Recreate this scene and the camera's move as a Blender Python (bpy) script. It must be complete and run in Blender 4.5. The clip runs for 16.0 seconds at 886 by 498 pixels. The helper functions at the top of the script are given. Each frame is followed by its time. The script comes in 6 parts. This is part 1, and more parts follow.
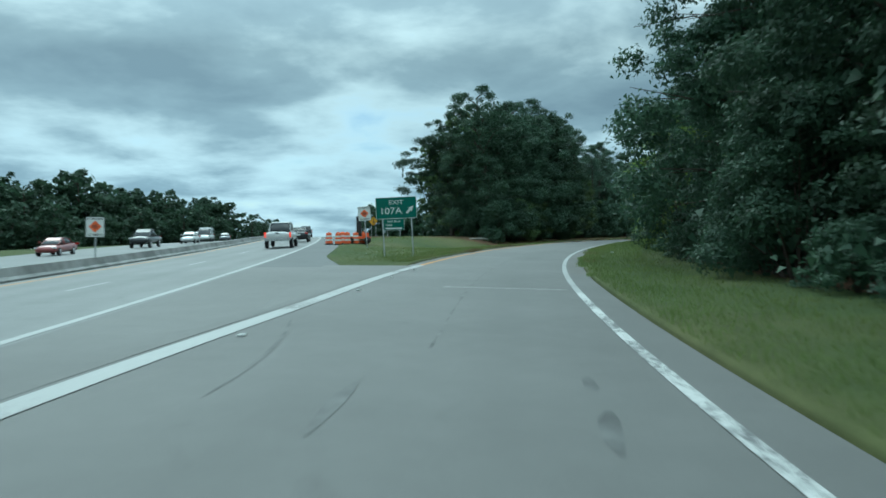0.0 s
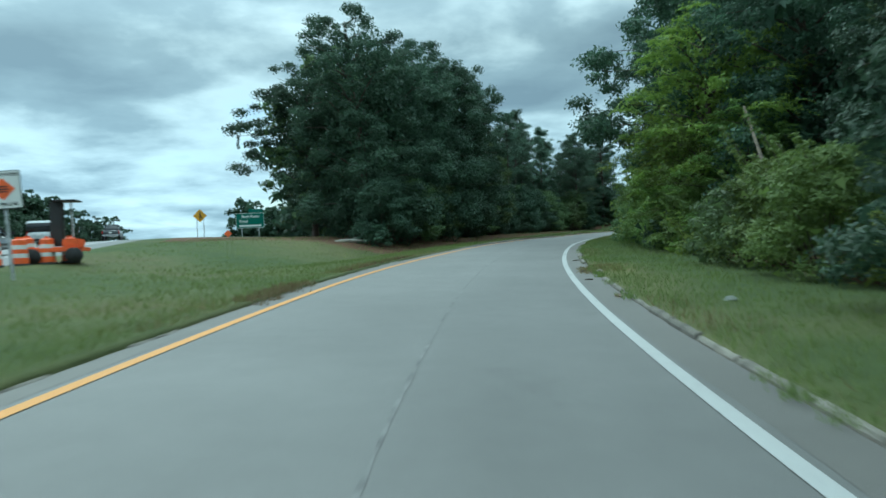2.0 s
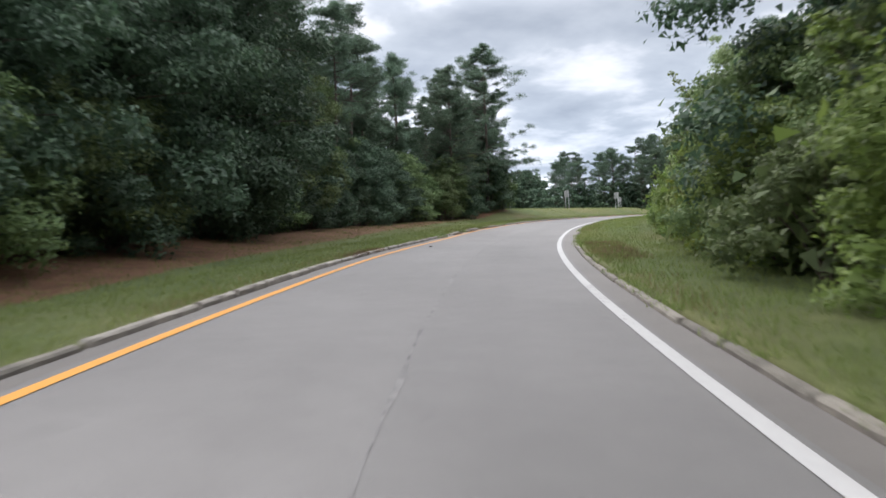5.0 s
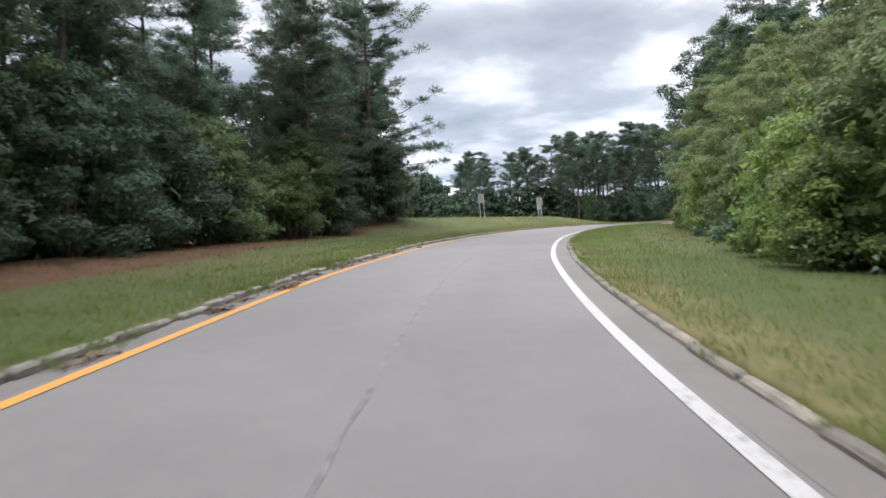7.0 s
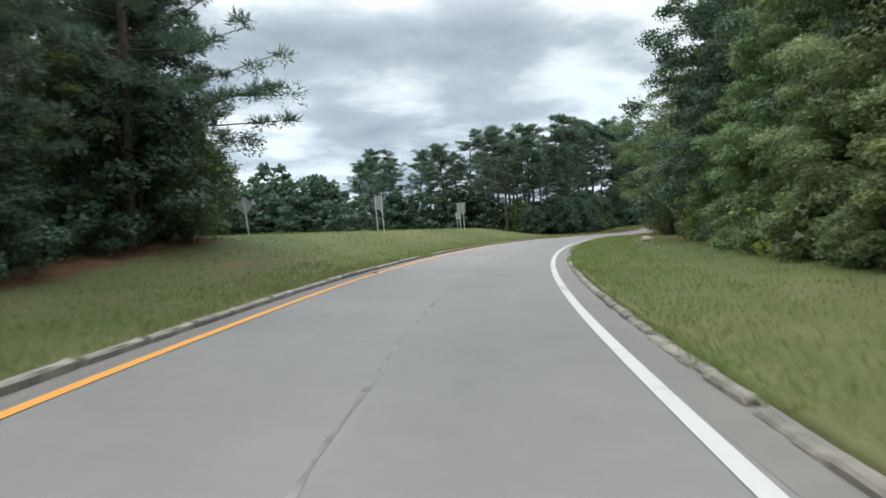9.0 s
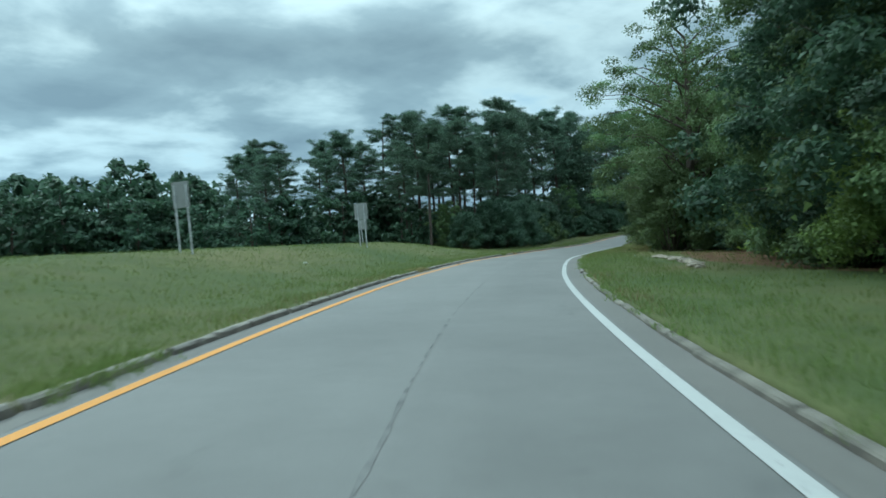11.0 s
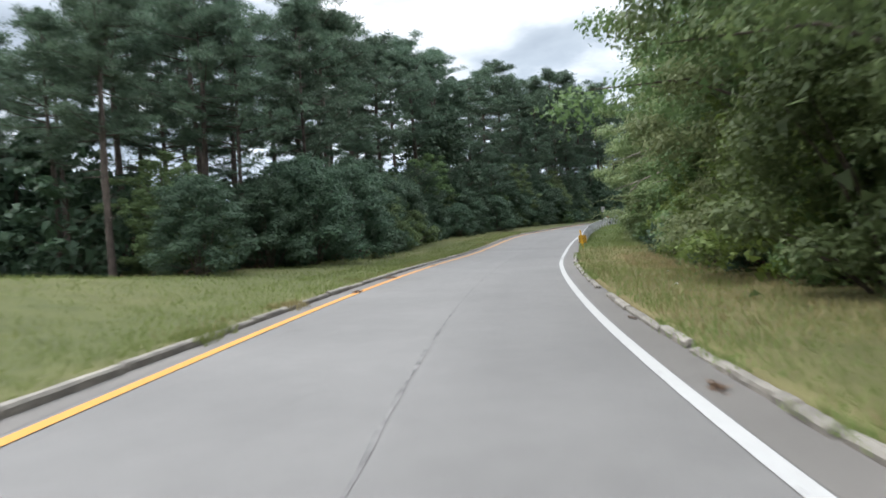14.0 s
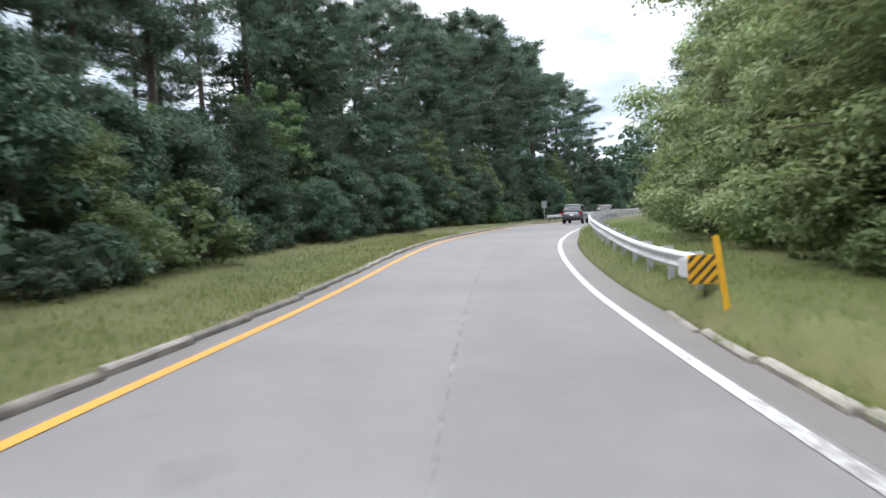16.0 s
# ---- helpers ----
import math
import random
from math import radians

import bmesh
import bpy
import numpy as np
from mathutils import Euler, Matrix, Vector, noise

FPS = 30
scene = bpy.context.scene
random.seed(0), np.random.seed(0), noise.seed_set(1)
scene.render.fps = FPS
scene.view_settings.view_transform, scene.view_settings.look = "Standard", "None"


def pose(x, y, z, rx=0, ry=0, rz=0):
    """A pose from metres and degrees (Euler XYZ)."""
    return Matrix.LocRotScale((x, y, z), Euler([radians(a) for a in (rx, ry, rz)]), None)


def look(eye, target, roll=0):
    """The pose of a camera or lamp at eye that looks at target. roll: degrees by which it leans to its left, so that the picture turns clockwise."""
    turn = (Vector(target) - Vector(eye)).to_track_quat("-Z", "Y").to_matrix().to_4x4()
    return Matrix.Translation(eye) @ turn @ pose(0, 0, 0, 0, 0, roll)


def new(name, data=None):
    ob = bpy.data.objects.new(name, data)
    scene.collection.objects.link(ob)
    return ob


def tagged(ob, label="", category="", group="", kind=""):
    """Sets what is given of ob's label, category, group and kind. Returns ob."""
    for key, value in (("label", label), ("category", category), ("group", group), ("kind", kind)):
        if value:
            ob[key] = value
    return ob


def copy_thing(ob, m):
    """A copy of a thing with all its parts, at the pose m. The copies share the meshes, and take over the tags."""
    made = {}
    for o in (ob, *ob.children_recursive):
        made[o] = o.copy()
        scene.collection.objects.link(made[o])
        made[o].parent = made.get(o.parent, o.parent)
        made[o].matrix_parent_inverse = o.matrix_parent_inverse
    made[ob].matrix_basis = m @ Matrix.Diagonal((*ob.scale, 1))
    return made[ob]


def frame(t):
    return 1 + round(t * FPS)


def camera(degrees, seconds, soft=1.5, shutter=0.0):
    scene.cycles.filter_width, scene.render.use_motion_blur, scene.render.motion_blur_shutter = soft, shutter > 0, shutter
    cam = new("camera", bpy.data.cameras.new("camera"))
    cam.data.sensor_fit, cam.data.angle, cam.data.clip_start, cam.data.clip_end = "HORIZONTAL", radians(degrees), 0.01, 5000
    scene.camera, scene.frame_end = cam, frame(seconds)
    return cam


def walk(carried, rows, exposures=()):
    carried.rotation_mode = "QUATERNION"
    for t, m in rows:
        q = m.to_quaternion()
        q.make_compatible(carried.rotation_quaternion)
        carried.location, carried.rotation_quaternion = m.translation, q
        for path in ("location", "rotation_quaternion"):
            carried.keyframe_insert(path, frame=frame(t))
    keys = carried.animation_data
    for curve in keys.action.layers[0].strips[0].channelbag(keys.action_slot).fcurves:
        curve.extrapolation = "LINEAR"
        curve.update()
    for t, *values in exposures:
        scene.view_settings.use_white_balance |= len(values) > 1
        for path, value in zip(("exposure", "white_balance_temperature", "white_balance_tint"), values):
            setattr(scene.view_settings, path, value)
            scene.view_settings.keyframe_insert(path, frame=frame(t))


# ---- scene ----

# ---- camera and walk ----
cam = camera(64.0, 16.0, soft=1.6, shutter=0.3)
ROWS = [
    (0, -0.044, -0.828, 1.565, 90.804, 1.285, -0.125),
    (0.5, 0.348, 7.177, 1.901, 90.711, 1.182, -2.342),
    (1, 1.059, 15.057, 2.213, 90.573, 1.495, -4.580),
    (1.5, 2.014, 22.585, 2.468, 90.371, 2.015, -6.721),
    (2, 3.275, 30.064, 2.811, 90.135, 2.531, -8.665),
    (2.5, 4.770, 37.444, 3.102, 90.005, 2.801, -10.731),
    (3, 6.446, 44.524, 3.348, 89.811, 2.991, -12.729),
    (3.5, 8.297, 51.363, 3.620, 89.466, 2.968, -14.901),
    (4, 10.300, 57.831, 3.859, 89.319, 3.005, -16.663),
    (4.5, 12.568, 64.364, 4.093, 88.885, 2.595, -18.606),
    (5, 15.139, 71.011, 4.329, 88.273, 2.103, -20.694),
    (5.5, 18.017, 77.704, 4.548, 87.725, 1.705, -22.872),
    (6, 21.147, 84.272, 4.742, 87.948, 1.614, -25.060),
    (6.5, 24.354, 90.394, 4.890, 88.315, 1.904, -27.011),
    (7, 27.440, 95.893, 5.020, 88.667, 2.351, -28.978),
    (7.5, 30.689, 101.251, 5.206, 88.898, 2.514, -30.910),
    (8, 34.630, 107.155, 5.387, 89.025, 2.878, -32.795),
    (8.5, 38.575, 112.715, 5.572, 89.124, 2.746, -34.567),
    (9, 42.298, 117.673, 5.760, 89.157, 2.779, -36.156),
    (9.5, 46.089, 122.453, 5.880, 89.291, 2.752, -37.692),
    (10, 50.098, 127.256, 5.993, 89.481, 2.806, -39.097),
    (10.5, 54.415, 132.162, 6.103, 89.664, 2.960, -40.662),
    (11, 59.099, 137.177, 6.199, 89.785, 3.174, -42.478),
    (11.5, 64.193, 142.280, 6.275, 89.757, 3.303, -44.426),
    (12, 69.577, 147.297, 6.345, 89.723, 3.310, -46.399),
    (12.5, 75.072, 152.058, 6.449, 89.567, 3.424, -48.528),
    (13, 80.769, 156.622, 6.565, 89.360, 3.556, -50.733),
    (13.5, 86.634, 160.978, 6.586, 89.158, 3.849, -52.809),
    (14, 92.577, 165.096, 6.586, 89.048, 3.588, -54.615),
    (14.5, 99.619, 169.681, 6.606, 88.901, 3.444, -56.448),
    (15, 107.602, 174.478, 6.602, 88.847, 3.202, -58.358),
    (15.5, 113.919, 177.989, 6.685, 88.656, 3.069, -60.397),
    (16, 120.240, 181.254, 6.712, 88.721, 2.792, -62.324),
]
EXPOSURES = [(0.0, -0.1, 5200, -18), (1.5, 0.06, 5200, -18), (2.5, 0.25, 5250, -15), (3.0, 0.4, 5500, -8), (3.5, 0.55, 6000, 2), (6.0, 0.95, 6450, 17), (7.5, 0.82, 6450, 16), (9.0, 0.66, 6350, 8),
             (10.5, 0.4, 5600, -10), (11.5, 0.15, 5120, -18), (12.5, 0.3, 5150, -17), (13.0, 0.53, 5850, -6), (13.5, 0.76, 6250, 4), (14.5, 1.16, 6250, 15), (16.0, 1.40, 6200, 15)]
walk(cam, [(t, pose(x, y, z, rx, ry, rz)) for t, x, y, z, rx, ry, rz in ROWS], EXPOSURES)

# ---- world, sun ----
SUN_AZ, SUN_EL = 336.0, 50.0      # compass degrees from +y clockwise, and height


def nd(tree, kind, **values):
    """A node with its inputs (by name or index) and attributes set."""
    n = tree.nodes.new(kind)
    for key, value in values.items():
        if key.startswith("i_"):
            k = key[2:]
            n.inputs[int(k) if k.isdigit() else k.replace("_", " ")].default_value = value
        elif key == "blend":
            n.blend_type = value
        elif key == "op":
            n.operation = value
        elif key == "dtype":
            n.data_type = value
        elif key == "dims":
            n.noise_dimensions = value
    return n


def ramp(tree, stops, fac):
    n = tree.nodes.new("ShaderNodeValToRGB")
    el = n.color_ramp.elements
    while len(el) < len(stops):
        el.new(0.5)
    for e, (p, c) in zip(el, stops):
        e.position = p
        e.color = (*c, 1) if not isinstance(c, (int, float)) else (c, c, c, 1)
    tree.links.new(fac, n.inputs[0])
    return n


def make_world():
    w = bpy.data.worlds.new("cloudy_sky")
    scene.world = w
    w.use_nodes = True
    t = w.node_tree
    t.nodes.clear()
    L = t.links.new
    sky = t.nodes.new("ShaderNodeTexSky")
    sky.sky_type = "NISHITA"
    sky.sun_disc = False
    sky.sun_elevation = radians(SUN_EL)
    sky.sun_rotation = radians(SUN_AZ)
    sky.air_density, sky.dust_density, sky.ozone_density = 1.0, 1.5, 1.0
    co = t.nodes.new("ShaderNodeTexCoord")
    sep = t.nodes.new("ShaderNodeSeparateXYZ")
    L(co.outputs["Generated"], sep.inputs[0])
    up = nd(t, "ShaderNodeMath", op="MAXIMUM", i_1=0.0)
    L(sep.outputs[2], up.inputs[0])
    den = nd(t, "ShaderNodeMath", op="ADD", i_1=0.17)
    L(up.outputs[0], den.inputs[0])
    px = nd(t, "ShaderNodeMath", op="DIVIDE")
    L(sep.outputs[0], px.inputs[0]); L(den.outputs[0], px.inputs[1])
    py = nd(t, "ShaderNodeMath", op="DIVIDE")
    L(sep.outputs[1], py.inputs[0]); L(den.outputs[0], py.inputs[1])
    com = t.nodes.new("ShaderNodeCombineXYZ")
    L(px.outputs[0], com.inputs[0]); L(py.outputs[0], com.inputs[1])
    com.inputs[2].default_value = 5.3
    # broad banks and small puffs of the cloud sheet
    big = nd(t, "ShaderNodeTexNoise", i_Scale=0.75, i_Detail=3.0, i_Roughness=0.5)
    fine = nd(t, "ShaderNodeTexNoise", i_Scale=2.1, i_Detail=6.0, i_Roughness=0.52, i_Distortion=0.15)
    L(com.outputs[0], big.inputs["Vector"]); L(com.outputs[0], fine.inputs["Vector"])
    mix = nd(t, "ShaderNodeMix", i_0=0.55)
    L(big.outputs["Fac"], mix.inputs[2]); L(fine.outputs["Fac"], mix.inputs[3])
    cover = ramp(t, [(0.33, 0.0), (0.43, 1.0)], mix.outputs[0])
    tone = ramp(t, [(0.38, (1.05, 1.05, 1.04)), (0.45, (0.84, 0.85, 0.86)), (0.53, (0.50, 0.54, 0.58)), (0.64, (0.36, 0.40, 0.45))], mix.outputs[0])
    # an overcast sky brightens towards the zenith
    low = ramp(t, [(0.0, (0.225, 0.243, 0.257)), (0.10, (0.20, 0.22, 0.238)), (0.28, (0.222, 0.232, 0.238)), (0.5, (0.50, 0.50, 0.50)), (1.0, (1.04, 1.04, 1.04))], up.outputs[0])
    mul = nd(t, "ShaderNodeMix", dtype="RGBA", blend="MULTIPLY", i_0=1.0)
    L(tone.outputs[0], mul.inputs[6]); L(low.outputs[0], mul.inputs[7])
    bg1 = nd(t, "ShaderNodeBackground", i_Strength=0.10)
    L(sky.outputs[0], bg1.inputs[0])
    bg2 = nd(t, "ShaderNodeBackground")
    toward = nd(t, "ShaderNodeVectorMath", op="DOT_PRODUCT", i_1=(math.sin(radians(SUN_AZ)), math.cos(radians(SUN_AZ)), 0.0))
    L(co.outputs["Generated"], toward.inputs[0])
    near = nd(t, "ShaderNodeMath", op="MAXIMUM", i_1=0.0)
    L(toward.outputs["Value"], near.inputs[0])
    glow = nd(t, "ShaderNodeMath", op="POWER", i_1=4.0)
    L(near.outputs[0], glow.inputs[0])
    gain = nd(t, "ShaderNodeMath", op="MULTIPLY_ADD", i_1=0.30 * CLOUD, i_2=CLOUD)
    L(glow.outputs[0], gain.inputs[0])
    L(gain.outputs[0], bg2.inputs["Strength"])
    L(mul.outputs[2], bg2.inputs[0])
    ms = t.nodes.new("ShaderNodeMixShader")
    L(cover.outputs[0], ms.inputs[0]); L(bg1.outputs[0], ms.inputs[1]); L(bg2.outputs[0], ms.inputs[2])
    out = t.nodes.new("ShaderNodeOutputWorld")
    L(ms.outputs[0], out.inputs[0])


CLOUD = 3.1
make_world()
sun = new("sun", bpy.data.lights.new("sun", "SUN"))
sun.data.energy, sun.data.angle, sun.data.color = 1.8, radians(36), (1.0, 0.95, 0.87)
a, e = radians(SUN_AZ), radians(SUN_EL)
sun.matrix_world = look((math.sin(a) * math.cos(e) * 100, math.cos(a) * math.cos(e) * 100, math.sin(e) * 100), (0, 0, 0))

# ---- materials ----


def material(name, base, rough=0.7, metal=0.0, var=0.25, scale=6.0, fine=60.0, bump=0.15, spec=0.5, second=None, per_object=0.0, coat=0.0, stretch=None):
    """A painted or natural surface: base colour varied at two scales, with fine relief."""
    m = bpy.data.materials.new(name)
    m.use_nodes = True
    t = m.node_tree
    b = t.nodes["Principled BSDF"]
    L = t.links.new
    co = t.nodes.new("ShaderNodeTexCoord")
    src = co.outputs["Object"]
    if stretch:
        mp = t.nodes.new("ShaderNodeMapping")
        mp.inputs["Scale"].default_value = stretch
        L(src, mp.inputs[0])
        src = mp.outputs[0]
    n1 = nd(t, "ShaderNodeTexNoise", i_Scale=scale, i_Detail=5.0, i_Roughness=0.6)
    n2 = nd(t, "ShaderNodeTexNoise", i_Scale=fine, i_Detail=3.0, i_Roughness=0.7)
    L(src, n1.inputs["Vector"]); L(src, n2.inputs["Vector"])
    dark = tuple(c * (1 - var) for c in base)
    light = tuple(min(1, c * (1 + var)) for c in (second or base))
    r1 = ramp(t, [(0.3, dark), (0.7, light)], n1.outputs["Fac"])
    r2 = ramp(t, [(0.3, 1 - var * 0.6), (0.7, 1 + 0.0)], n2.outputs["Fac"])
    mx = nd(t, "ShaderNodeMix", dtype="RGBA", blend="MULTIPLY", i_0=1.0)
    L(r1.outputs[0], mx.inputs[6]); L(r2.outputs[0], mx.inputs[7])
    col = mx.outputs[2]
    if per_object:
        oi = t.nodes.new("ShaderNodeObjectInfo")
        hv = nd(t, "ShaderNodeHueSaturation")
        mr = nd(t, "ShaderNodeMapRange", i_3=1 - per_object, i_4=1 + per_object)
        L(oi.outputs["Random"], mr.inputs[0]); L(mr.outputs[0], hv.inputs["Value"]); L(col, hv.inputs["Color"])
        col = hv.outputs[0]
    L(col, b.inputs["Base Color"])
    b.inputs["Roughness"].default_value = rough
    b.inputs["Metallic"].default_value = metal
    b.inputs["Specular IOR Level"].default_value = spec
    b.inputs["Coat Weight"].default_value = coat
    if bump:
        bp = nd(t, "ShaderNodeBump", i_Strength=bump, i_Distance=0.02)
        L(n2.outputs["Fac"], bp.inputs["Height"]); L(bp.outputs[0], b.inputs["Normal"])
    return m


def foliage(name, dark, mid, light, rough=0.55, trans=0.25):
    """Leaves: each leaf takes its own tone, each plant leans a little its own way."""
    m = bpy.data.materials.new(name)
    m.use_nodes = True
    t = m.node_tree
    L = t.links.new
    b = t.nodes["Principled BSDF"]
    out = t.nodes["Material Output"]
    g = t.nodes.new("ShaderNodeNewGeometry")
    oi = t.nodes.new("ShaderNodeObjectInfo")
    co = t.nodes.new("ShaderNodeTexCoord")
    nz = nd(t, "ShaderNodeTexNoise", i_Scale=0.55, i_Detail=3.0)
    L(co.outputs["Object"], nz.inputs["Vector"])
    mixf = nd(t, "ShaderNodeMix", i_0=0.66)
    L(g.outputs["Random Per Island"], mixf.inputs[2]); L(nz.outputs["Fac"], mixf.inputs[3])
    r = ramp(t, [(0.15, dark), (0.5, mid), (0.9, light)], mixf.outputs[0])
    hv = t.nodes.new("ShaderNodeHueSaturation")
    v = nd(t, "ShaderNodeMapRange", i_3=0.75, i_4=1.2)
    h = nd(t, "ShaderNodeMapRange", i_3=0.485, i_4=0.515)
    L(oi.outputs["Random"], v.inputs[0]); L(oi.outputs["Random"], h.inputs[0])
    L(v.outputs[0], hv.inputs["Value"]); L(h.outputs[0], hv.inputs["Hue"]); L(r.outputs[0], hv.inputs["Color"])
    L(hv.outputs[0], b.inputs["Base Color"])
    b.inputs["Roughness"].default_value = rough
    b.inputs["Specular IOR Level"].default_value = 0.28
    tr = t.nodes.new("ShaderNodeBsdfTranslucent")
    L(hv.outputs[0], tr.inputs[0])
    ms = nd(t, "ShaderNodeMixShader", i_0=trans)
    L(b.outputs[0], ms.inputs[1]); L(tr.outputs[0], ms.inputs[2]); L(ms.outputs[0], out.inputs[0])
    return m


def asphalt(name, base):
    """Worn asphalt: stone grain, broad tone changes, dark blots and fine cracks."""
    m = bpy.data.materials.new(name)
    m.use_nodes = True
    t = m.node_tree
    L = t.links.new
    b = t.nodes["Principled BSDF"]
    co = t.nodes.new("ShaderNodeTexCoord")
    src = co.outputs["Object"]
    broad = nd(t, "ShaderNodeTexNoise", i_Scale=0.22, i_Detail=4.0, i_Roughness=0.6)
    mid = nd(t, "ShaderNodeTexNoise", i_Scale=2.2, i_Detail=5.0, i_Roughness=0.65)
    grain = nd(t, "ShaderNodeTexNoise", i_Scale=110.0, i_Detail=2.0, i_Roughness=0.8)
    for n in (broad, mid, grain):
        L(src, n.inputs["Vector"])
    r1 = ramp(t, [(0.3, tuple(c * 0.84 for c in base)), (0.7, tuple(c * 1.12 for c in base))], broad.outputs["Fac"])
    r2 = ramp(t, [(0.25, 0.86), (0.75, 1.0)], mid.outputs["Fac"])
    r3 = ramp(t, [(0.2, 0.70), (0.8, 1.0)], grain.outputs["Fac"])
    m1 = nd(t, "ShaderNodeMix", dtype="RGBA", blend="MULTIPLY", i_0=1.0)
    m2 = nd(t, "ShaderNodeMix", dtype="RGBA", blend="MULTIPLY", i_0=1.0)
    L(r1.outputs[0], m1.inputs[6]); L(r2.outputs[0], m1.inputs[7])
    L(m1.outputs[2], m2.inputs[6]); L(r3.outputs[0], m2.inputs[7])
    # scattered oil blots and tar
    blot = nd(t, "ShaderNodeTexNoise", i_Scale=0.9, i_Detail=3.0, i_Roughness=0.5, i_Distortion=1.2)
    L(src, blot.inputs["Vector"])
    r4 = ramp(t, [(0.66, 1.0), (0.80, 0.80)], blot.outputs["Fac"])
    m3 = nd(t, "ShaderNodeMix", dtype="RGBA", blend="MULTIPLY", i_0=1.0)
    L(m2.outputs[2], m3.inputs[6]); L(r4.outputs[0], m3.inputs[7])
    # the paver's two passes differ in tone either side of their seam, and the wheel paths are polished
    ac = t.nodes.new("ShaderNodeAttribute")
    ac.attribute_name = "worn"
    r5 = ramp(t, [(0.0, 1.0), (1.0, 0.80)], ac.outputs["Fac"])
    m4 = nd(t, "ShaderNodeMix", dtype="RGBA", blend="MULTIPLY", i_0=1.0)
    L(m3.outputs[2], m4.inputs[6]); L(r5.outputs[0], m4.inputs[7])
    L(m4.outputs[2], b.inputs["Base Color"])
    b.inputs["Roughness"].default_value = 0.72
    b.inputs["Specular IOR Level"].default_value = 0.5
    bp = nd(t, "ShaderNodeBump", i_Strength=0.35, i_Distance=0.006)
    L(grain.outputs["Fac"], bp.inputs["Height"]); L(bp.outputs[0], b.inputs["Normal"])
    return m


def worn_paint(name, base, under, wear=0.42):
    """Road paint with chipped patches down to the asphalt."""
    m = bpy.data.materials.new(name)
    m.use_nodes = True
    t = m.node_tree
    L = t.links.new
    b = t.nodes["Principled BSDF"]
    co = t.nodes.new("ShaderNodeTexCoord")
    n1 = nd(t, "ShaderNodeTexNoise", i_Scale=9.0, i_Detail=8.0, i_Roughness=0.75)
    n2 = nd(t, "ShaderNodeTexNoise", i_Scale=0.35, i_Detail=2.0)
    L(co.outputs["Object"], n1.inputs["Vector"]); L(co.outputs["Object"], n2.inputs["Vector"])
    ad = nd(t, "ShaderNodeMix", i_0=0.4)
    L(n1.outputs["Fac"], ad.inputs[2]); L(n2.outputs["Fac"], ad.inputs[3])
    r = ramp(t, [(wear - 0.05, under), (wear, tuple(c * 0.9 for c in base)), (wear + 0.2, base)], ad.outputs[0])
    L(r.outputs[0], b.inputs["Base Color"])
    b.inputs["Roughness"].default_value = 0.65
    return m


ASPHALT = (0.152, 0.148, 0.141)
M_ROAD = asphalt("ramp_asphalt", ASPHALT)
M_FREEWAY = asphalt("freeway_concrete", (0.21, 0.21, 0.205))
M_WHITE_LINE = worn_paint("white_road_paint", (0.345, 0.345, 0.335), ASPHALT, 0.435)
M_WORN_LINE = worn_paint("worn_white_paint", (0.55, 0.55, 0.53), (0.12, 0.12, 0.12), 0.50)
M_YELLOW_LINE = worn_paint("yellow_road_paint", (0.47, 0.205, 0.02), ASPHALT, 0.38)
M_SEAM = material("tar_seam", (0.132, 0.129, 0.124), 0.8, var=0.55, scale=3, bump=0.1)
M_SHOULDER = asphalt("shoulder_asphalt", (0.105, 0.107, 0.107))
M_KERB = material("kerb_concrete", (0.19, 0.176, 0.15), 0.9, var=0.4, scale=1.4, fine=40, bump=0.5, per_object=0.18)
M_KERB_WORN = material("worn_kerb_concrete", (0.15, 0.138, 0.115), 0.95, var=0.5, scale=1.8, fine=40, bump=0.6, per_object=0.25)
M_KERB_SIDE = material("kerb_side_concrete", (0.125, 0.112, 0.094), 0.95, var=0.55, scale=1.8, fine=40, bump=0.6, per_object=0.25)
M_CONCRETE = material("barrier_concrete", (0.24, 0.24, 0.23), 0.9, var=0.4, scale=0.8, fine=30, bump=0.3)
M_BARK = material("bark", (0.085, 0.065, 0.05), 0.95, var=0.5, scale=7, fine=30, bump=0.8, stretch=(1, 1, 0.2))
M_PINE_BARK = material("pine_bark", (0.085, 0.066, 0.055), 0.95, var=0.5, scale=8, fine=30, bump=0.8, stretch=(1, 1, 0.25))
M_LEAF = foliage("broad_leaves", (0.064, 0.099, 0.04), (0.112, 0.166, 0.064), (0.18, 0.24, 0.097), trans=0.42)
M_LEAF_DARK = foliage("dark_leaves", (0.034, 0.06, 0.038), (0.052, 0.092, 0.053), (0.089, 0.139, 0.075), trans=0.38)
M_LEAF_BRIGHT = foliage("bright_leaves", (0.078, 0.123, 0.032), (0.14, 0.20, 0.05), (0.225, 0.285, 0.08), trans=0.42)
M_LEAF_YELLOW = foliage("yellowing_leaves", (0.09, 0.142, 0.027), (0.165, 0.222, 0.043), (0.275, 0.315, 0.068), trans=0.46)
M_LEAF_OLIVE = foliage("olive_leaves", (0.10, 0.136, 0.056), (0.172, 0.222, 0.096), (0.255, 0.30, 0.142), trans=0.44)
M_NEEDLE = foliage("pine_needles", (0.056, 0.092, 0.062), (0.092, 0.142, 0.094), (0.15, 0.21, 0.135), trans=0.36)
M_GRASS = foliage("grass_blades", (0.114, 0.155, 0.046), (0.15, 0.19, 0.057), (0.21, 0.23, 0.082), trans=0.4)
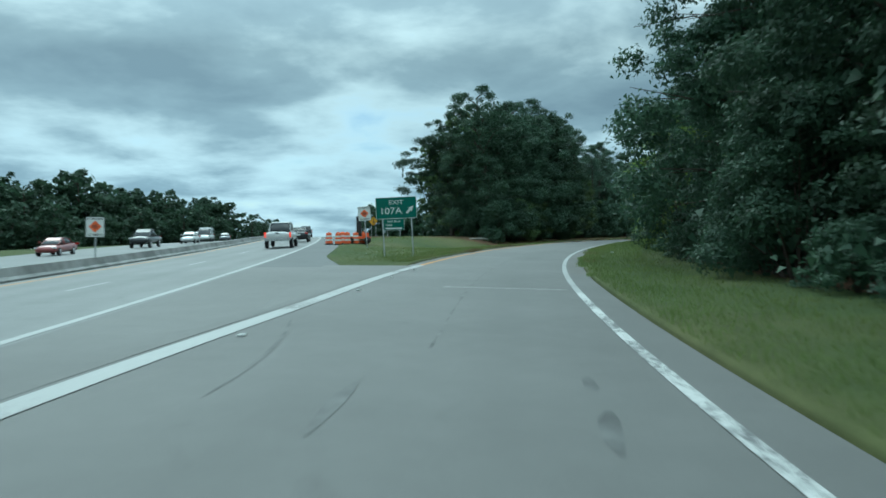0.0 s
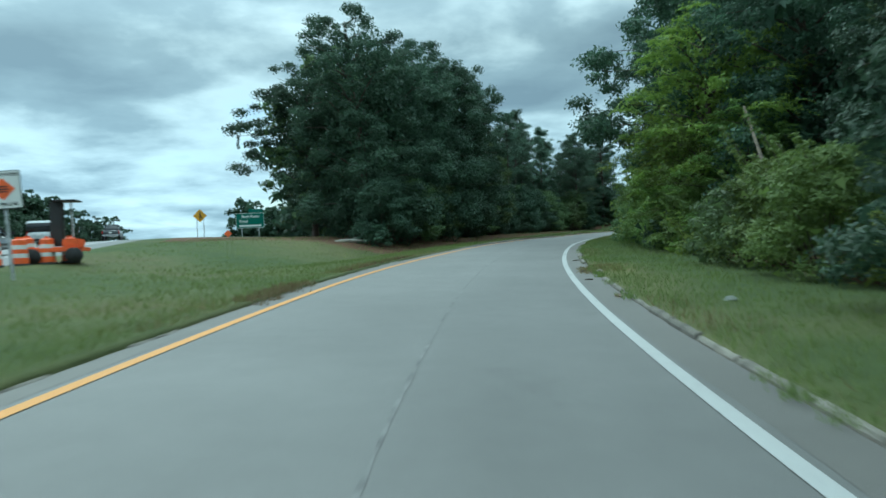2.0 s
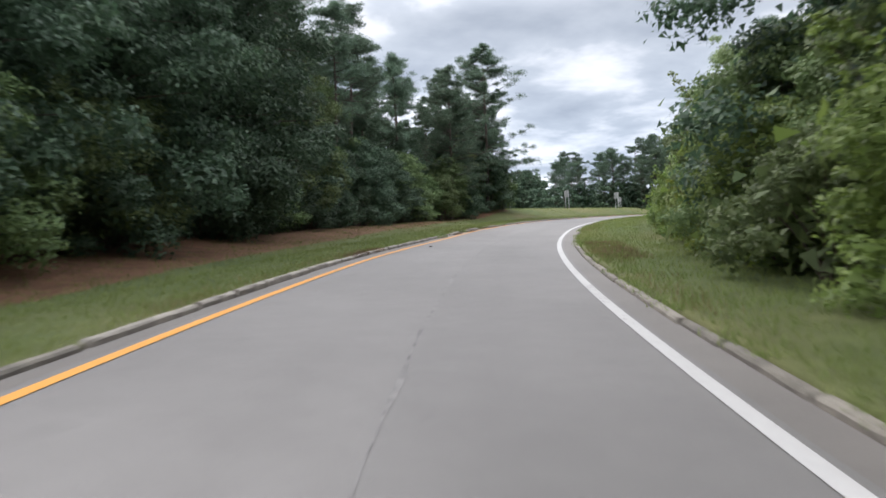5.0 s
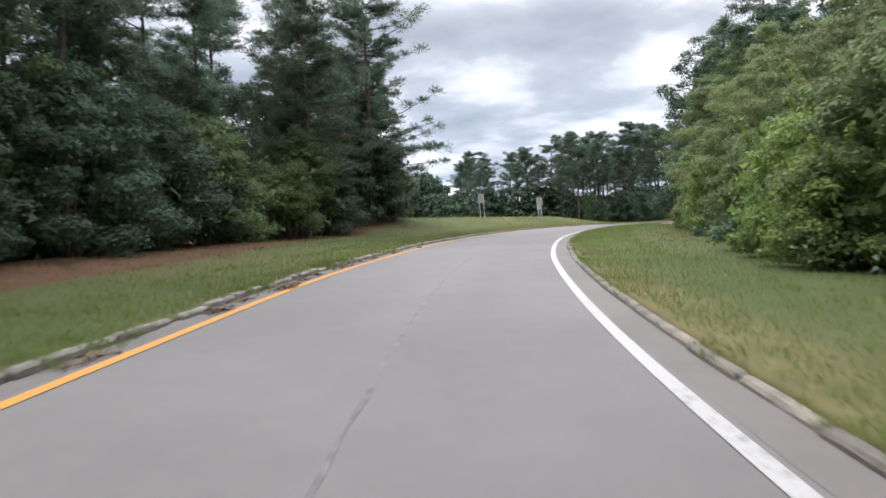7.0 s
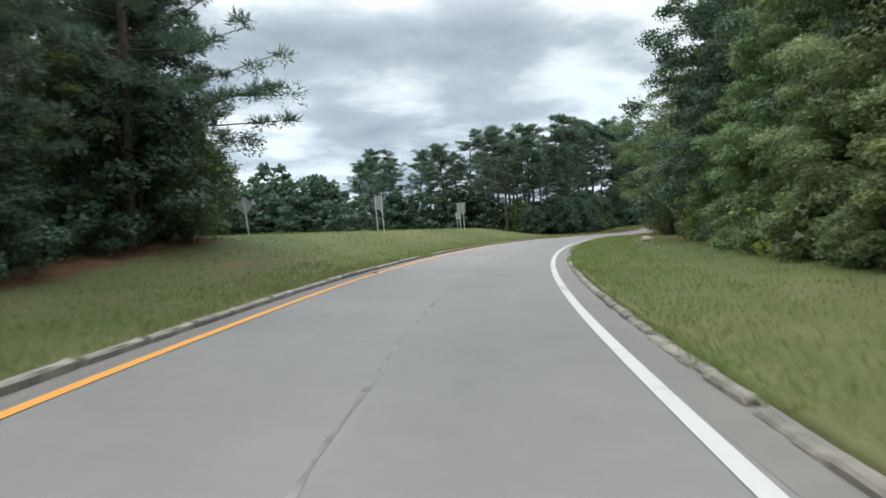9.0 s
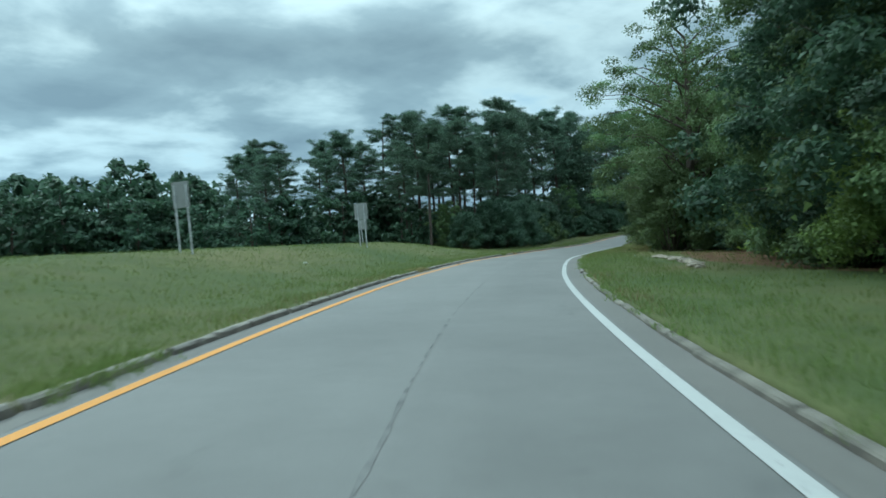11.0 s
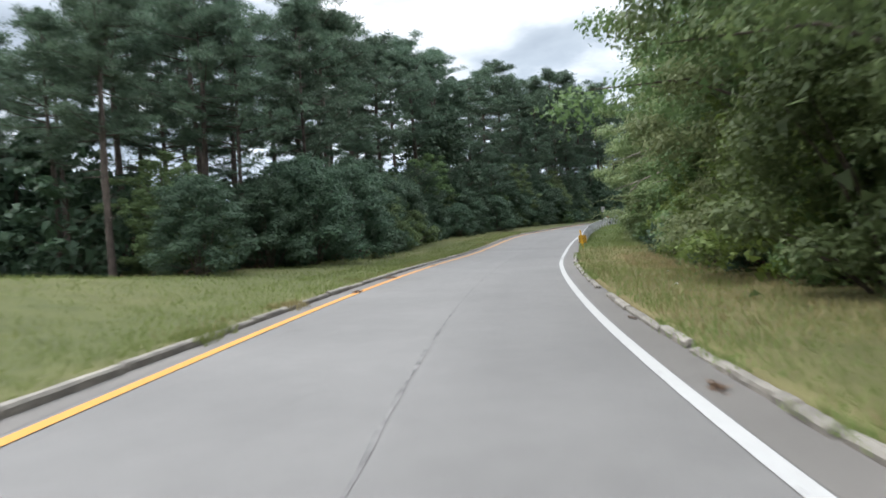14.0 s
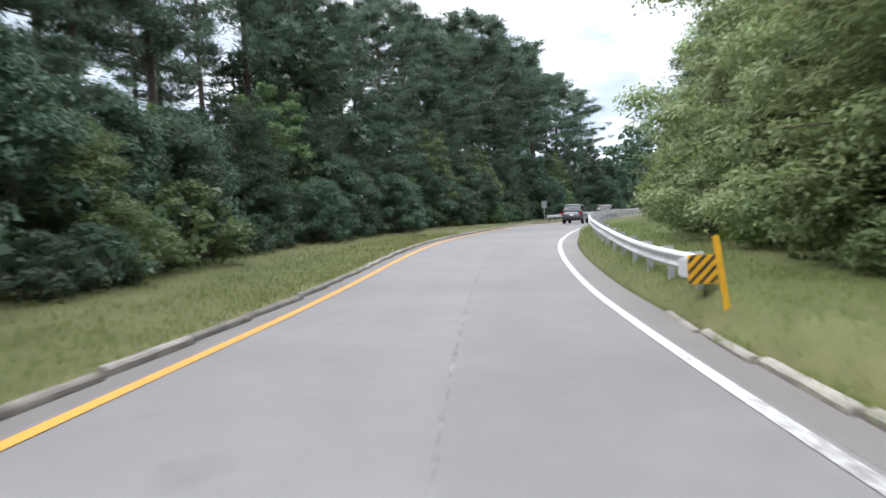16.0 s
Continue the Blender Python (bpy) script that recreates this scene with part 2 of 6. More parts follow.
M_DRY = foliage("dry_grass", (0.14, 0.11, 0.05), (0.22, 0.18, 0.085), (0.32, 0.27, 0.14), trans=0.2)


def ground_material():
    """Mown grass sward with paler and browner patches; bare leaf litter and clay under the woods."""
    m = bpy.data.materials.new("grass_ground")
    m.use_nodes = True
    t = m.node_tree
    L = t.links.new
    b = t.nodes["Principled BSDF"]
    co = t.nodes.new("ShaderNodeTexCoord")
    src = co.outputs["Object"]
    n0 = nd(t, "ShaderNodeTexNoise", i_Scale=0.11, i_Detail=4.0, i_Roughness=0.6)
    n1 = nd(t, "ShaderNodeTexNoise", i_Scale=1.1, i_Detail=6.0, i_Roughness=0.7)
    n2 = nd(t, "ShaderNodeTexNoise", i_Scale=24.0, i_Detail=4.0, i_Roughness=0.8)
    for n in (n0, n1, n2):
        L(src, n.inputs["Vector"])
    r0 = ramp(t, [(0.30, (0.052, 0.077, 0.026)), (0.46, (0.070, 0.093, 0.032)), (0.60, (0.094, 0.105, 0.041)), (0.74, (0.120, 0.105, 0.048))], n0.outputs["Fac"])
    r1 = ramp(t, [(0.28, 0.76), (0.62, 1.0)], n1.outputs["Fac"])
    r2 = ramp(t, [(0.25, 0.70), (0.7, 1.0)], n2.outputs["Fac"])
    a1 = nd(t, "ShaderNodeMix", dtype="RGBA", blend="MULTIPLY", i_0=1.0)
    a2 = nd(t, "ShaderNodeMix", dtype="RGBA", blend="MULTIPLY", i_0=1.0)
    L(r0.outputs[0], a1.inputs[6]); L(r1.outputs[0], a1.inputs[7])
    L(a1.outputs[2], a2.inputs[6]); L(r2.outputs[0], a2.inputs[7])
    # straw-coloured thin turf
    dr = t.nodes.new("ShaderNodeAttribute")
    dr.attribute_name = "dry"
    r5 = ramp(t, [(0.3, (0.105, 0.088, 0.040)), (0.7, (0.205, 0.162, 0.082))], n1.outputs["Fac"])
    a0 = nd(t, "ShaderNodeMix", dtype="RGBA")
    L(dr.outputs["Fac"], a0.inputs[0]); L(a2.outputs[2], a0.inputs[6]); L(r5.outputs[0], a0.inputs[7])
    # litter: painted on the mesh where the woods stand
    at = t.nodes.new("ShaderNodeAttribute")
    at.attribute_name = "litter"
    r3 = ramp(t, [(0.3, (0.055, 0.030, 0.018)), (0.7, (0.135, 0.075, 0.045))], n1.outputs["Fac"])
    br = nd(t, "ShaderNodeMath", op="MULTIPLY_ADD", i_1=0.9, i_2=-0.45)
    L(n1.outputs["Fac"], br.inputs[0])
    sm = nd(t, "ShaderNodeMath", op="ADD")
    L(at.outputs["Fac"], sm.inputs[0]); L(br.outputs[0], sm.inputs[1])
    st = ramp(t, [(0.42, 0.0), (0.58, 1.0)], sm.outputs[0])
    a3 = nd(t, "ShaderNodeMix", dtype="RGBA")
    L(st.outputs[0], a3.inputs[0]); L(a0.outputs[2], a3.inputs[6]); L(r3.outputs[0], a3.inputs[7])
    L(a3.outputs[2], b.inputs["Base Color"])
    b.inputs["Roughness"].default_value = 0.95
    b.inputs["Specular IOR Level"].default_value = 0.15
    bp = nd(t, "ShaderNodeBump", i_Strength=0.4, i_Distance=0.05)
    L(n2.outputs["Fac"], bp.inputs["Height"]); L(bp.outputs[0], b.inputs["Normal"])
    return m


M_GROUND = ground_material()

# ---- the lie of the land: the ramp is an arc; s runs along its right edge line, d to the left of it ----
CX, CY, RAD, PHI0 = 205.363, -6.691, 203.49, -1.5382
LANE = 5.78           # between the edge lines
KERB = 0.74           # from the right line to the turf behind its kerb
KERB_LEFT = 0.50      # from the left line to its kerb


# small departures of the built ramp from its design line, every 15 m from s = 15: height, sideways, width
UNEVEN_Z = (-0.033, -0.088, -0.103, -0.101, -0.081, -0.108, -0.142, -0.036, 0.039, 0.062, 0.084, 0.111, 0.119, 0.069, 0.080, 0.119, 0.169, 0.201, 0.226)
UNEVEN_D = (-0.098, -0.085, -0.073, -0.038, -0.007, 0.000, -0.004, -0.035, -0.076, -0.077, -0.089, -0.006, 0.089, 0.169, 0.167, 0.051, -0.063, -0.142, -0.208)
UNEVEN_W = (0.115, -0.006, -0.071, -0.122, -0.059, -0.066, -0.177, -0.129, -0.151, -0.092, -0.067, -0.082, 0.010, 0.003, 0.001, -0.035, -0.022, -0.016, -0.012)


def uneven(table, s):
    """The departure at s, blended smoothly between the stations."""
    u = (np.asarray(s, float)[..., None] - 15.0 * np.arange(1, len(table) + 1)) / 15.0
    return np.where(np.abs(u) < 1, np.cos(np.pi / 2 * np.clip(u, -1, 1)) ** 2, 0.0) @ np.array(table)


def lane(s):
    """Width between the two edge lines: it opens a little after the nose."""
    return uneven(UNEVEN_W, s) + LANE - 0.3 * np.exp(-((s - 14) / 8) ** 2) + 0.42 * np.exp(-((s - 52) / 16) ** 2) - 0.22 * np.exp(-((s - 199) / 9) ** 2) + 0.1 * np.exp(-((s - 230) / 8) ** 2)


def smooth(a, b, x):
    t = np.clip((x - a) / (b - a), 0, 1)
    return t * t * (3 - 2 * t)


def wander(s):
    """The line's small departures from the true arc."""
    return uneven(UNEVEN_D, s) + 0.13 * np.cos(2 * math.pi * (s - 104) / 118) * smooth(30, 80, s) * (1 - smooth(190, 205, s)) + 0.10 * np.exp(-((s - 198) / 8) ** 2) + 0.0009 * np.clip(s - 208, 0, 42) ** 2 + 0.9 * (1 - np.exp(-np.maximum(s - 250, 0) / 12))


def ramp_z(s):
    c = np.clip(s, 0, 221)
    u = c / 200
    z = 2.0467 * u ** 4 - 4.3024 * u ** 3 - 1.7105 * u ** 2 + 8.8985 * u - 0.0179
    return z + uneven(UNEVEN_Z, s) + np.minimum(s, 0) * 0.0445 + np.maximum(s - 221, 0) * 0.0022 + 0.026 * np.maximum(s - 228, 0) * smooth(228, 262, s)


def bank(s):
    u = np.clip(s, 0, 221) / 200
    return -0.00162 * u ** 3 + 0.0462 * u ** 2 - 0.05886 * u + 0.04819


def at(s, d):
    """The plan's x, y of the point s along and d left of the right edge line."""
    p = PHI0 + s / RAD
    r = RAD + wander(s) + d
    return CX + r * np.sin(p), CY + r * np.cos(p)


def road_z(s, d):
    return ramp_z(s) + bank(s) * d


def locate(x, y):
    dx, dy = x - CX, y - CY
    s = RAD * (np.arctan2(dx, dy) - PHI0)
    s = np.where(s < -250, s + 2 * math.pi * RAD, s)
    return s, np.hypot(dx, dy) - RAD - wander(s)


def freeway_x(y):
    """x of the freeway's right edge line."""
    v = np.clip(y, -120, 400) - 5
    return -6.2 - 0.05 * v - np.where(v > 0, 0.0007, 0.0) * v * v


def shoulder(y):
    """Width of the freeway's paved shoulder: widest at the gore."""
    return 2.35 + 1.5 * (1 - smooth(24, 38, y))


def freeway_z(y):
    t = np.clip(y, -150, 400)
    k = np.maximum(t - 70, 0)
    return 0.052 * t - 0.021 * np.minimum(k, 60) ** 2 / 120 - 0.021 * np.maximum(k - 60, 0) - 0.00012 * np.maximum(t - 130, 0) ** 2


def foot(s):
    """Offset of the edge of the wood inside the curve."""
    return np.interp(s, [-20, 12, 50, 65, 88, 117, 147, 172, 182, 196, 203, 208, 225, 236, 244, 340], [-5.4, -5.3, -4.8, -4.2, -4.0, -5.7, -8.0, -8.2, -9.6, -10.4, -8.4, -5.8, -4.6, -4.3, -5.4, -5.8])


def land(x, y):
    """Height of the ground's sheet."""
    s, d = locate(x, y)
    u = d - lane(s) - KERB_LEFT                 # beyond the left kerb
    v = -KERB - d                          # beyond the right kerb
    sc = np.clip(s, -60, 400)
    left0 = road_z(sc, lane(sc) + KERB_LEFT) + 0.08
    right0 = road_z(sc, -KERB) + 0.08
    fx = freeway_x(y)
    free = freeway_z(y)
    base = np.where(y < 150, free, freeway_z(150.0) + 0 * y)
    # north of the woods the field lies just above the ramp
    field = left0 + (0.35 + 1.1 * smooth(140, 152, s) * (1 - smooth(203, 222, s))) * smooth(1.0, 9.5, u)
    wgt = smooth(60, 130, y) * smooth(-20, 25, x)
    swale = -0.75 * np.exp(-((u - 6.5) / 3.2) ** 2) * smooth(46, 72, s) * (1 - 0.6 * smooth(105, 130, s))
    zl = left0 + (base - left0) * smooth(0.4, 17, u) * (1 - wgt) + (field - left0) * wgt + swale * (1 - wgt)
    zr = right0 - 0.02 * np.minimum(v, 9) + 0.035 * np.maximum(v - 9, 0)
    zr = np.minimum(zr, right0 + 3.5) + 0.42 * smooth(0.06, 0.55, v) * smooth(222, 233, s)
    z = np.where(u > 0, zl, np.where(v > 0, zr, road_z(sc, d) - 0.5))
    # under the freeway
    off = fx - x
    edge = off + shoulder(y)
    deck = free - 0.02 * np.abs(off) - 0.08 * smooth(-0.6, 0.2, edge) + 0.01
    over = smooth(-3.7, -0.2, edge) * (1 - smooth(170, 200, y))
    z = np.where(u > 0, z + (deck - z) * over, z)
    # the paved gore
    z = np.where((y < 29.0) & (u > -1), z + (np.minimum(z, np.minimum(deck, left0 - 0.1) - 0.35) - z) * (1 - smooth(27.2, 28.9, y)), z)
    return z


def litter(x, y):
    """How far the ground is bare leaf litter, under the woods."""
    s, d = locate(x, y)
    u, v = d - LANE - KERB_LEFT, -KERB - d
    f = -foot(s)
    f = f - np.interp(s, [172, 182, 196, 203, 208], [0, 4.3, 5.0, 2.2, 0])      # the bank of bare clay
    right = smooth(f - 0.3, f + 2.4, -d) * (1 - smooth(f + 40, f + 60, -d))
    left = smooth(4.0 + 1.6 * smooth(118, 140, s), 6.0 + 1.8 * smooth(118, 140, s), u) * smooth(70, 82, s) * (1 - smooth(150, 158, s)) * (1 - smooth(42, 48, u))
    left2 = smooth(6.5, 9.0, u) * smooth(214, 226, s) * (1 - smooth(60, 80, u))
    return np.maximum(np.maximum(right, left), left2)


def dryness(x, y):
    """Where the turf is thin and straw-coloured."""
    s, d = locate(x, y)
    right = (d < 0) * (0.6 * np.exp(-((s - 213) / 17) ** 2) + 0.6 * np.exp(-((s - 227) / 6) ** 2 - ((d + 2.9) / 1.0) ** 2) + 0.45 * np.exp(-((s - 112) / 10) ** 2) * (1 - smooth(1.4, 2.6, -d)) + 0.85 * np.exp(-((s - 52.1) / 1.7) ** 2) * (1 - smooth(1.5, 2.4, -d)) + 0.35 * np.exp(-((s - 48) / 6) ** 2) * np.exp(-((d + 1.6) / 0.8) ** 2))
    edge = 0.18 * np.exp(-(np.maximum(-KERB - d, 0) / 0.5) ** 2) * (d < 0) + 0.18 * np.exp(-(np.maximum(d - LANE - KERB_LEFT, 0) / 0.5) ** 2) * (d > LANE)
    field = 0.5 * np.exp(-((s - 180) / 9) ** 2 - ((d - 13) / 2.5) ** 2)
    outer = 0.22 * (d > LANE) * smooth(192, 205, s) * (1 - smooth(24, 30, d))
    # worn brown turf before the grove
    grove = 0.5 * np.exp(-((s - 77) / 7) ** 2 - ((d - 18) / 4.5) ** 2)
    return np.clip(right + edge + field + outer + grove, 0, 1)


def mesh_object(name, verts, faces, mat, parent=None, smoothed=False):
    me = bpy.data.meshes.new(name)
    me.from_pydata([tuple(map(float, v)) for v in verts], [], [tuple(map(int, f)) for f in faces])
    me.materials.append(mat)
    if smoothed:
        me.polygons.foreach_set("use_smooth", [True] * len(me.polygons))
    me.update()
    ob = new(name, me)
    if parent:
        ob.parent = parent
    return ob


def part(name, bm, mat, parent, label="", smoothed=False):
    me = bpy.data.meshes.new(name)
    bmesh.ops.recalc_face_normals(bm, faces=bm.faces[:])
    bm.to_mesh(me)
    bm.free()
    me.materials.append(mat)
    if smoothed:
        me.polygons.foreach_set("use_smooth", [True] * len(me.polygons))
    ob = new(name, me)
    ob.parent = parent
    return tagged(ob, label)


def box(bm, lo, hi, bevel=0.0, m=None):
    g = bmesh.ops.create_cube(bm, size=1.0)
    vs = g["verts"]
    for v in vs:
        v.co = Vector([lo[i] + (v.co[i] + 0.5) * (hi[i] - lo[i]) for i in range(3)])
    if bevel:
        es = list({e for v in vs for e in v.link_edges})
        r = bmesh.ops.bevel(bm, geom=es, offset=bevel, segments=2, affect="EDGES")
        vs = list({v for f in r["faces"] for v in f.verts} | {v for v in vs if v.is_valid})
    if m is not None:
        bmesh.ops.transform(bm, matrix=m, verts=[v for v in vs if v.is_valid])
    return bm


def rod(bm, p, q, r0, r1=None, seg=10):
    p, q = Vector(p), Vector(q)
    d = q - p
    m = Matrix.Translation((p + q) / 2) @ d.to_track_quat("Z", "Y").to_matrix().to_4x4()
    bmesh.ops.create_cone(bm, cap_ends=True, segments=seg, radius1=r0, radius2=r0 if r1 is None else r1, depth=d.length, matrix=m)
    return bm


def empty(name, m, label="", category="", group="", kind=""):
    ob = new(name)
    ob.matrix_world = m
    return tagged(ob, label, category, group, kind)


def ribbon(name, ss, d0, d1, lift, mat, parent=None, zf=None, cols=2):
    """A strip of the ramp between the lateral offsets d0 and d1."""
    ss = np.asarray(ss, float)
    ds = np.linspace(0, 1, cols)
    V, Fc = [], []
    for k, s in enumerate(ss):
        a0 = d0(s) if callable(d0) else d0
        a1 = d1(s) if callable(d1) else d1
        for q in ds:
            d = a0 + (a1 - a0) * q
            x, y = at(s, d)
            V.append((x, y, float((zf or road_z)(s, d)) + lift))
    for k in range(len(ss) - 1):
        for j in range(cols - 1):
            i = k * cols + j
            Fc.append((i, i + cols, i + cols + 1, i + 1))
    return mesh_object(name, V, Fc, mat, parent)


# ---- ground ----


def make_ground():
    xs = np.concatenate([[-2600, -1200, -600, -330], np.arange(-220, -40, 6.0), np.arange(-40, 175, 1.25), np.arange(175, 330, 6.0), [420, 700, 1300, 2600]])
    ys = np.concatenate([[-2600, -1200, -500, -250], np.arange(-160, -20, 7.0), np.arange(-20, 232, 1.25), np.arange(232, 420, 6.0), [520, 800, 1400, 2800]])
    X, Y = np.meshgrid(xs, ys, indexing="ij")
    Z = land(X, Y)
    r = np.hypot(X - 80, Y - 110)
    Z = np.where(r > 260, Z + (5.0 - Z) * smooth(260, 500, r), Z)
    wob = np.array([noise.noise((x * 0.35, y * 0.35, 0)) + 0.5 * noise.noise((x * 0.9, y * 0.9, 5)) for x, y in zip(X.ravel(), Y.ravel())]).reshape(X.shape)
    s, d = locate(X, Y)
    off = np.maximum(d - LANE - KERB_LEFT, -KERB - d)
    Z = Z + 0.07 * wob * smooth(3.0, 6.0, off) - 0.12 * (1 - smooth(2.2, 3.2, off))
    nx, ny = X.shape
    V = np.stack([X.ravel(), Y.ravel(), Z.ravel()], 1)
    idx = np.arange(nx * ny).reshape(nx, ny)
    Fq = np.stack([idx[:-1, :-1], idx[1:, :-1], idx[1:, 1:], idx[:-1, 1:]], -1).reshape(-1, 4)
    me = bpy.data.meshes.new("ground")
    me.from_pydata(V.tolist(), [], Fq.tolist())
    me.polygons.foreach_set("use_smooth", [True] * len(me.polygons))
    me.materials.append(M_GROUND)
    for key, fn in (("litter", litter), ("dry", dryness)):
        at_ = me.attributes.new(key, "FLOAT", "POINT")
        at_.data.foreach_set("value", fn(X, Y).ravel().astype(np.float32))
    me.update()
    ob = new("ground", me)
    tagged(ob, "mown grass ground with bare leaf litter under the woods", "ground", kind="structure")


make_ground()


def verge(side, s0, s1, label):
    """The strip of turf behind a kerb, finer than the ground's sheet."""
    us = [0.03, 0.05, 0.10, 0.3, 0.6, 1.0, 1.5, 2.1, 2.7, 3.3]
    ss = np.arange(s0, s1, 1.0)
    V, Fc = [], []
    for s in ss:
        for u in us:
            d = lane(s) + KERB_LEFT + u if side > 0 else -KERB - u
            x, y = at(s, d)
            z = float(land(np.array(x), np.array(y)))
            if u < 0.07:
                z = float(road_z(s, d)) + (0.03 if u > 0.04 else -0.12)
            z += 0.03 * noise.noise((x * 1.3, y * 1.3, 2)) * max(0, min(1, u)) - (0.10 if u > 3.2 else 0)
            V.append((x, y, z))
    n = len(us)
    for k in range(len(ss) - 1):
        for j in range(n - 1):
            i = k * n + j
            Fc.append((i, i + 1, i + n + 1, i + n) if side > 0 else (i, i + n, i + n + 1, i + 1))
    ob = mesh_object("verge", V, Fc, M_GROUND, None, True)
    P = np.array(V)
    for key, fn in (("litter", litter), ("dry", dryness)):
        at_ = ob.data.attributes.new(key, "FLOAT", "POINT")
        at_.data.foreach_set("value", fn(P[:, 0], P[:, 1]).astype(np.float32))
    tagged(ob, label, "verge", kind="structure")


verge(-1, -40, 345, "grass verge inside the ramp's curve")
verge(1, 27.5, 345, "grass verge outside the ramp's curve")

# ---- ramp ----
SS = np.arange(-70, 352, 1.5)
road = ribbon("road", SS, -KERB, lambda s: lane(s) + KERB_LEFT, 0.0, M_ROAD, cols=41)
SEAM = 2.68           # offset of the seam between the paver's two passes


def worn(s, d):
    """How dark the paving is worn across the lane: the inner pass, then the two wheel paths."""
    n_ = np.array([noise.noise((a * 0.12, b * 0.5, 3.0)) for a, b in zip(s, d)])
    inner = 0.42 * (1 - smooth(SEAM - 0.10, SEAM + 0.10, d)) * smooth(10, 24, s)
    wheels = 0.30 * np.exp(-((d - 1.75) / 0.34) ** 2) + 0.26 * np.exp(-((d - 3.65) / 0.36) ** 2)
    return np.clip((inner + wheels) * (0.8 + 0.7 * n_) + 0.10 * n_, 0, 1)


co_ = np.empty(len(road.data.vertices) * 3, np.float32)
road.data.vertices.foreach_get("co", co_)
co_ = co_.reshape(-1, 3)
road.data.attributes.new("worn", "FLOAT", "POINT").data.foreach_set("value", worn(*locate(co_[:, 0], co_[:, 1])).astype(np.float32))
tagged(road, "worn grey asphalt exit ramp curving to the right", "road", kind="structure")


def strip(name, s0, s1, d, w, mat, label, step=1.0, lift=0.009):
    ob = ribbon(name, np.linspace(s0, s1, int((s1 - s0) / step) + 2), lambda s: (d(s) if callable(d) else d) - w / 2, lambda s: (d(s) if callable(d) else d) + w / 2, lift, mat, road)
    return tagged(ob, label)


NOSE = 27.6            # where the gore's white line turns into the yellow edge line


strip("edge_line", 16.5, 351, 0.0, 0.17, M_WHITE_LINE, "white painted edge line")
strip("edge_line", -69, 16.5, 0.0, 0.17, M_WORN_LINE, "worn white edge line with chipped paint")
strip("edge_line", NOSE, 351, lane, 0.16, M_YELLOW_LINE, "yellow painted edge line")
strip("gore_line", -69, NOSE, lane, 0.32, M_WHITE_LINE, "wide white gore line")


def seam(s0, s1, d, w, seed):
    rnd = random.Random(seed)
    ss = np.arange(s0, s1, 0.45)
    o = 0.0
    V, Fc = [], []
    for k, s in enumerate(ss):
        o = o * 0.96 + rnd.uniform(-0.012, 0.012)
        ww = w * rnd.uniform(0.2, 1.25)
        for q in (-ww / 2, ww / 2):
            dd = d + o + q
            x, y = at(s, dd)
            V.append((x, y, float(road_z(s, dd)) + 0.004))
        if k:
            Fc.append((2 * k - 2, 2 * k, 2 * k + 1, 2 * k - 1))
    return mesh_object("seam", V, Fc, M_SEAM, road)


tagged(seam(8, 351, SEAM, 0.06, 3), "dark cracked paving seam")


M_GUTTER = asphalt("gutter_dirt", (0.134, 0.125, 0.113))


def gutter(side, s0, s1):
    """The dirty strip of paving between an edge line and its kerb; its inner edge wanders."""
    rnd = random.Random(90 + side)
    V, Fc = [], []
    o = 0.0
    for k, s in enumerate(np.arange(s0, s1, 0.8)):
        o = o * 0.9 + rnd.uniform(-0.02, 0.02)
        a, b = (-0.16 + o, -KERB - 0.02) if side < 0 else (float(lane(s)) + 0.17 + o, float(lane(s)) + KERB_LEFT + 0.02)
        for d in (a, b):
            x, y = at(s, d)
            V.append((x, y, float(road_z(s, d)) + 0.003))
        if k:
            Fc.append((2 * k - 2, 2 * k, 2 * k + 1, 2 * k - 1))
    tagged(mesh_object("gutter", V, Fc, M_GUTTER, road), "dirty strip of paving beside the kerb")


gutter(-1, 24, 346)
gutter(1, 30, 346)


def cross_line(s, d0, d1, w, mat, name, lean=0.0):
    V = []
    for d in (d0, d1):
        for q in (-w / 2, w / 2):
            ss = s + q + lean * (d - d0)
            x, y = at(ss, d)
            V.append((x, y, float(road_z(ss, d)) + 0.006))
    return mesh_object(name, V, [(0, 1, 3, 2)], mat, road)


tagged(cross_line(17.2, 0.25, 3.4, 0.2, material("pale_patch", (0.265, 0.262, 0.25), 0.85, var=0.3), "paving_joint"), "pale paving joint across the ramp")


# ---- kerbs: cast in lengths, each a little out of line ----


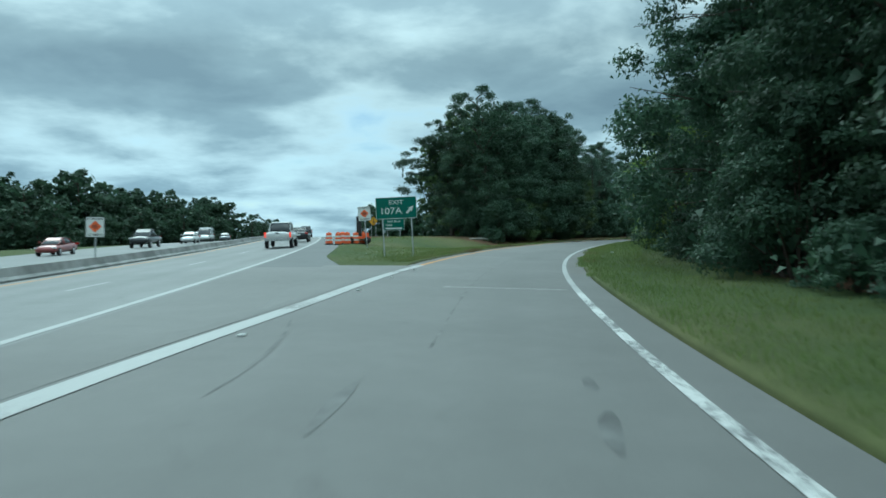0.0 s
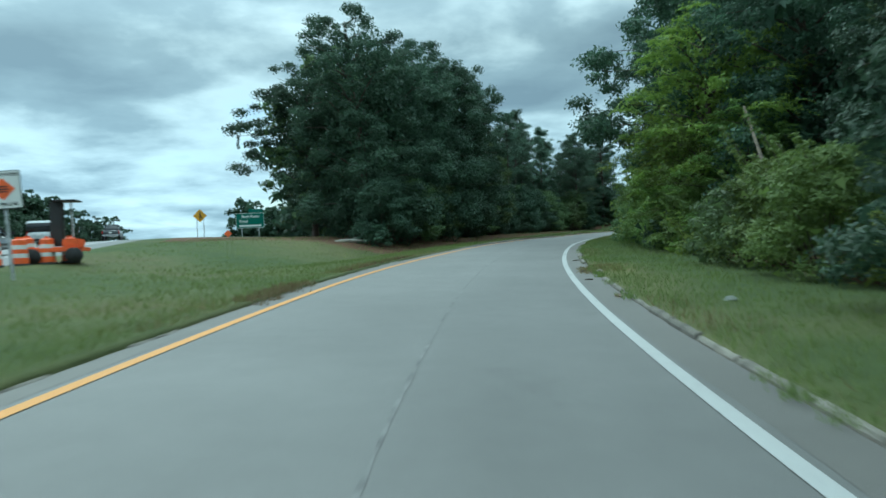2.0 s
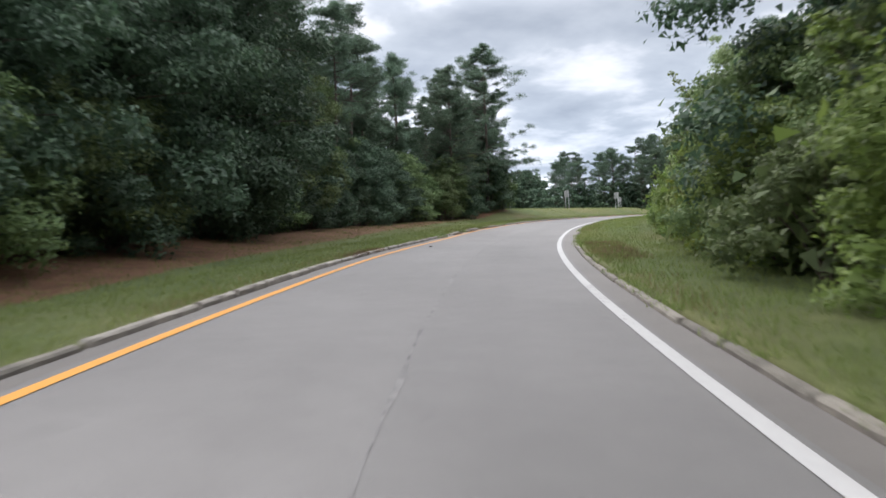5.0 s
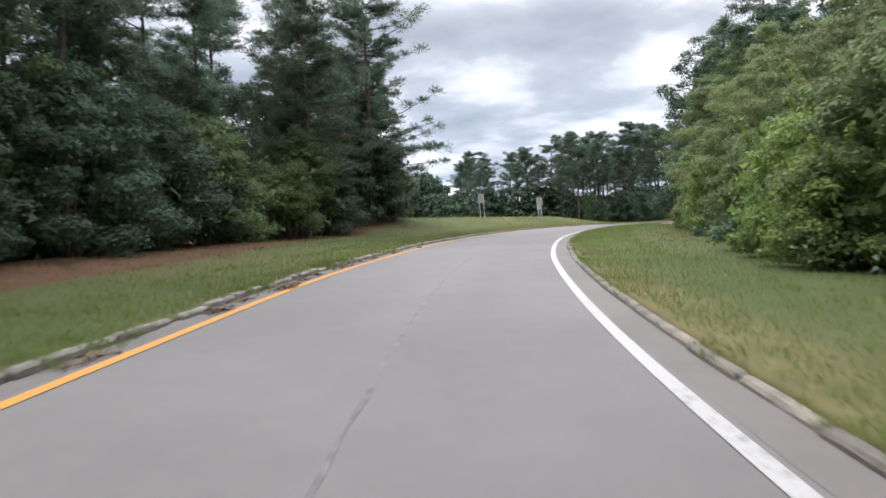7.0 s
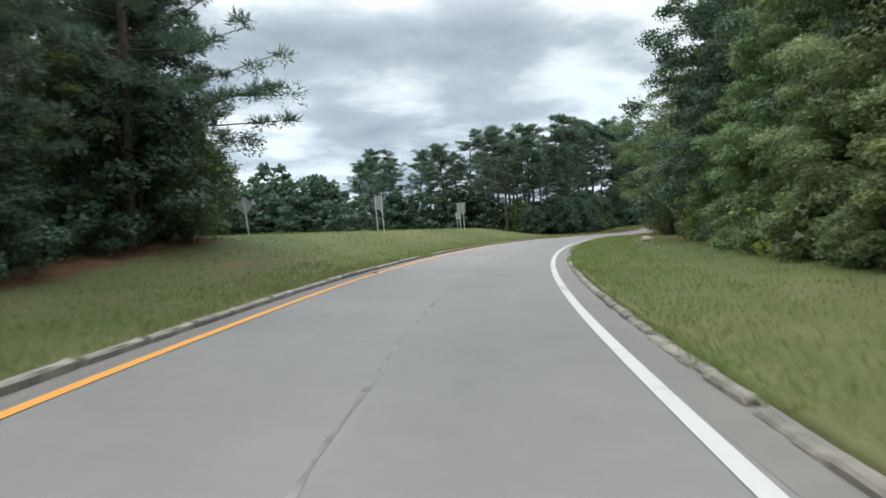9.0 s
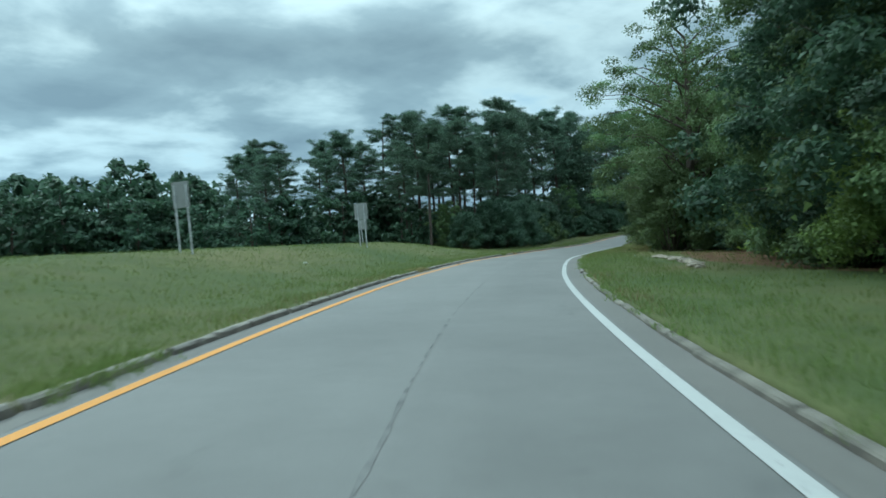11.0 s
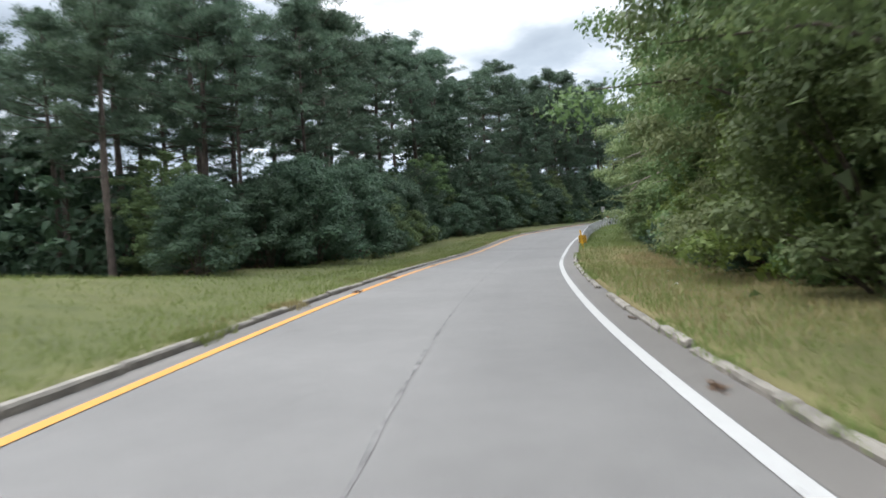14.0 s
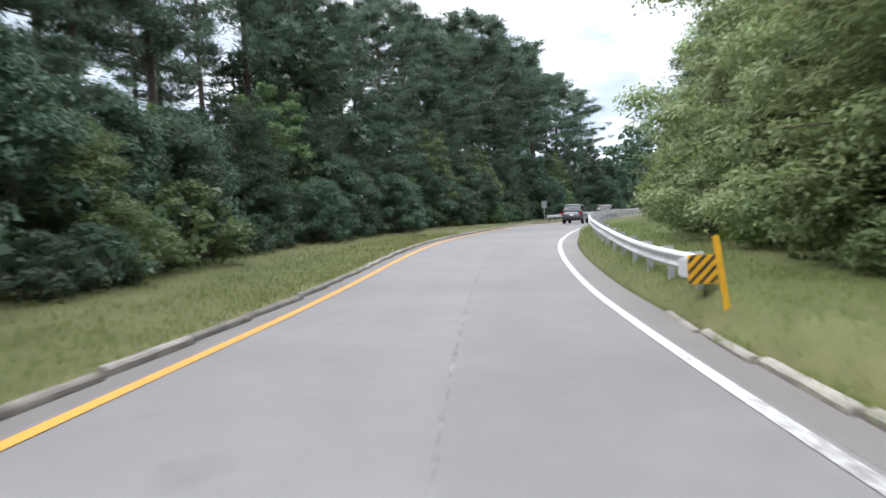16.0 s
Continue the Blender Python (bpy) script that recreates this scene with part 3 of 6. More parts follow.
def kerb_stone_mesh(length, name, mat, low):
    """A cast kerb length with worn arrises and chipped, rounded ends."""
    bm = bmesh.new()
    prof = [(-0.02, -0.25), (-0.004, 0.03), (0.004, 0.085), (0.03, 0.114), (0.075, 0.12), (0.125, 0.118), (0.142, 0.10), (0.15, -0.25)]
    rnd = random.Random(len(name) * 31 + int(length * 100))
    prof = [(x, z - low if z > 0.05 else z) for x, z in prof]
    rings = []
    ys = [-0.5 * length, -0.5 * length + 0.035] + [length * (k / 6 - 0.5) for k in range(1, 6)] + [0.5 * length - 0.035, 0.5 * length]
    for k, y in enumerate(ys):
        end = 1.0 if k in (0, len(ys) - 1) else 0.0
        chip = rnd.uniform(0.02, 0.05) * end
        ring = []
        for x, z in prof:
            if z > 0.05:
                x, z = x + (0.02 * end if x < 0.05 else -0.01 * end) + rnd.uniform(-0.006, 0.006), z - chip + rnd.uniform(-0.012, 0.004)
            ring.append(bm.verts.new((x, y + rnd.uniform(-0.012, 0.012) * end, z)))
        rings.append(ring)
    for a, b in zip(rings, rings[1:]):
        for i in range(len(prof) - 1):
            bm.faces.new((a[i], a[i + 1], b[i + 1], b[i]))
    bm.faces.new(rings[0])
    bm.faces.new(rings[-1])
    bmesh.ops.recalc_face_normals(bm, faces=bm.faces[:])
    me = bpy.data.meshes.new(name)
    bm.to_mesh(me)
    bm.free()
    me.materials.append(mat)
    me.materials.append(M_KERB_SIDE)
    # upright and end faces take the darker concrete, level tops keep mat
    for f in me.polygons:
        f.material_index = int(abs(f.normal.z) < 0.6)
    return me


def kerb_off(s, side):
    """How far the face of the kerb stands from its line."""
    if side < 0:
        return float(np.interp(s, [24, 45, 52, 58, 64, 108, 128, 150, 180, 190, 208, 214, 230, 239], [0.70, 0.75, 0.68, 0.57, 0.57, 0.58, 0.52, 0.56, 0.64, 0.63, 0.57, 0.53, 0.59, 0.63]))
    return KERB_LEFT - 0.03


def make_kerb(side, s0, s1, label, seed, missing=()):
    rnd = random.Random(seed)
    base = empty("kerb", Matrix(), label, "kerb", kind="structure")
    sizes = (0.42, 0.68, 1.0, 1.45, 2.1, 2.9)
    stones = {(ln, mat.name): [kerb_stone_mesh(ln, "kerb_stone" + "_" * k, mat, low) for k in range(2)] for ln in sizes for mat, low in ((M_KERB, 0.0), (M_KERB_WORN, 0.012))}
    for pair in stones.values():
        for me in pair:
            me.name = "kerb_stone"
    s = s0
    while s < s1:
        # the old kerb is broken into short lengths in places
        broken = (120 < s < 140 or 176 < s < 204) if side < 0 else (100 < s < 132 or 184 < s < 200)
        ln = rnd.choice(sizes[:4] if broken else sizes[3:])
        mid = s + ln / 2
        if not any(a < mid + ln / 2 and mid - ln / 2 < b for a, b in missing):
            d = -kerb_off(mid, side) if side < 0 else float(lane(mid)) + kerb_off(mid, side)
            dd = d + side * rnd.uniform(-0.02, 0.025) * (1.6 if broken else 0.7)
            x, y = at(mid, dd)
            tang = math.degrees(-(PHI0 + mid / RAD + math.pi / 2))
            fresh = smooth(176, 200, s) if side < 0 else smooth(72, 92, s) * (1 - 0.7 * smooth(150, 175, s)) + 0.15
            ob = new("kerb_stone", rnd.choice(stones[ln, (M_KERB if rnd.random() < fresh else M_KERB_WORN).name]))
            ob.parent = base
            rz = tang + rnd.gauss(0, 1.1 if broken and ln < 1.2 else 0.25) + (180 if side > 0 else 0)
            grade = math.degrees(math.atan((ramp_z(mid + 1) - ramp_z(mid - 1)) / 2)) * (-1 if side > 0 else 1)
            sunk = 0.085 * (1 - float(smooth(64, 84, s))) if side > 0 else 0.022 + 0.05 * (1 - float(smooth(28, 40, s))) + 0.05 * float(smooth(231, 239, s))
            ob.matrix_local = pose(x, y, float(road_z(mid, d)) + rnd.uniform(-0.022, 0.006) * (1.5 if broken else 0.8) - sunk, grade + rnd.gauss(0, 0.5 if broken else 0.15), rnd.gauss(0, 2.0 if broken else 0.8), rz)
        s += ln + rnd.uniform(0.02, 0.07) + (rnd.random() < 0.12) * rnd.uniform(0.1, 0.3) * broken
    return base


# ---- freeway ----


def freeway_point(y, off):
    """A point of the freeway at y, off metres left of its right edge line."""
    x = freeway_x(y) - off
    return x, y, float(freeway_z(y)) - 0.02 * max(off, 0) + 0.02 * min(off, 0)


def freeway_strip(name, ys, o0, o1, lift, mat, parent=None, cols=2):
    V, Fc = [], []
    for y in ys:
        for q in np.linspace(0, 1, cols):
            x, yy, z = freeway_point(y, o0 + (o1 - o0) * q)
            V.append((x, yy, z + lift))
    for k in range(len(ys) - 1):
        for j in range(cols - 1):
            i = k * cols + j
            Fc.append((i, i + 1, i + cols + 1, i + cols))
    return mesh_object(name, V, Fc, mat, parent)


FY = np.arange(-110.9, 261, 3.0)
freeway = freeway_strip("freeway", FY, -0.2, 7.6, 0.0, M_FREEWAY, cols=27)
off_ = np.tile(np.linspace(-0.2, 7.6, 27), len(FY))
paths_ = sum(0.75 * np.exp(-((off_ - c) / 0.42) ** 2) for c in (0.95, 2.6, 4.35, 6.0))
freeway.data.attributes.new("worn", "FLOAT", "POINT").data.foreach_set("value", (paths_ * (0.75 + 0.25 * np.sin(np.repeat(FY, 27) * 0.21 + off_))).astype(np.float32))
tagged(freeway, "pale worn freeway carriageway climbing to a crest", "road", kind="structure")
tagged(freeway_strip("edge_line", FY, -0.1, 0.1, 0.005, M_WHITE_LINE, freeway), "white freeway edge line")
tagged(freeway_strip("edge_line", FY, 6.85, 7.0, 0.005, M_YELLOW_LINE, freeway), "yellow median edge line")
y = -30.0
while y < 150:
    tagged(freeway_strip("lane_dash", [y, y + 1.5, y + 3.0], 3.35, 3.47, 0.005, M_WHITE_LINE, freeway), "white lane dash")
    y += 12.2



def paved_shoulder():
    """The freeway's shoulder, and the turf that meets its edge."""
    V, Fc = [], []
    for y in FY:
        for q in (0.0, 0.5, 1.0):
            V.append(freeway_point(y, -0.2 - (float(shoulder(y)) - 0.2) * q))
    for k in range(len(FY) - 1):
        for j in range(2):
            i = k * 3 + j
            Fc.append((i, i + 1, i + 4, i + 3))
    ob = mesh_object("shoulder", V, Fc, M_SHOULDER)
    ob.data.materials.append(M_ROAD)
    for f in ob.data.polygons:
        f.material_index = 1 if f.center.y < 28 else 0
    V, Fc = [], []
    ys = np.arange(28.2, 150, 1.5)
    for y in ys:
        for u, lift in ((-0.03, -0.06), (0.0, 0.015), (0.25, 0.05), (0.8, 0.05), (1.6, 0.05), (2.6, 0.03), (3.4, -0.12)):
            x, _, z = freeway_point(y, -float(shoulder(y)) - u)
            V.append((x, y, (z if u < 0.1 else float(land(np.array(x), np.array(y)))) + lift))
    for k in range(len(ys) - 1):
        for j in range(6):
            i = k * 7 + j
            Fc.append((i, i + 1, i + 8, i + 7))
    turf = mesh_object("shoulder_verge", V, Fc, M_GROUND, None, True)
    for key in ("litter", "dry"):
        turf.data.attributes.new(key, "FLOAT", "POINT")
    tagged(turf, "grass verge along the freeway's shoulder", "verge", kind="structure")
    return ob


tagged(paved_shoulder(), "dark asphalt shoulder of the freeway", "road", kind="structure")
far_way = freeway_strip("far_carriageway", FY, 14.0, 27.0, 0.0, M_FREEWAY, cols=4)
tagged(far_way, "opposite freeway carriageway beyond the grass median", "road", kind="structure")


def make_gore():
    """The paved triangle between the ramp's left line and the freeway's shoulder, back to where they part."""
    V, Fc = [], []
    ys = np.linspace(-70, 28.0, 62)
    for y in ys:
        # the ramp's left edge at this y
        s = y * 1.0
        for _ in range(4):
            x0, y0 = at(s, lane(s) + 0.25)
            s += y - y0
        z0 = float(road_z(s, lane(s) + 0.25)) + 0.006
        x1, _, z1 = freeway_point(y, -2.9)
        for q in np.linspace(0, 1, 5):
            V.append((x0 + (x1 - x0) * q, y, z0 + (z1 + 0.02 - z0) * q))
    for k in range(len(ys) - 1):
        for j in range(4):
            i = k * 5 + j
            Fc.append((i, i + 1, i + 6, i + 5))
    ob = mesh_object("gore", V, Fc, M_ROAD)
    tagged(ob, "dark asphalt gore between ramp and freeway", "road", kind="structure")


make_gore()


def make_barrier():
    bm = bmesh.new()
    prof = [(-0.40, -0.1), (-0.40, 0.08), (-0.24, 0.18), (-0.15, 0.50), (0.15, 0.50), (0.24, 0.18), (0.40, 0.08), (0.40, -0.1)]
    rings = []
    for y in np.arange(-40, 130, 3.0):
        x, yy, z = freeway_point(y, 8.1)
        rings.append([bm.verts.new((x + px, yy, z + pz)) for px, pz in prof])
    for a, b in zip(rings, rings[1:]):
        for i in range(len(prof) - 1):
            bm.faces.new((a[i], a[i + 1], b[i + 1], b[i]))
    bm.faces.new(rings[0]); bm.faces.new(rings[-1])
    ob = part("median_barrier", bm, M_CONCRETE, None)
    tagged(ob, "stained grey concrete median barrier beside the freeway", "barrier", kind="structure")


make_barrier()
make_kerb(-1, 27.5, 238.5, "weathered concrete kerb on the inside of the ramp", 5, ((50.7, 53.6), (212.4, 213.3)))
make_kerb(1, 29.0, 330, "weathered concrete kerb on the outside of the ramp", 6, ())

# ---- trees ----


def leaves(centres, radii, per, size, rng, droop=0.15, squash=0.8, aspect=0.55, shell=0.55, under=1.0, radial=0.0):
    """Leaves gathered round the centres, fewer on a clump's underside; radial: how far they point outwards, like needles."""
    C = np.repeat(np.asarray(centres, float), per, 0)
    Rr = np.repeat(np.asarray(radii, float), per)
    n = len(C)
    d = rng.normal(size=(n, 3))
    d /= np.linalg.norm(d, axis=1)[:, None]
    d[:, 2] = np.where((d[:, 2] < 0) & (rng.random(n) > under), -d[:, 2], d[:, 2])
    rad = Rr * (shell + (1 - shell) * rng.random(n)) * (0.8 + 0.4 * rng.random(n))
    P = C + d * rad[:, None] * np.array([1, 1, squash])
    nrm = d * 0.8 + rng.normal(size=(n, 3)) * 0.36 + np.array([0, 0, 0.4])
    nrm /= np.linalg.norm(nrm, axis=1)[:, None]
    t = np.cross(nrm, rng.normal(size=(n, 3)))
    t /= np.linalg.norm(t, axis=1)[:, None] + 1e-9
    if radial:
        t = t * (1 - radial) + d * radial
        t /= np.linalg.norm(t, axis=1)[:, None] + 1e-9
    t[:, 2] -= droop
    b = np.cross(nrm, t)
    b /= np.linalg.norm(b, axis=1)[:, None] + 1e-9
    L = size * (0.6 + 0.8 * rng.random(n))[:, None]
    fold = nrm * L * 0.12
    return np.stack([P - t * L * 0.45 + b * L * aspect * 0.5 + fold, P + t * L * 0.55 - fold, P - t * L * 0.45 - b * L * aspect * 0.5 + fold], 1)


def fronds(centres, radii, rng, count, size):
    """Arching feathery sprays that leave each clump's centre, with leaflets in pairs along them."""
    out = []
    pairs = 11
    for c, r in zip(centres, radii):
        c = np.array(c)
        for _ in range(count):
            a = rng.uniform(0, 2 * math.pi)
            ln = r * rng.uniform(1.0, 1.9)
            e = np.array([math.cos(a), math.sin(a), 0.0])
            side = np.array([-e[1], e[0], 0.0])
            rise, fall = rng.uniform(0.15, 0.8), rng.uniform(0.5, 1.1)
            q = np.linspace(0.12, 1.0, pairs)[:, None]
            P = c + e * ln * q + np.array([0, 0, 1.0]) * ln * (rise * q - fall * q * q)
            L = size * (0.65 + 0.5 * np.sin(np.pi * np.clip(q, 0, 0.95)))
            for sgn in (-1, 1):
                dirn = side * sgn * 0.85 + e * 0.5 + rng.normal(size=(pairs, 3)) * 0.12 + np.array([0, 0, -0.18])
                tip = P + dirn * L
                wid = e * L * 0.2
                out.append(np.stack([P - wid, tip, P + wid], 1))
    return np.concatenate(out)


def leaf_mesh(name, leaf, mat):
    """One mesh of many separate leaves, each given by its own corners."""
    n, k = leaf.shape[:2]
    me = bpy.data.meshes.new(name)
    me.vertices.add(k * n)
    me.vertices.foreach_set("co", leaf.reshape(-1).astype(np.float32))
    me.loops.add(k * n)
    me.loops.foreach_set("vertex_index", np.arange(k * n, dtype=np.int32))
    me.polygons.add(n)
    me.polygons.foreach_set("loop_start", np.arange(0, k * n, k, dtype=np.int32))
    me.materials.append(mat)
    me.update()
    me.validate()
    return me


def tube(V, Fc, pts, rads, seg=6):
    base = len(V)
    pts = [Vector(p) for p in pts]
    for k, p in enumerate(pts):
        d = (pts[min(k + 1, len(pts) - 1)] - pts[max(k - 1, 0)]).normalized()
        q = d.to_track_quat("Z", "Y")
        for j in range(seg):
            a = 2 * math.pi * j / seg
            V.append(p + q @ Vector((math.cos(a), math.sin(a), 0)) * rads[k])
    for k in range(len(pts) - 1):
        for j in range(seg):
            Fc.append((base + k * seg + j, base + k * seg + (j + 1) % seg, base + (k + 1) * seg + (j + 1) % seg, base + (k + 1) * seg + j))


def broad_tree(height, width, boughs, leaf, seed, mat, low=0.12, cover=1.0, feathery=0, vines=0, pad=0.085, core=1.0, squash=0.62):
    """A leafy tree: tapered trunk, boughs that leave it all round, each bearing flat pads of leaves with hollows between them.
    feathery: sprays of leaflets on each pad in place of leaves; vines: strings of leaves that hang from the boughs' ends."""
    rng = np.random.default_rng(seed)
    root = empty("tree", Matrix())
    V, Fc = [], []
    lean = rng.normal(size=2) * 0.025
    axis = lambda h: Vector((lean[0] * h * height, lean[1] * h * height, h * height))
    r0 = 0.016 * height + 0.07
    tube(V, Fc, [(0, 0, -0.4), (0, 0, 0.5), axis(0.35), axis(0.65), axis(0.9)], [r0 * 1.35, r0, r0 * 0.75, r0 * 0.45, 0.03], 8)
    C, Rr, tips = [], [], []
    for k in range(boughs):
        h = low + (1 - low) * (k + rng.random()) / boughs
        ang = k * 2.39996 + rng.uniform(-0.5, 0.5)
        prof = math.sqrt(max(0.12, 1 - ((h - 0.42) / 0.63) ** 2))
        reach = width * 0.5 * prof * rng.uniform(0.68, 1.08) * (1 + 0.16 * math.sin(ang * 2 + seed))
        z1 = h * height * 0.97
        st = axis(max(0.05, (z1 - reach * rng.uniform(0.25, 0.6)) / height))
        end = Vector((math.cos(ang) * reach + lean[0] * z1, math.sin(ang) * reach + lean[1] * z1, z1))
        mid = st.lerp(end, 0.6) + Vector((0, 0, 0.16 * reach))
        tube(V, Fc, [st, st.lerp(mid, 0.5) + Vector((0, 0, 0.04 * reach)), mid, end], [r0 * 0.26, r0 * 0.18, r0 * 0.1, 0.012], 5)
        tips.append(end)
        side = Vector((-math.sin(ang), math.cos(ang), 0))
        for q in (0.42, 0.62, 0.8, 0.93, 1.04):
            c = (st.lerp(mid, q / 0.6) if q < 0.6 else mid.lerp(end, (q - 0.6) / 0.4)) + side * rng.normal() * reach * 0.2 + Vector((0, 0, rng.normal() * 0.045 * height))
            C.append(tuple(c))
            Rr.append(width * pad * rng.uniform(0.7, 1.25) * (1.12 - 0.45 * h))
    Rr = np.array(Rr)
    if feathery:
        tri = [fronds(C, Rr, rng, feathery, leaf * 1.55), leaves(C, Rr, 60, leaf, rng, squash=0.5, aspect=0.6, under=0.4)]
    else:
        per = np.maximum(20, cover * 11.5 * Rr ** 2 / leaf ** 2).astype(int)
        tri = [leaves(C, Rr, per, leaf, rng, squash=squash, aspect=0.72, shell=0.45, under=0.45)]
    if vines:
        P, R2 = [], []
        for e in tips:
            if rng.random() < 0.45 and e.z > 0.3 * height:
                n = int(rng.uniform(0.35, 1.0) * vines / 0.16)
                off = rng.normal(size=2) * 0.3
                for j in range(n):
                    P.append((e.x + off[0] + 0.05 * math.sin(j), e.y + off[1], e.z - 0.16 * j))
                    R2.append(0.17)
        tri.append(leaves(P, R2, 9, leaf, rng, droop=0.6))
    # leaves that fill the shaded inside of the crown
    big = max(0.2, 1.5 * leaf)
    n = min(9000, int(core * 240 / big ** 2 * (width / 11) * (height / 15)))
    hh = rng.uniform(max(low, 0.1), 0.9, n)
    aa = rng.uniform(0, 2 * math.pi, n)
    rr = width * 0.29 * np.sqrt(np.maximum(0.1, 1 - ((hh - 0.42) / 0.63) ** 2)) * np.sqrt(rng.random(n))
    tri.append(leaves(np.c_[np.cos(aa) * rr, np.sin(aa) * rr, hh * height], np.full(n, 0.3), 1, big, rng, aspect=0.85))
    mesh_object("trunk", V, Fc, M_BARK, root, True)
    cr = new("crown", leaf_mesh("crown", np.concatenate(tri), mat))
    cr.parent = root
    return root


def pine_tree(height, seed, clumps=205, per=134, leaf=0.28, base=0.45, spread=0.17):
    """A loblolly pine: straight bare trunk, drooping dead stubs, needle tufts in an open ragged crown."""
    rng = np.random.default_rng(seed)
    root = empty("pine_tree", Matrix())
    V, Fc = [], []
    lean = rng.normal(size=2) * 0.02
    f = lambda h: Vector((lean[0] * h + 0.12 * math.sin(h * 0.35 + seed), lean[1] * h + 0.1 * math.cos(h * 0.3 + seed), h))
    hs = [-0.4, 0.4, height * 0.3, height * 0.6, height * 0.85, height]
    r0 = 0.0085 * height + 0.06
    tube(V, Fc, [f(h) for h in hs], [r0 * 1.3, r0, r0 * 0.82, r0 * 0.55, r0 * 0.25, 0.02], 8)
    C, Rr = [], []
    while len(C) < clumps:
        h = base + (1 - base) * rng.random() ** 0.85
        prof = math.sin(math.pi * (0.16 + 0.84 * (h - base) / (1 - base)) ** 0.8) ** 0.6 + 0.12
        reach = height * spread * prof * rng.uniform(0.35, 1.1)
        ang = rng.uniform(0, 2 * math.pi)
        st = f(h * height - reach * 0.12)
        end = st + Vector((math.cos(ang) * reach, math.sin(ang) * reach, reach * rng.uniform(-0.1, 0.5)))
        tube(V, Fc, [st, st.lerp(end, 0.5) + Vector((0, 0, -0.06 * reach)), end], [r0 * 0.22, r0 * 0.14, 0.015], 5)
        for q in (1.0, 0.8, 0.6, 0.4):
            C.append(tuple(st.lerp(end, q) + Vector((0, 0, -0.05 * reach * math.sin(math.pi * q))) + Vector(rng.normal(size=3) * 0.16)))
            Rr.append(rng.uniform(0.5, 0.95) * height / 20 * (0.7 + 0.3 * q))
    for _ in range(9):
        h = rng.uniform(0.18, base) * height
        ang = rng.uniform(0, 2 * math.pi)
        ln = rng.uniform(0.5, 1.6)
        tube(V, Fc, [f(h), f(h) + Vector((math.cos(ang) * ln, math.sin(ang) * ln, -0.1 * ln))], [0.035, 0.012], 4)
    mesh_object("trunk", V, Fc, M_PINE_BARK, root, True)
    q = leaves(C, Rr, per, leaf, rng, droop=-0.15, squash=0.62, aspect=0.2, shell=0.25, under=0.45, radial=0.75)
    cr = new("crown", leaf_mesh("crown", q, M_NEEDLE))
    cr.parent = root
    return root


def bush(height, width, clumps, leaf, seed, mat, sprays=0, cover=0.9):
    """A many-stemmed shrub overgrown with vines; sprays: long shoots that stand out of it."""
    rng = np.random.default_rng(seed)
    root = empty("shrub", Matrix())
    V, Fc = [], []
    C, Rr = [], []
    for k in range(clumps):
        ang = k * 2.39996 + rng.uniform(-0.6, 0.6)
        h = ((k + rng.random()) / clumps) ** 0.75
        w = width * 0.5 * math.sqrt(max(0.05, 1 - h ** 2.2)) * rng.uniform(0.62, 1.02)
        C.append(Vector((math.cos(ang) * w, math.sin(ang) * w, height * (0.08 + 0.86 * h))))
        Rr.append(rng.uniform(0.12, 0.2) * min(width, height * 1.1))
    for c in C[::3]:
        tube(V, Fc, [(c.x * 0.12, c.y * 0.12, -0.2), (c.x * 0.5, c.y * 0.5, c.z * 0.55), c], [0.045, 0.03, 0.008], 5)
    for k in range(sprays):
        ang = rng.uniform(0, 2 * math.pi)
        st = Vector((math.cos(ang) * width * 0.3, math.sin(ang) * width * 0.3, height * rng.uniform(0.6, 0.95)))
        end = st + Vector((math.cos(ang) * 0.8, math.sin(ang) * 0.8, rng.uniform(0.4, 1.4)))
        tube(V, Fc, [st, st.lerp(end, 0.5) + Vector((0, 0, 0.2)), end], [0.02, 0.012, 0.005], 4)
        for q in np.linspace(0.2, 1, 6):
            C.append(st.lerp(end, q))
            Rr.append(0.16)
    mesh_object("stem", V, Fc, M_BARK, root, True)
    Rr = np.array(Rr)
    q = leaves([tuple(c) for c in C], Rr, np.maximum(14, cover * 11.5 * Rr ** 2 / leaf ** 2).astype(int), leaf, rng, squash=0.6, aspect=0.72, under=0.45)
    inside = leaves(rng.normal(size=(300, 3)) * [width * 0.2, width * 0.2, height * 0.2] + [0, 0, height * 0.42], np.full(300, 0.2), 1, 0.28, rng, aspect=0.85)
    q = np.concatenate([q, inside])
    cr = new("foliage", leaf_mesh("foliage", q, mat))
    cr.parent = root
    return root


B = [broad_tree(16, 11, 36, 0.18, 11, M_LEAF, squash=0.8), broad_tree(14, 10, 38, 0.138, 12, M_LEAF_DARK, low=0.05, squash=0.85, pad=0.08), broad_tree(18, 12, 46, 0.17, 13, M_LEAF_DARK, low=0.04, squash=0.85, pad=0.08),
     broad_tree(11, 8.5, 32, 0.15, 14, M_LEAF, low=0.04), broad_tree(9, 6.5, 30, 0.13, 15, M_LEAF_BRIGHT, low=0.03)]
AIRY = broad_tree(15, 12, 30, 0.125, 18, M_LEAF, low=0.3, cover=0.48, pad=0.078, core=0.2)
OL = [broad_tree(13, 10.5, 36, 0.115, 61, M_LEAF_OLIVE, low=0.04, pad=0.085), broad_tree(16, 11.5, 38, 0.135, 62, M_LEAF, low=0.06, pad=0.085), broad_tree(14, 11.5, 40, 0.125, 65, M_LEAF_OLIVE, low=0.05, feathery=6)]
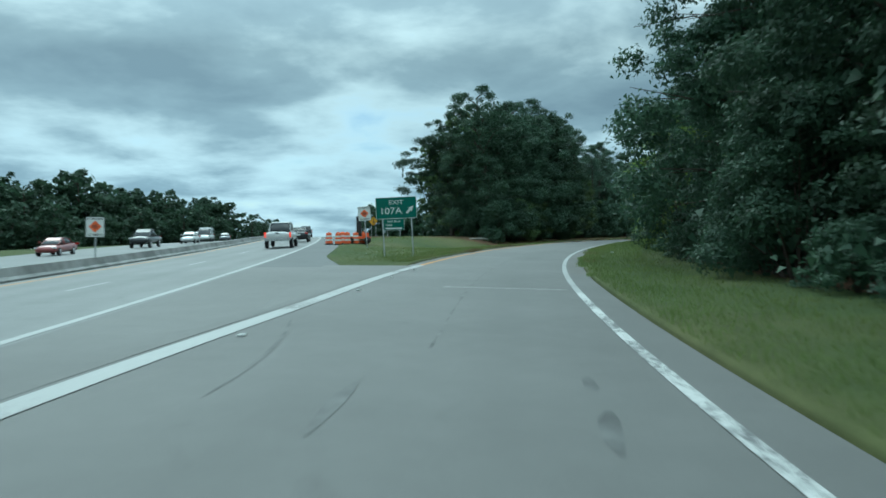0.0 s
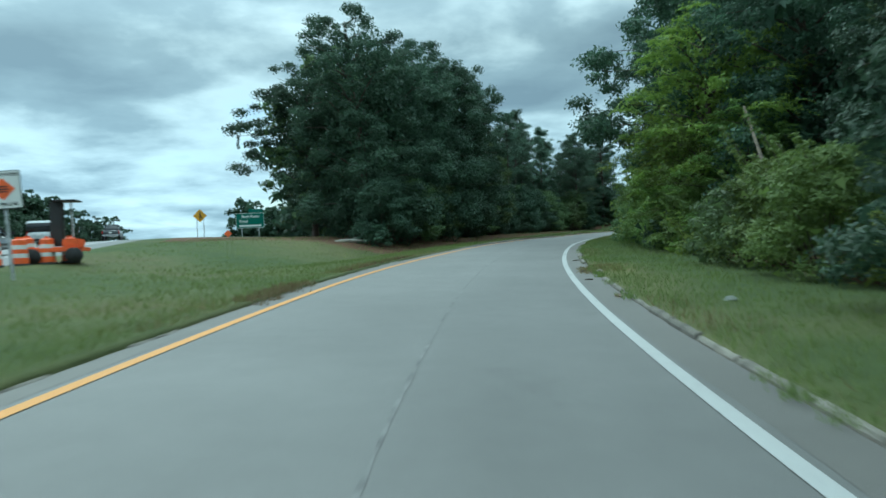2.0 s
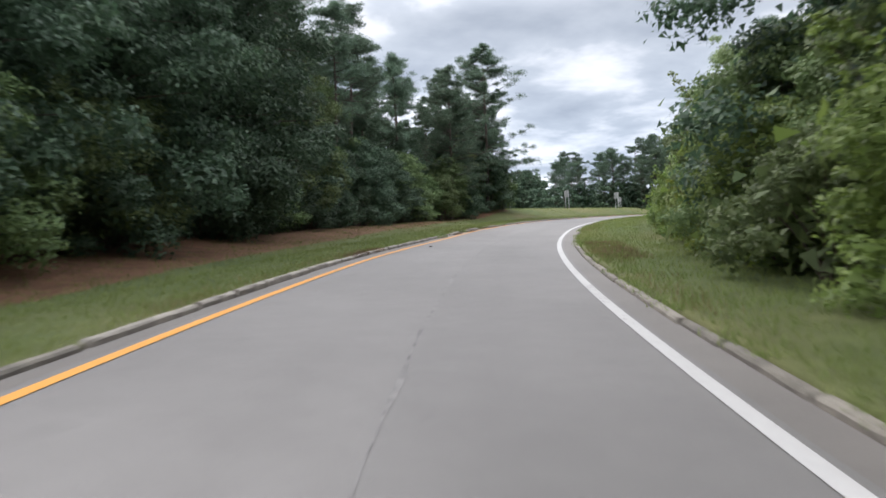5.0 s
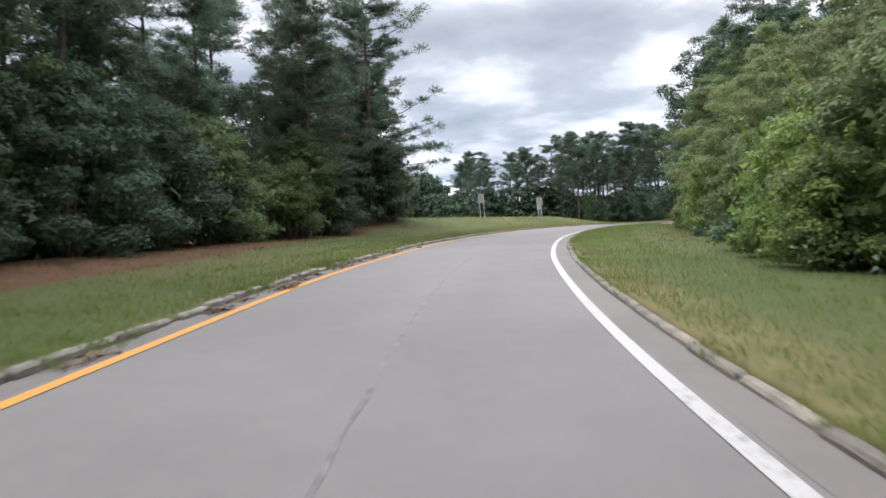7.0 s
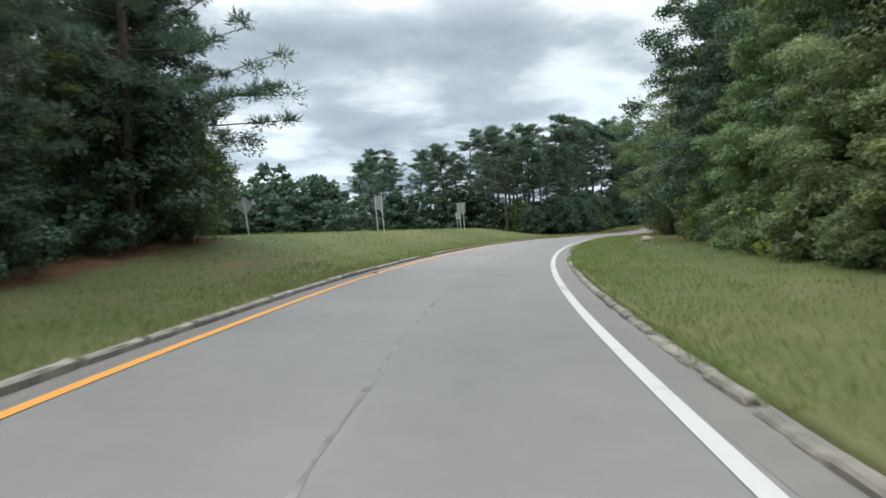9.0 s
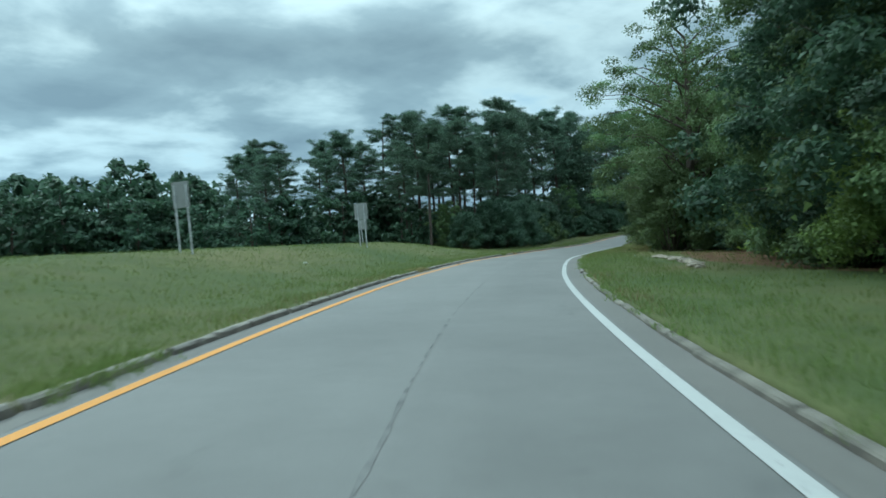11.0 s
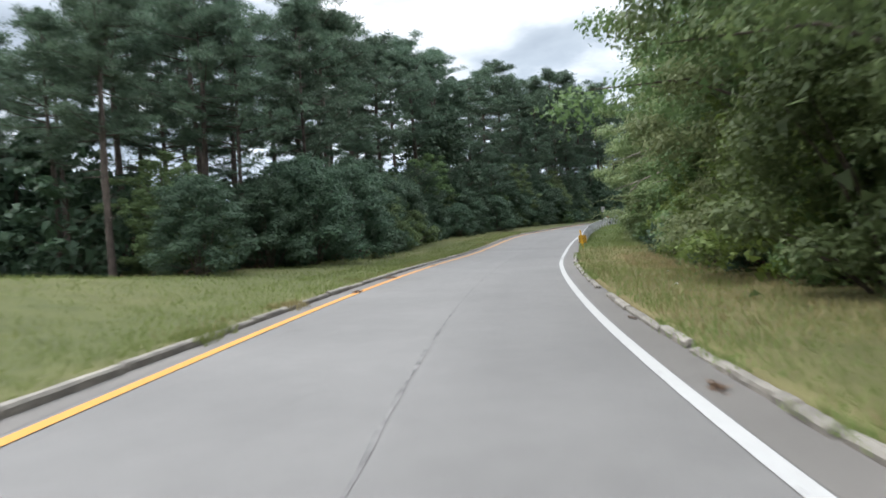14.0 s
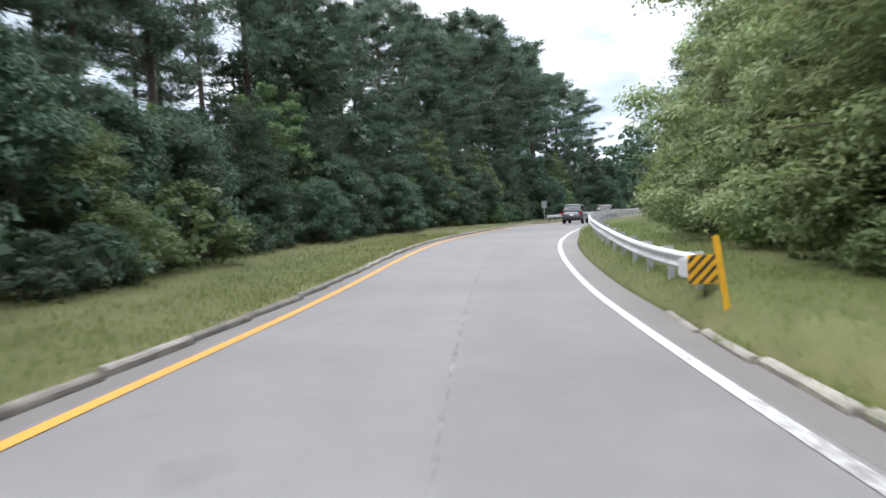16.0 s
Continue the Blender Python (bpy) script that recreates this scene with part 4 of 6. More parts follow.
YEL = [broad_tree(12, 9.5, 34, 0.15, 63, M_LEAF_YELLOW, low=0.03, feathery=5), broad_tree(10, 8.0, 34, 0.14, 64, M_LEAF_BRIGHT, low=0.02, feathery=5)]
BIGPINE = pine_tree(20, 71, clumps=340, per=170, leaf=0.27, base=0.22, spread=0.30)
OVER = broad_tree(17, 13, 32, 0.20, 19, M_LEAF_DARK, low=0.36, vines=2.2)
MID = [broad_tree(16, 12, 26, 0.42, 16, M_LEAF_DARK, low=0.06, core=0.8), broad_tree(18, 12.5, 26, 0.42, 17, M_LEAF, low=0.06, core=0.8)]
FAR = [broad_tree(15, 13, 15, 0.85, 21, M_LEAF_DARK, low=0.03, cover=0.9, pad=0.11, core=0.8), broad_tree(12, 12, 15, 0.8, 22, M_LEAF, low=0.03, cover=0.9, pad=0.11, core=0.8)]
PN = [pine_tree(21, 31), pine_tree(19, 32), pine_tree(23, 33), pine_tree(17, 34, base=0.22, spread=0.22)]
SH = [bush(3.0, 4.2, 30, 0.12, 41, M_LEAF), bush(2.2, 3.6, 26, 0.094, 42, M_LEAF_DARK), bush(4.2, 4.4, 34, 0.115, 43, M_LEAF_BRIGHT, 10), bush(5.5, 5.0, 44, 0.112, 44, M_LEAF),
      bush(1.4, 2.4, 18, 0.09, 45, M_LEAF_YELLOW, 6), bush(6.0, 5.6, 46, 0.118, 46, M_LEAF_DARK)]
for k, o in enumerate(B):
    tagged(o, ("tall dark green broadleaf tree in full leaf", "dense dark broadleaf tree draped with vines", "very tall dark oak with a ragged crown", "mid-sized green broadleaf tree at the wood's edge", "young light green tree with dense low leaves")[k], "tree", "trees along the ramp")
for o in MID:
    tagged(o, "tall dark broadleaf tree deep in the wood", "tree", "trees along the ramp")
tagged(OVER, "dark spreading oak with a high-lifted crown", "tree", "trees along the ramp")
tagged(AIRY, "airy light green tree leaning out over the verge", "tree", "trees along the ramp")
for o in OL:
    tagged(o, "full olive green tree with boughs reaching over the verge", "tree", "trees along the ramp")
for o in YEL:
    tagged(o, "full yellow-green tree with dense low leaves at the wood's edge", "tree", "trees along the ramp")
tagged(BIGPINE, "old pine with wide boughs hanging towards the ramp", "pine tree", "pines beside the ramp")
for k, o in enumerate(PN):
    tagged(o, ("tall pine with a bare trunk and open crown", "slender pine with ragged needle tufts", "very tall pine standing over the wood", "younger pine with branches low on the trunk")[k], "pine tree", "pines beside the ramp")
for k, o in enumerate(SH):
    tagged(o, ("dense green shrub at the foot of the trees", "low dark shrub at the foot of the trees", "bright green bush with long arching shoots", "high shrub overgrown with vines", "low yellowing weed bush on the verge", "high dark thicket draped with vines")[k], "shrub", "undergrowth")
FIRST = {}


def mesh_arrays(ob):
    me = ob.data
    co = np.empty(len(me.vertices) * 3, np.float32)
    me.vertices.foreach_get("co", co)
    lp = np.empty(len(me.loops), np.int32)
    me.loops.foreach_get("vertex_index", lp)
    return co.reshape(-1, 3), lp.reshape(-1, me.polygons[0].loop_total)


def far_wood(label, places, seed):
    """A distant wood that nobody could count, as one mass of crowns and one of trunks."""
    rnd = random.Random(seed)
    root = empty("far_wood", Matrix(), label, "woods", kind="stuff")
    data = [{c.name.split(".")[0]: mesh_arrays(c) for c in f.children} for f in FAR]
    for piece, mats in (("crown", (M_LEAF_DARK, M_LEAF_DARK)), ("trunk", (M_BARK, M_BARK))):
        for kind in (0, 1):
            V, Q, n = [], [], 0
            r2 = random.Random(seed)
            for k, (x, y, sc) in enumerate(places):
                a = r2.uniform(0, 2 * math.pi)
                if (k + int(x)) % 2 != kind:
                    continue
                co, fc = data[kind][piece]
                z = float(land(np.array(x), np.array(y))) - 0.3
                R = np.array([[math.cos(a), -math.sin(a), 0], [math.sin(a), math.cos(a), 0], [0, 0, 1]])
                V.append(co @ R.T * sc + np.array([x, y, z]))
                Q.append(fc + n)
                n += len(co)
            if V:
                me = bpy.data.meshes.new(piece)
                V, Q = np.concatenate(V), np.concatenate(Q)
                me.vertices.add(len(V))
                me.vertices.foreach_set("co", V.ravel().astype(np.float32))
                me.loops.add(Q.size)
                me.loops.foreach_set("vertex_index", Q.ravel().astype(np.int32))
                me.polygons.add(len(Q))
                me.polygons.foreach_set("loop_start", np.arange(0, Q.size, Q.shape[1], dtype=np.int32))
                me.materials.append(mats[kind])
                me.update()
                ob = new(piece, me)
                ob.parent = root


def row(s0, s1, step, d, jitter, scale, seed):
    rnd = random.Random(seed)
    out = []
    s = s0
    while s < s1:
        x, y = at(s + rnd.uniform(-0.4, 0.4) * step, (d(s) if callable(d) else d) + rnd.uniform(-jitter, jitter))
        out.append((float(x), float(y), rnd.uniform(*scale)))
        s += step * rnd.uniform(0.8, 1.2)
    return out


def plant(proto, x, y, scale, rnd, sink=0.0, wide=1.0):
    z = float(land(np.array(x), np.array(y))) - sink
    m = pose(x, y, z, 0, 0, rnd.uniform(0, 360)) @ Matrix.Diagonal((scale * wide, scale * wide, scale, 1))
    if proto.name not in FIRST:
        FIRST[proto.name] = True
        proto.matrix_world = m
        return proto
    ob = proto.copy()
    scene.collection.objects.link(ob)
    ob.matrix_basis = m
    for c in proto.children:
        k = c.copy()
        scene.collection.objects.link(k)
        k.parent = ob
    return ob


def pine_height(s):
    return float(np.interp(s, [218, 226, 236, 246, 258, 272, 285, 305, 345], [12.0, 14.6, 17.3, 18.9, 19.3, 19.6, 20.8, 22.5, 22.0]))


def pine_row(s0, s1, step, d, jitter, seed):
    """Pines along the outside of the ramp; the stand is highest in its middle."""
    rnd = random.Random(seed)
    s = s0
    while s < s1:
        x, y = at(s + rnd.uniform(-0.4, 0.4) * step, d + rnd.uniform(-jitter, jitter))
        k = rnd.randrange(4)
        plant(PN[k], float(x), float(y), pine_height(s) / (21, 19, 23, 17)[k] * rnd.uniform(0.88, 1.1), rnd, 0.2, 1.15)
        s += step * rnd.uniform(0.8, 1.2)


def spread(s0, s1, step, d, jitter, protos, scale, seed, sink=0.1, wide=1.0):
    """A row of plants along the ramp from s0 to s1, at the offset d (left positive)."""
    rnd = random.Random(seed)
    s = s0
    while s < s1:
        dd = (d(s) if callable(d) else d) + rnd.uniform(-jitter, jitter)
        x, y = at(s + rnd.uniform(-0.4, 0.4) * step, dd)
        plant(rnd.choice(protos), float(x), float(y), rnd.uniform(*scale), rnd, sink, wide)
        s += step * rnd.uniform(0.8, 1.2)


# the wood inside the curve, close along the right verge
spread(-8, 45, 3.1, lambda s: foot(s) - 1.5, 0.5, [SH[1], SH[5], SH[1]], (0.75, 1.1), 1)
spread(45, 64, 2.7, lambda s: foot(s) - 1.1, 0.5, [SH[2], SH[0], SH[4], SH[0]], (0.6, 0.95), 82)
spread(64, 340, 2.7, lambda s: foot(s) - 0.9, 0.6, [SH[0], SH[1], SH[2], SH[4], SH[0]], (0.55, 1.05), 50)
spread(66, 340, 3.8, lambda s: foot(s) - 2.6, 0.7, [SH[3], SH[2], SH[3]], (0.8, 1.2), 51)
spread(62, 130, 4.6, lambda s: foot(s) - 0.7, 0.5, [SH[2], SH[4], SH[2]], (0.6, 1.0), 4)
spread(-8, 34, 5.2, lambda s: foot(s) - 6.0, 0.8, [B[1], B[2], B[1]], (0.9, 1.15), 2)
spread(36, 58, 5.4, lambda s: foot(s) - 7.4, 0.8, [B[1], B[2], B[1]], (0.74, 0.9), 80)
spread(84, 102, 5.6, lambda s: foot(s) - 4.4, 1.0, [B[3], YEL[1], B[3]], (0.65, 0.85), 5)
spread(102, 132, 5.0, lambda s: foot(s) - 4.2, 1.0, [B[3], OL[0], B[3], B[4]], (0.58, 0.76), 70)
spread(63, 84, 3.6, lambda s: foot(s) - 2.4, 0.6, [YEL[0], YEL[1], YEL[0]], (0.48, 0.68), 56)
spread(133, 150, 4.8, lambda s: foot(s) - 3.4, 1.2, [B[4], OL[0], B[3]], (0.68, 0.88), 18)
spread(150, 168, 5.0, lambda s: foot(s) - 3.8, 1.2, [OL[0], B[3], OL[1]], (0.8, 1.0), 71)
spread(168, 206, 5.0, lambda s: foot(s) - 3.8, 1.3, [B[1], OL[1], B[1], B[3]], (0.85, 1.2), 61)
spread(208, 220, 5.4, lambda s: foot(s) - 3.9, 1.0, [OL[2], OL[0], OL[2]], (0.85, 1.1), 19)
spread(221, 232, 5.0, lambda s: foot(s) - 7.2, 0.8, [OL[2], OL[0]], (0.9, 1.1), 84)
spread(234, 242, 5.4, lambda s: foot(s) - 4.2, 0.8, [OL[2], OL[0]], (0.85, 1.05), 85)
spread(242, 340, 5.0, lambda s: foot(s) - 4.6, 0.8, [OL[2], B[1], OL[0]], (0.8, 1.0), 81)
spread(-8, 100, 6.5, lambda s: foot(s) - 11.5, 1.5, [MID[0], MID[1], PN[3], MID[0]], (0.95, 1.25), 6)
spread(102, 150, 6.0, lambda s: foot(s) - 11.5, 1.5, [MID[0], PN[3], MID[0]], (0.55, 0.72), 72)
spread(152, 330, 6.5, lambda s: foot(s) - 11.5, 1.5, [MID[0], MID[1], PN[3], MID[0]], (0.85, 1.15), 73)
rnd = random.Random(52)
for s, d, k, proto in ((60.6, -7.6, 0.6, YEL[1]), (64.2, -7.0, 0.9, YEL[0]), (69.0, -6.7, 0.75, YEL[0]), (63, -11.5, 0.78, B[2]), (72, -8.6, 0.92, OVER), (81, -8.6, 1.0, OVER), (90, -9.0, 0.98, B[2]), (154, -13.5, 0.85, B[2]), (163, -14.0, 0.95, PN[2]), (178, -12.8, 1.05, B[2]), (186, -11.5, 1.05, PN[0]),
                       (206, -7.8, 1.15, AIRY), (213.5, -7.0, 1.06, AIRY), (222, -11.5, 1.0, OL[2]), (233, -9.5, 1.0, OL[0]), (241, -9.0, 1.0, OL[2]), (251, -10.0, 1.05, OL[0])):
    plant(proto, *map(float, at(s, d)), k, rnd, 0.1, 1.1)
# the grove outside the curve, between ramp and freeway
spread(80, 153, 2.4, lambda s: 14.9 + 1.9 * float(smooth(90, 98, s)) * (1 - float(smooth(126, 140, s))), 0.8, [SH[1], SH[5], SH[3], SH[5]], (0.7, 1.2), 10)
spread(94, 146, 2.3, 18.3, 0.6, [SH[5], SH[1], SH[5]], (0.7, 1.0), 67, 0.5)
spread(87, 96, 3.0, 19.5, 1.5, [SH[5], SH[5]], (0.9, 1.2), 58)
spread(86.5, 112, 4.0, 18.0, 0.9, [B[2], B[1], B[2]], (1.04, 1.2), 9)
spread(108, 126, 4.6, 18.4, 0.9, [B[0], B[1], B[3]], (0.58, 0.76), 30)
spread(105, 126, 5.4, 16.6, 0.8, [PN[0], PN[1], PN[0]], (0.74, 0.92), 76)
spread(127, 152, 5.4, 16.6, 0.8, [PN[0], PN[1], PN[0]], (0.56, 0.70), 86)
spread(126, 153, 4.6, 18.4, 0.9, [B[1], OL[0], B[3]], (0.62, 0.85), 65)
spread(104, 124, 6.4, 20.4, 1.0, [PN[0], PN[1], PN[2]], (0.78, 0.92), 20)
spread(125, 150, 6.4, 20.4, 1.0, [PN[0], PN[1]], (0.66, 0.82), 87)
spread(92, 108, 5.0, 24.0, 1.5, [MID[0], MID[1]], (0.95, 1.1), 11)
spread(110, 124, 9.0, 25.0, 1.8, [PN[1], PN[0]], (0.85, 1.0), 38)
spread(132, 152, 9.0, 25.0, 1.8, [PN[1], PN[0]], (0.62, 0.78), 66)
spread(105, 114, 6.0, 32.0, 1.5, [B[0], B[2]], (0.85, 0.98), 22)
rnd = random.Random(23)
plant(OVER, *map(float, at(90.0, 25.6)), 0.95, rnd, 0.1)
plant(AIRY, *map(float, at(219.5, -7.6)), 1.0, rnd, 0.1, 1.0)
plant(SH[3], *map(float, at(204.5, -6.3)), 1.1, rnd, 0.1)
plant(SH[3], *map(float, at(209.0, -6.0)), 1.15, rnd, 0.1)
plant(SH[2], *map(float, at(213.5, -5.8)), 1.1, rnd, 0.1)
plant(BIGPINE, *map(float, at(148.5, 14.2)), 0.92, rnd, 0.2)
plant(BIGPINE, *map(float, at(139.5, 14.8)), 0.76, rnd, 0.2)
for s, d, k, proto in ((153, 16.5, 0.8, B[1]), (152, 19.5, 0.95, B[1]), (155, 22, 0.8, B[3]), (156, 27, 0.85, B[1]), (157, 33, 0.85, B[3]), (158, 40, 0.9, MID[0]), (154, 36, 0.9, B[2])):
    plant(proto, *map(float, at(s, d)), k, rnd, 0.1)
plant(PN[3], *map(float, at(151.5, 15.8)), 0.75, rnd, 0.2)
plant(PN[3], *map(float, at(141.0, 16.2)), 0.85, rnd, 0.2)
plant(SH[3], *map(float, at(151.0, 13.6)), 0.8, rnd, 0.1)
# pines past the field, then along the outside of the ramp
spread(220, 345, 2.5, lambda s: 14.6 - 2.2 * float(smooth(224, 232, s)), 0.9, [SH[1], SH[5], SH[1], SH[0]], (0.55, 1.0), 14)
spread(226, 345, 3.0, 14.6, 1.0, [SH[5], SH[5], SH[3]], (0.65, 1.12), 57)
spread(223, 237, 5.0, lambda s: 16.6 - 1.8 * float(smooth(224, 232, s)), 1.2, [B[1], PN[3], B[3], PN[3]], (0.45, 0.85), 29)
spread(236, 345, 5.4, 13.9, 0.8, [B[1], PN[3], B[3], PN[3]], (0.48, 0.72), 77)
spread(262, 345, 5.0, 14.8, 1.2, [B[1], PN[3], B[3], PN[3]], (0.45, 0.85), 78)
pine_row(221, 236, 3.6, 17.2, 1.5, 13)
pine_row(237, 345, 4.1, 17.2, 1.5, 83)
spread(264, 340, 5.6, 17.8, 1.2, [PN[3], MID[0], B[1], PN[3]], (0.6, 0.85), 55)
pine_row(220, 238, 4.0, 22.5, 1.6, 15)
pine_row(240, 262, 10.0, 22.5, 1.6, 59)
pine_row(262, 330, 8.0, 22.5, 1.6, 60)
pine_row(221, 238, 3.4, 29.0, 2.0, 24)
pine_row(222, 234, 3.4, 37.0, 2.0, 25)
pine_row(223, 234, 3.6, 46.0, 2.0, 26)
far_wood("dark woods filling the inside of the curve", row(-10, 98, 8.0, lambda s: foot(s) - 18.0, 2.5, (1.0, 1.3), 7) + row(100, 152, 8.0, lambda s: foot(s) - 18.0, 2.5, (0.6, 0.8), 74) + row(154, 330, 8.0, lambda s: foot(s) - 18.0, 2.5, (0.9, 1.2), 75), 31)
far_wood("dark understorey deep between the pines", row(222, 335, 4.5, 20.5, 1.0, (0.36, 0.5), 16) + row(222, 240, 5.0, 28.0, 2.0, (0.4, 0.5), 33) + row(262, 335, 5.0, 28.0, 2.0, (0.4, 0.55), 47) + row(221, 236, 3.5, 28.0, 2.0, (0.5, 0.64), 34) + row(219, 238, 3.5, 37.0, 2.0, (0.46, 0.6), 43) + row(220, 238, 3.5, 46.0, 2.0, (0.4, 0.5), 44) + row(220, 240, 3.5, 56.0, 3.0, (0.45, 0.55), 45) + row(238, 264, 3.0, 33.0, 3.0, (0.36, 0.46), 46), 32)
far_wood("dark crowns deep in the grove", row(101, 108, 5.0, 28.0, 1.5, (0.95, 1.15), 21) + row(108, 152, 5.0, 32.0, 2.0, (0.3, 0.42), 39), 35)
far_wood("woods closing the view past the ramp's end", row(352, 420, 5.0, -4.0, 9.0, (0.8, 1.1), 40) + row(352, 420, 5.0, 16.0, 8.0, (0.9, 1.2), 41), 42)
rnd = random.Random(17)
far_wood("low dark woods behind the grass field", [(-25 + 135 * k / 49 + rnd.uniform(-3, 3), 262 - 14 * k / 49 + rnd.uniform(-4, 4), rnd.uniform(0.8, 1.1)) for k in range(50)]
         + [(20 + 83 * k / 33 + rnd.uniform(-3, 3), 243 - 12 * k / 33 + rnd.uniform(-3, 3), rnd.uniform(0.55, 0.85)) for k in range(34)], 36)
far_wood("tree line along the far side of the freeway", [(-118 + 74 * k / 99 + rnd.uniform(-5, 5), 56 + 230 * k / 99 + rnd.uniform(-5, 5), rnd.uniform(0.8, 1.25)) for k in range(70)]
         + [(-102 + 74 * k / 79 + rnd.uniform(-3, 3), 58 + 230 * k / 79 + rnd.uniform(-5, 5), rnd.uniform(0.4, 0.65)) for k in range(56)], 37)
for o in (*B, *MID, *FAR, *PN, *SH, *OL, *YEL, OVER, AIRY, BIGPINE):
    if o.name not in FIRST:
        for c in list(o.children):
            bpy.data.objects.remove(c)
        bpy.data.objects.remove(o)

# ---- signs ----
M_GREEN = material("green_sign_sheeting", (0.0, 0.105, 0.072), 0.45, var=0.12, scale=2, bump=0.02)
M_SIGN_WHITE = material("white_sign_legend", (0.66, 0.66, 0.64), 0.45, var=0.08, scale=3, bump=0.0)
M_SIGN_BACK = material("bare_aluminium_back", (0.33, 0.335, 0.33), 0.55, 0.55, var=0.15, scale=2, bump=0.05)
M_STEEL = material("galvanised_steel", (0.44, 0.45, 0.46), 0.5, 0.25, var=0.25, scale=5, bump=0.1)
M_ORANGE = material("orange_sheeting", (0.72, 0.115, 0.02), 0.5, var=0.15, scale=3, bump=0.0)
M_YELLOW = material("yellow_sheeting", (0.68, 0.36, 0.015), 0.5, var=0.12, scale=3, bump=0.0)
M_BLACK = material("black_paint", (0.018, 0.018, 0.018), 0.55, var=0.3, scale=3, bump=0.05)
M_RUBBER = material("rubber", (0.022, 0.022, 0.022), 0.85, var=0.3, scale=8, bump=0.2)


def lettering(text, size, name, mat, parent, loc, bold=0.0, wide=1.0):
    """Words in the built-in font, upright in the x-z plane, facing -y."""
    cu = bpy.data.curves.new(name, "FONT")
    cu.body, cu.size, cu.align_x, cu.align_y = text, size, "CENTER", "CENTER"
    cu.extrude, cu.offset = 0.002, bold
    tmp = bpy.data.objects.new(name, cu)
    me = bpy.data.meshes.new_from_object(tmp)
    bpy.data.objects.remove(tmp)
    bpy.data.curves.remove(cu)
    me.materials.clear()
    me.materials.append(mat)
    ob = new(name, me)
    ob.parent = parent
    ob.matrix_local = pose(loc[0], loc[1], loc[2], 90, 0, 0) @ Matrix.Diagonal((wide, 1, 1, 1))
    return ob


def panel(bm, w, h, r=0.06, t=0.01, y=0.0, z=0.0, x=0.0, turn=0.0):
    """A plate with rounded corners in the x-z plane."""
    pts = []
    for cx, cz, a0 in ((1, 1, 0), (-1, 1, 90), (-1, -1, 180), (1, -1, 270)):
        for k in range(5):
            a = radians(a0 + 22.5 * k)
            pts.append((cx * (w / 2 - r) + r * math.cos(a), cz * (h / 2 - r) + r * math.sin(a)))
    c, s_ = math.cos(radians(turn)), math.sin(radians(turn))
    pts = [(p * c - q * s_, p * s_ + q * c) for p, q in pts]
    front = [bm.verts.new((x + p, y - t / 2, z + q)) for p, q in pts]
    back = [bm.verts.new((x + p, y + t / 2, z + q)) for p, q in pts]
    bm.faces.new(front)
    bm.faces.new(back[::-1])
    for i in range(len(pts)):
        j = (i + 1) % len(pts)
        bm.faces.new((front[i], back[i], back[j], front[j]))
    return bm


def ground_z(x, y):
    return float(land(np.array(x), np.array(y)))


def u_post(root, x, z0, z1, name="post", y=0.03):
    """A perforated channel post."""
    bm = bmesh.new()
    box(bm, (x - 0.03, y, z0), (x + 0.03, y + 0.012, z1))
    box(bm, (x - 0.035, y, z0), (x - 0.025, y + 0.045, z1))
    box(bm, (x + 0.025, y, z0), (x + 0.035, y + 0.045, z1))
    return part(name, bm, M_STEEL, root, "galvanised channel post")


def exit_sign():
    x, y = -2.36, 37.5
    g = ground_z(x, y)
    zc = 4.39
    root = empty("exit_sign", pose(x, y, g, 0, -1.6, 1.0), "green exit sign with white lettering on two steel posts", "road sign")
    h, w = 1.17, 2.22
    c = zc - g
    part("panel", panel(bmesh.new(), w, h, 0.07, 0.012, 0, c), M_SIGN_WHITE, root, "white-bordered sign panel")
    part("face", panel(bmesh.new(), w - 0.045, h - 0.045, 0.055, 0.008, -0.009, c), M_GREEN, root, "green reflective sheeting")
    lettering("EXIT", 0.32, "legend", M_SIGN_WHITE, root, (0.0, -0.016, c + 0.29), 0.001, 1.22)
    lettering("107A", 0.50, "legend", M_SIGN_WHITE, root, (-0.30, -0.016, c - 0.17), 0.002, 1.12)
    bm = bmesh.new()
    pts = [(-0.24, -0.055), (0.05, -0.055), (0.02, -0.15), (0.30, 0.0), (0.02, 0.15), (0.05, 0.055), (-0.24, 0.055)]
    ca = math.cos(radians(45))
    f = [bm.verts.new((0.72 + (p - q) * ca, -0.016, c - 0.14 + (p + q) * ca)) for p, q in pts]
    bm.faces.new(f)
    part("arrow", bm, M_SIGN_WHITE, root, "white slanting arrow")
    for px in (-0.76, 0.80):
        u_post(root, px, -0.5, c + h / 2 - 0.1)


exit_sign()


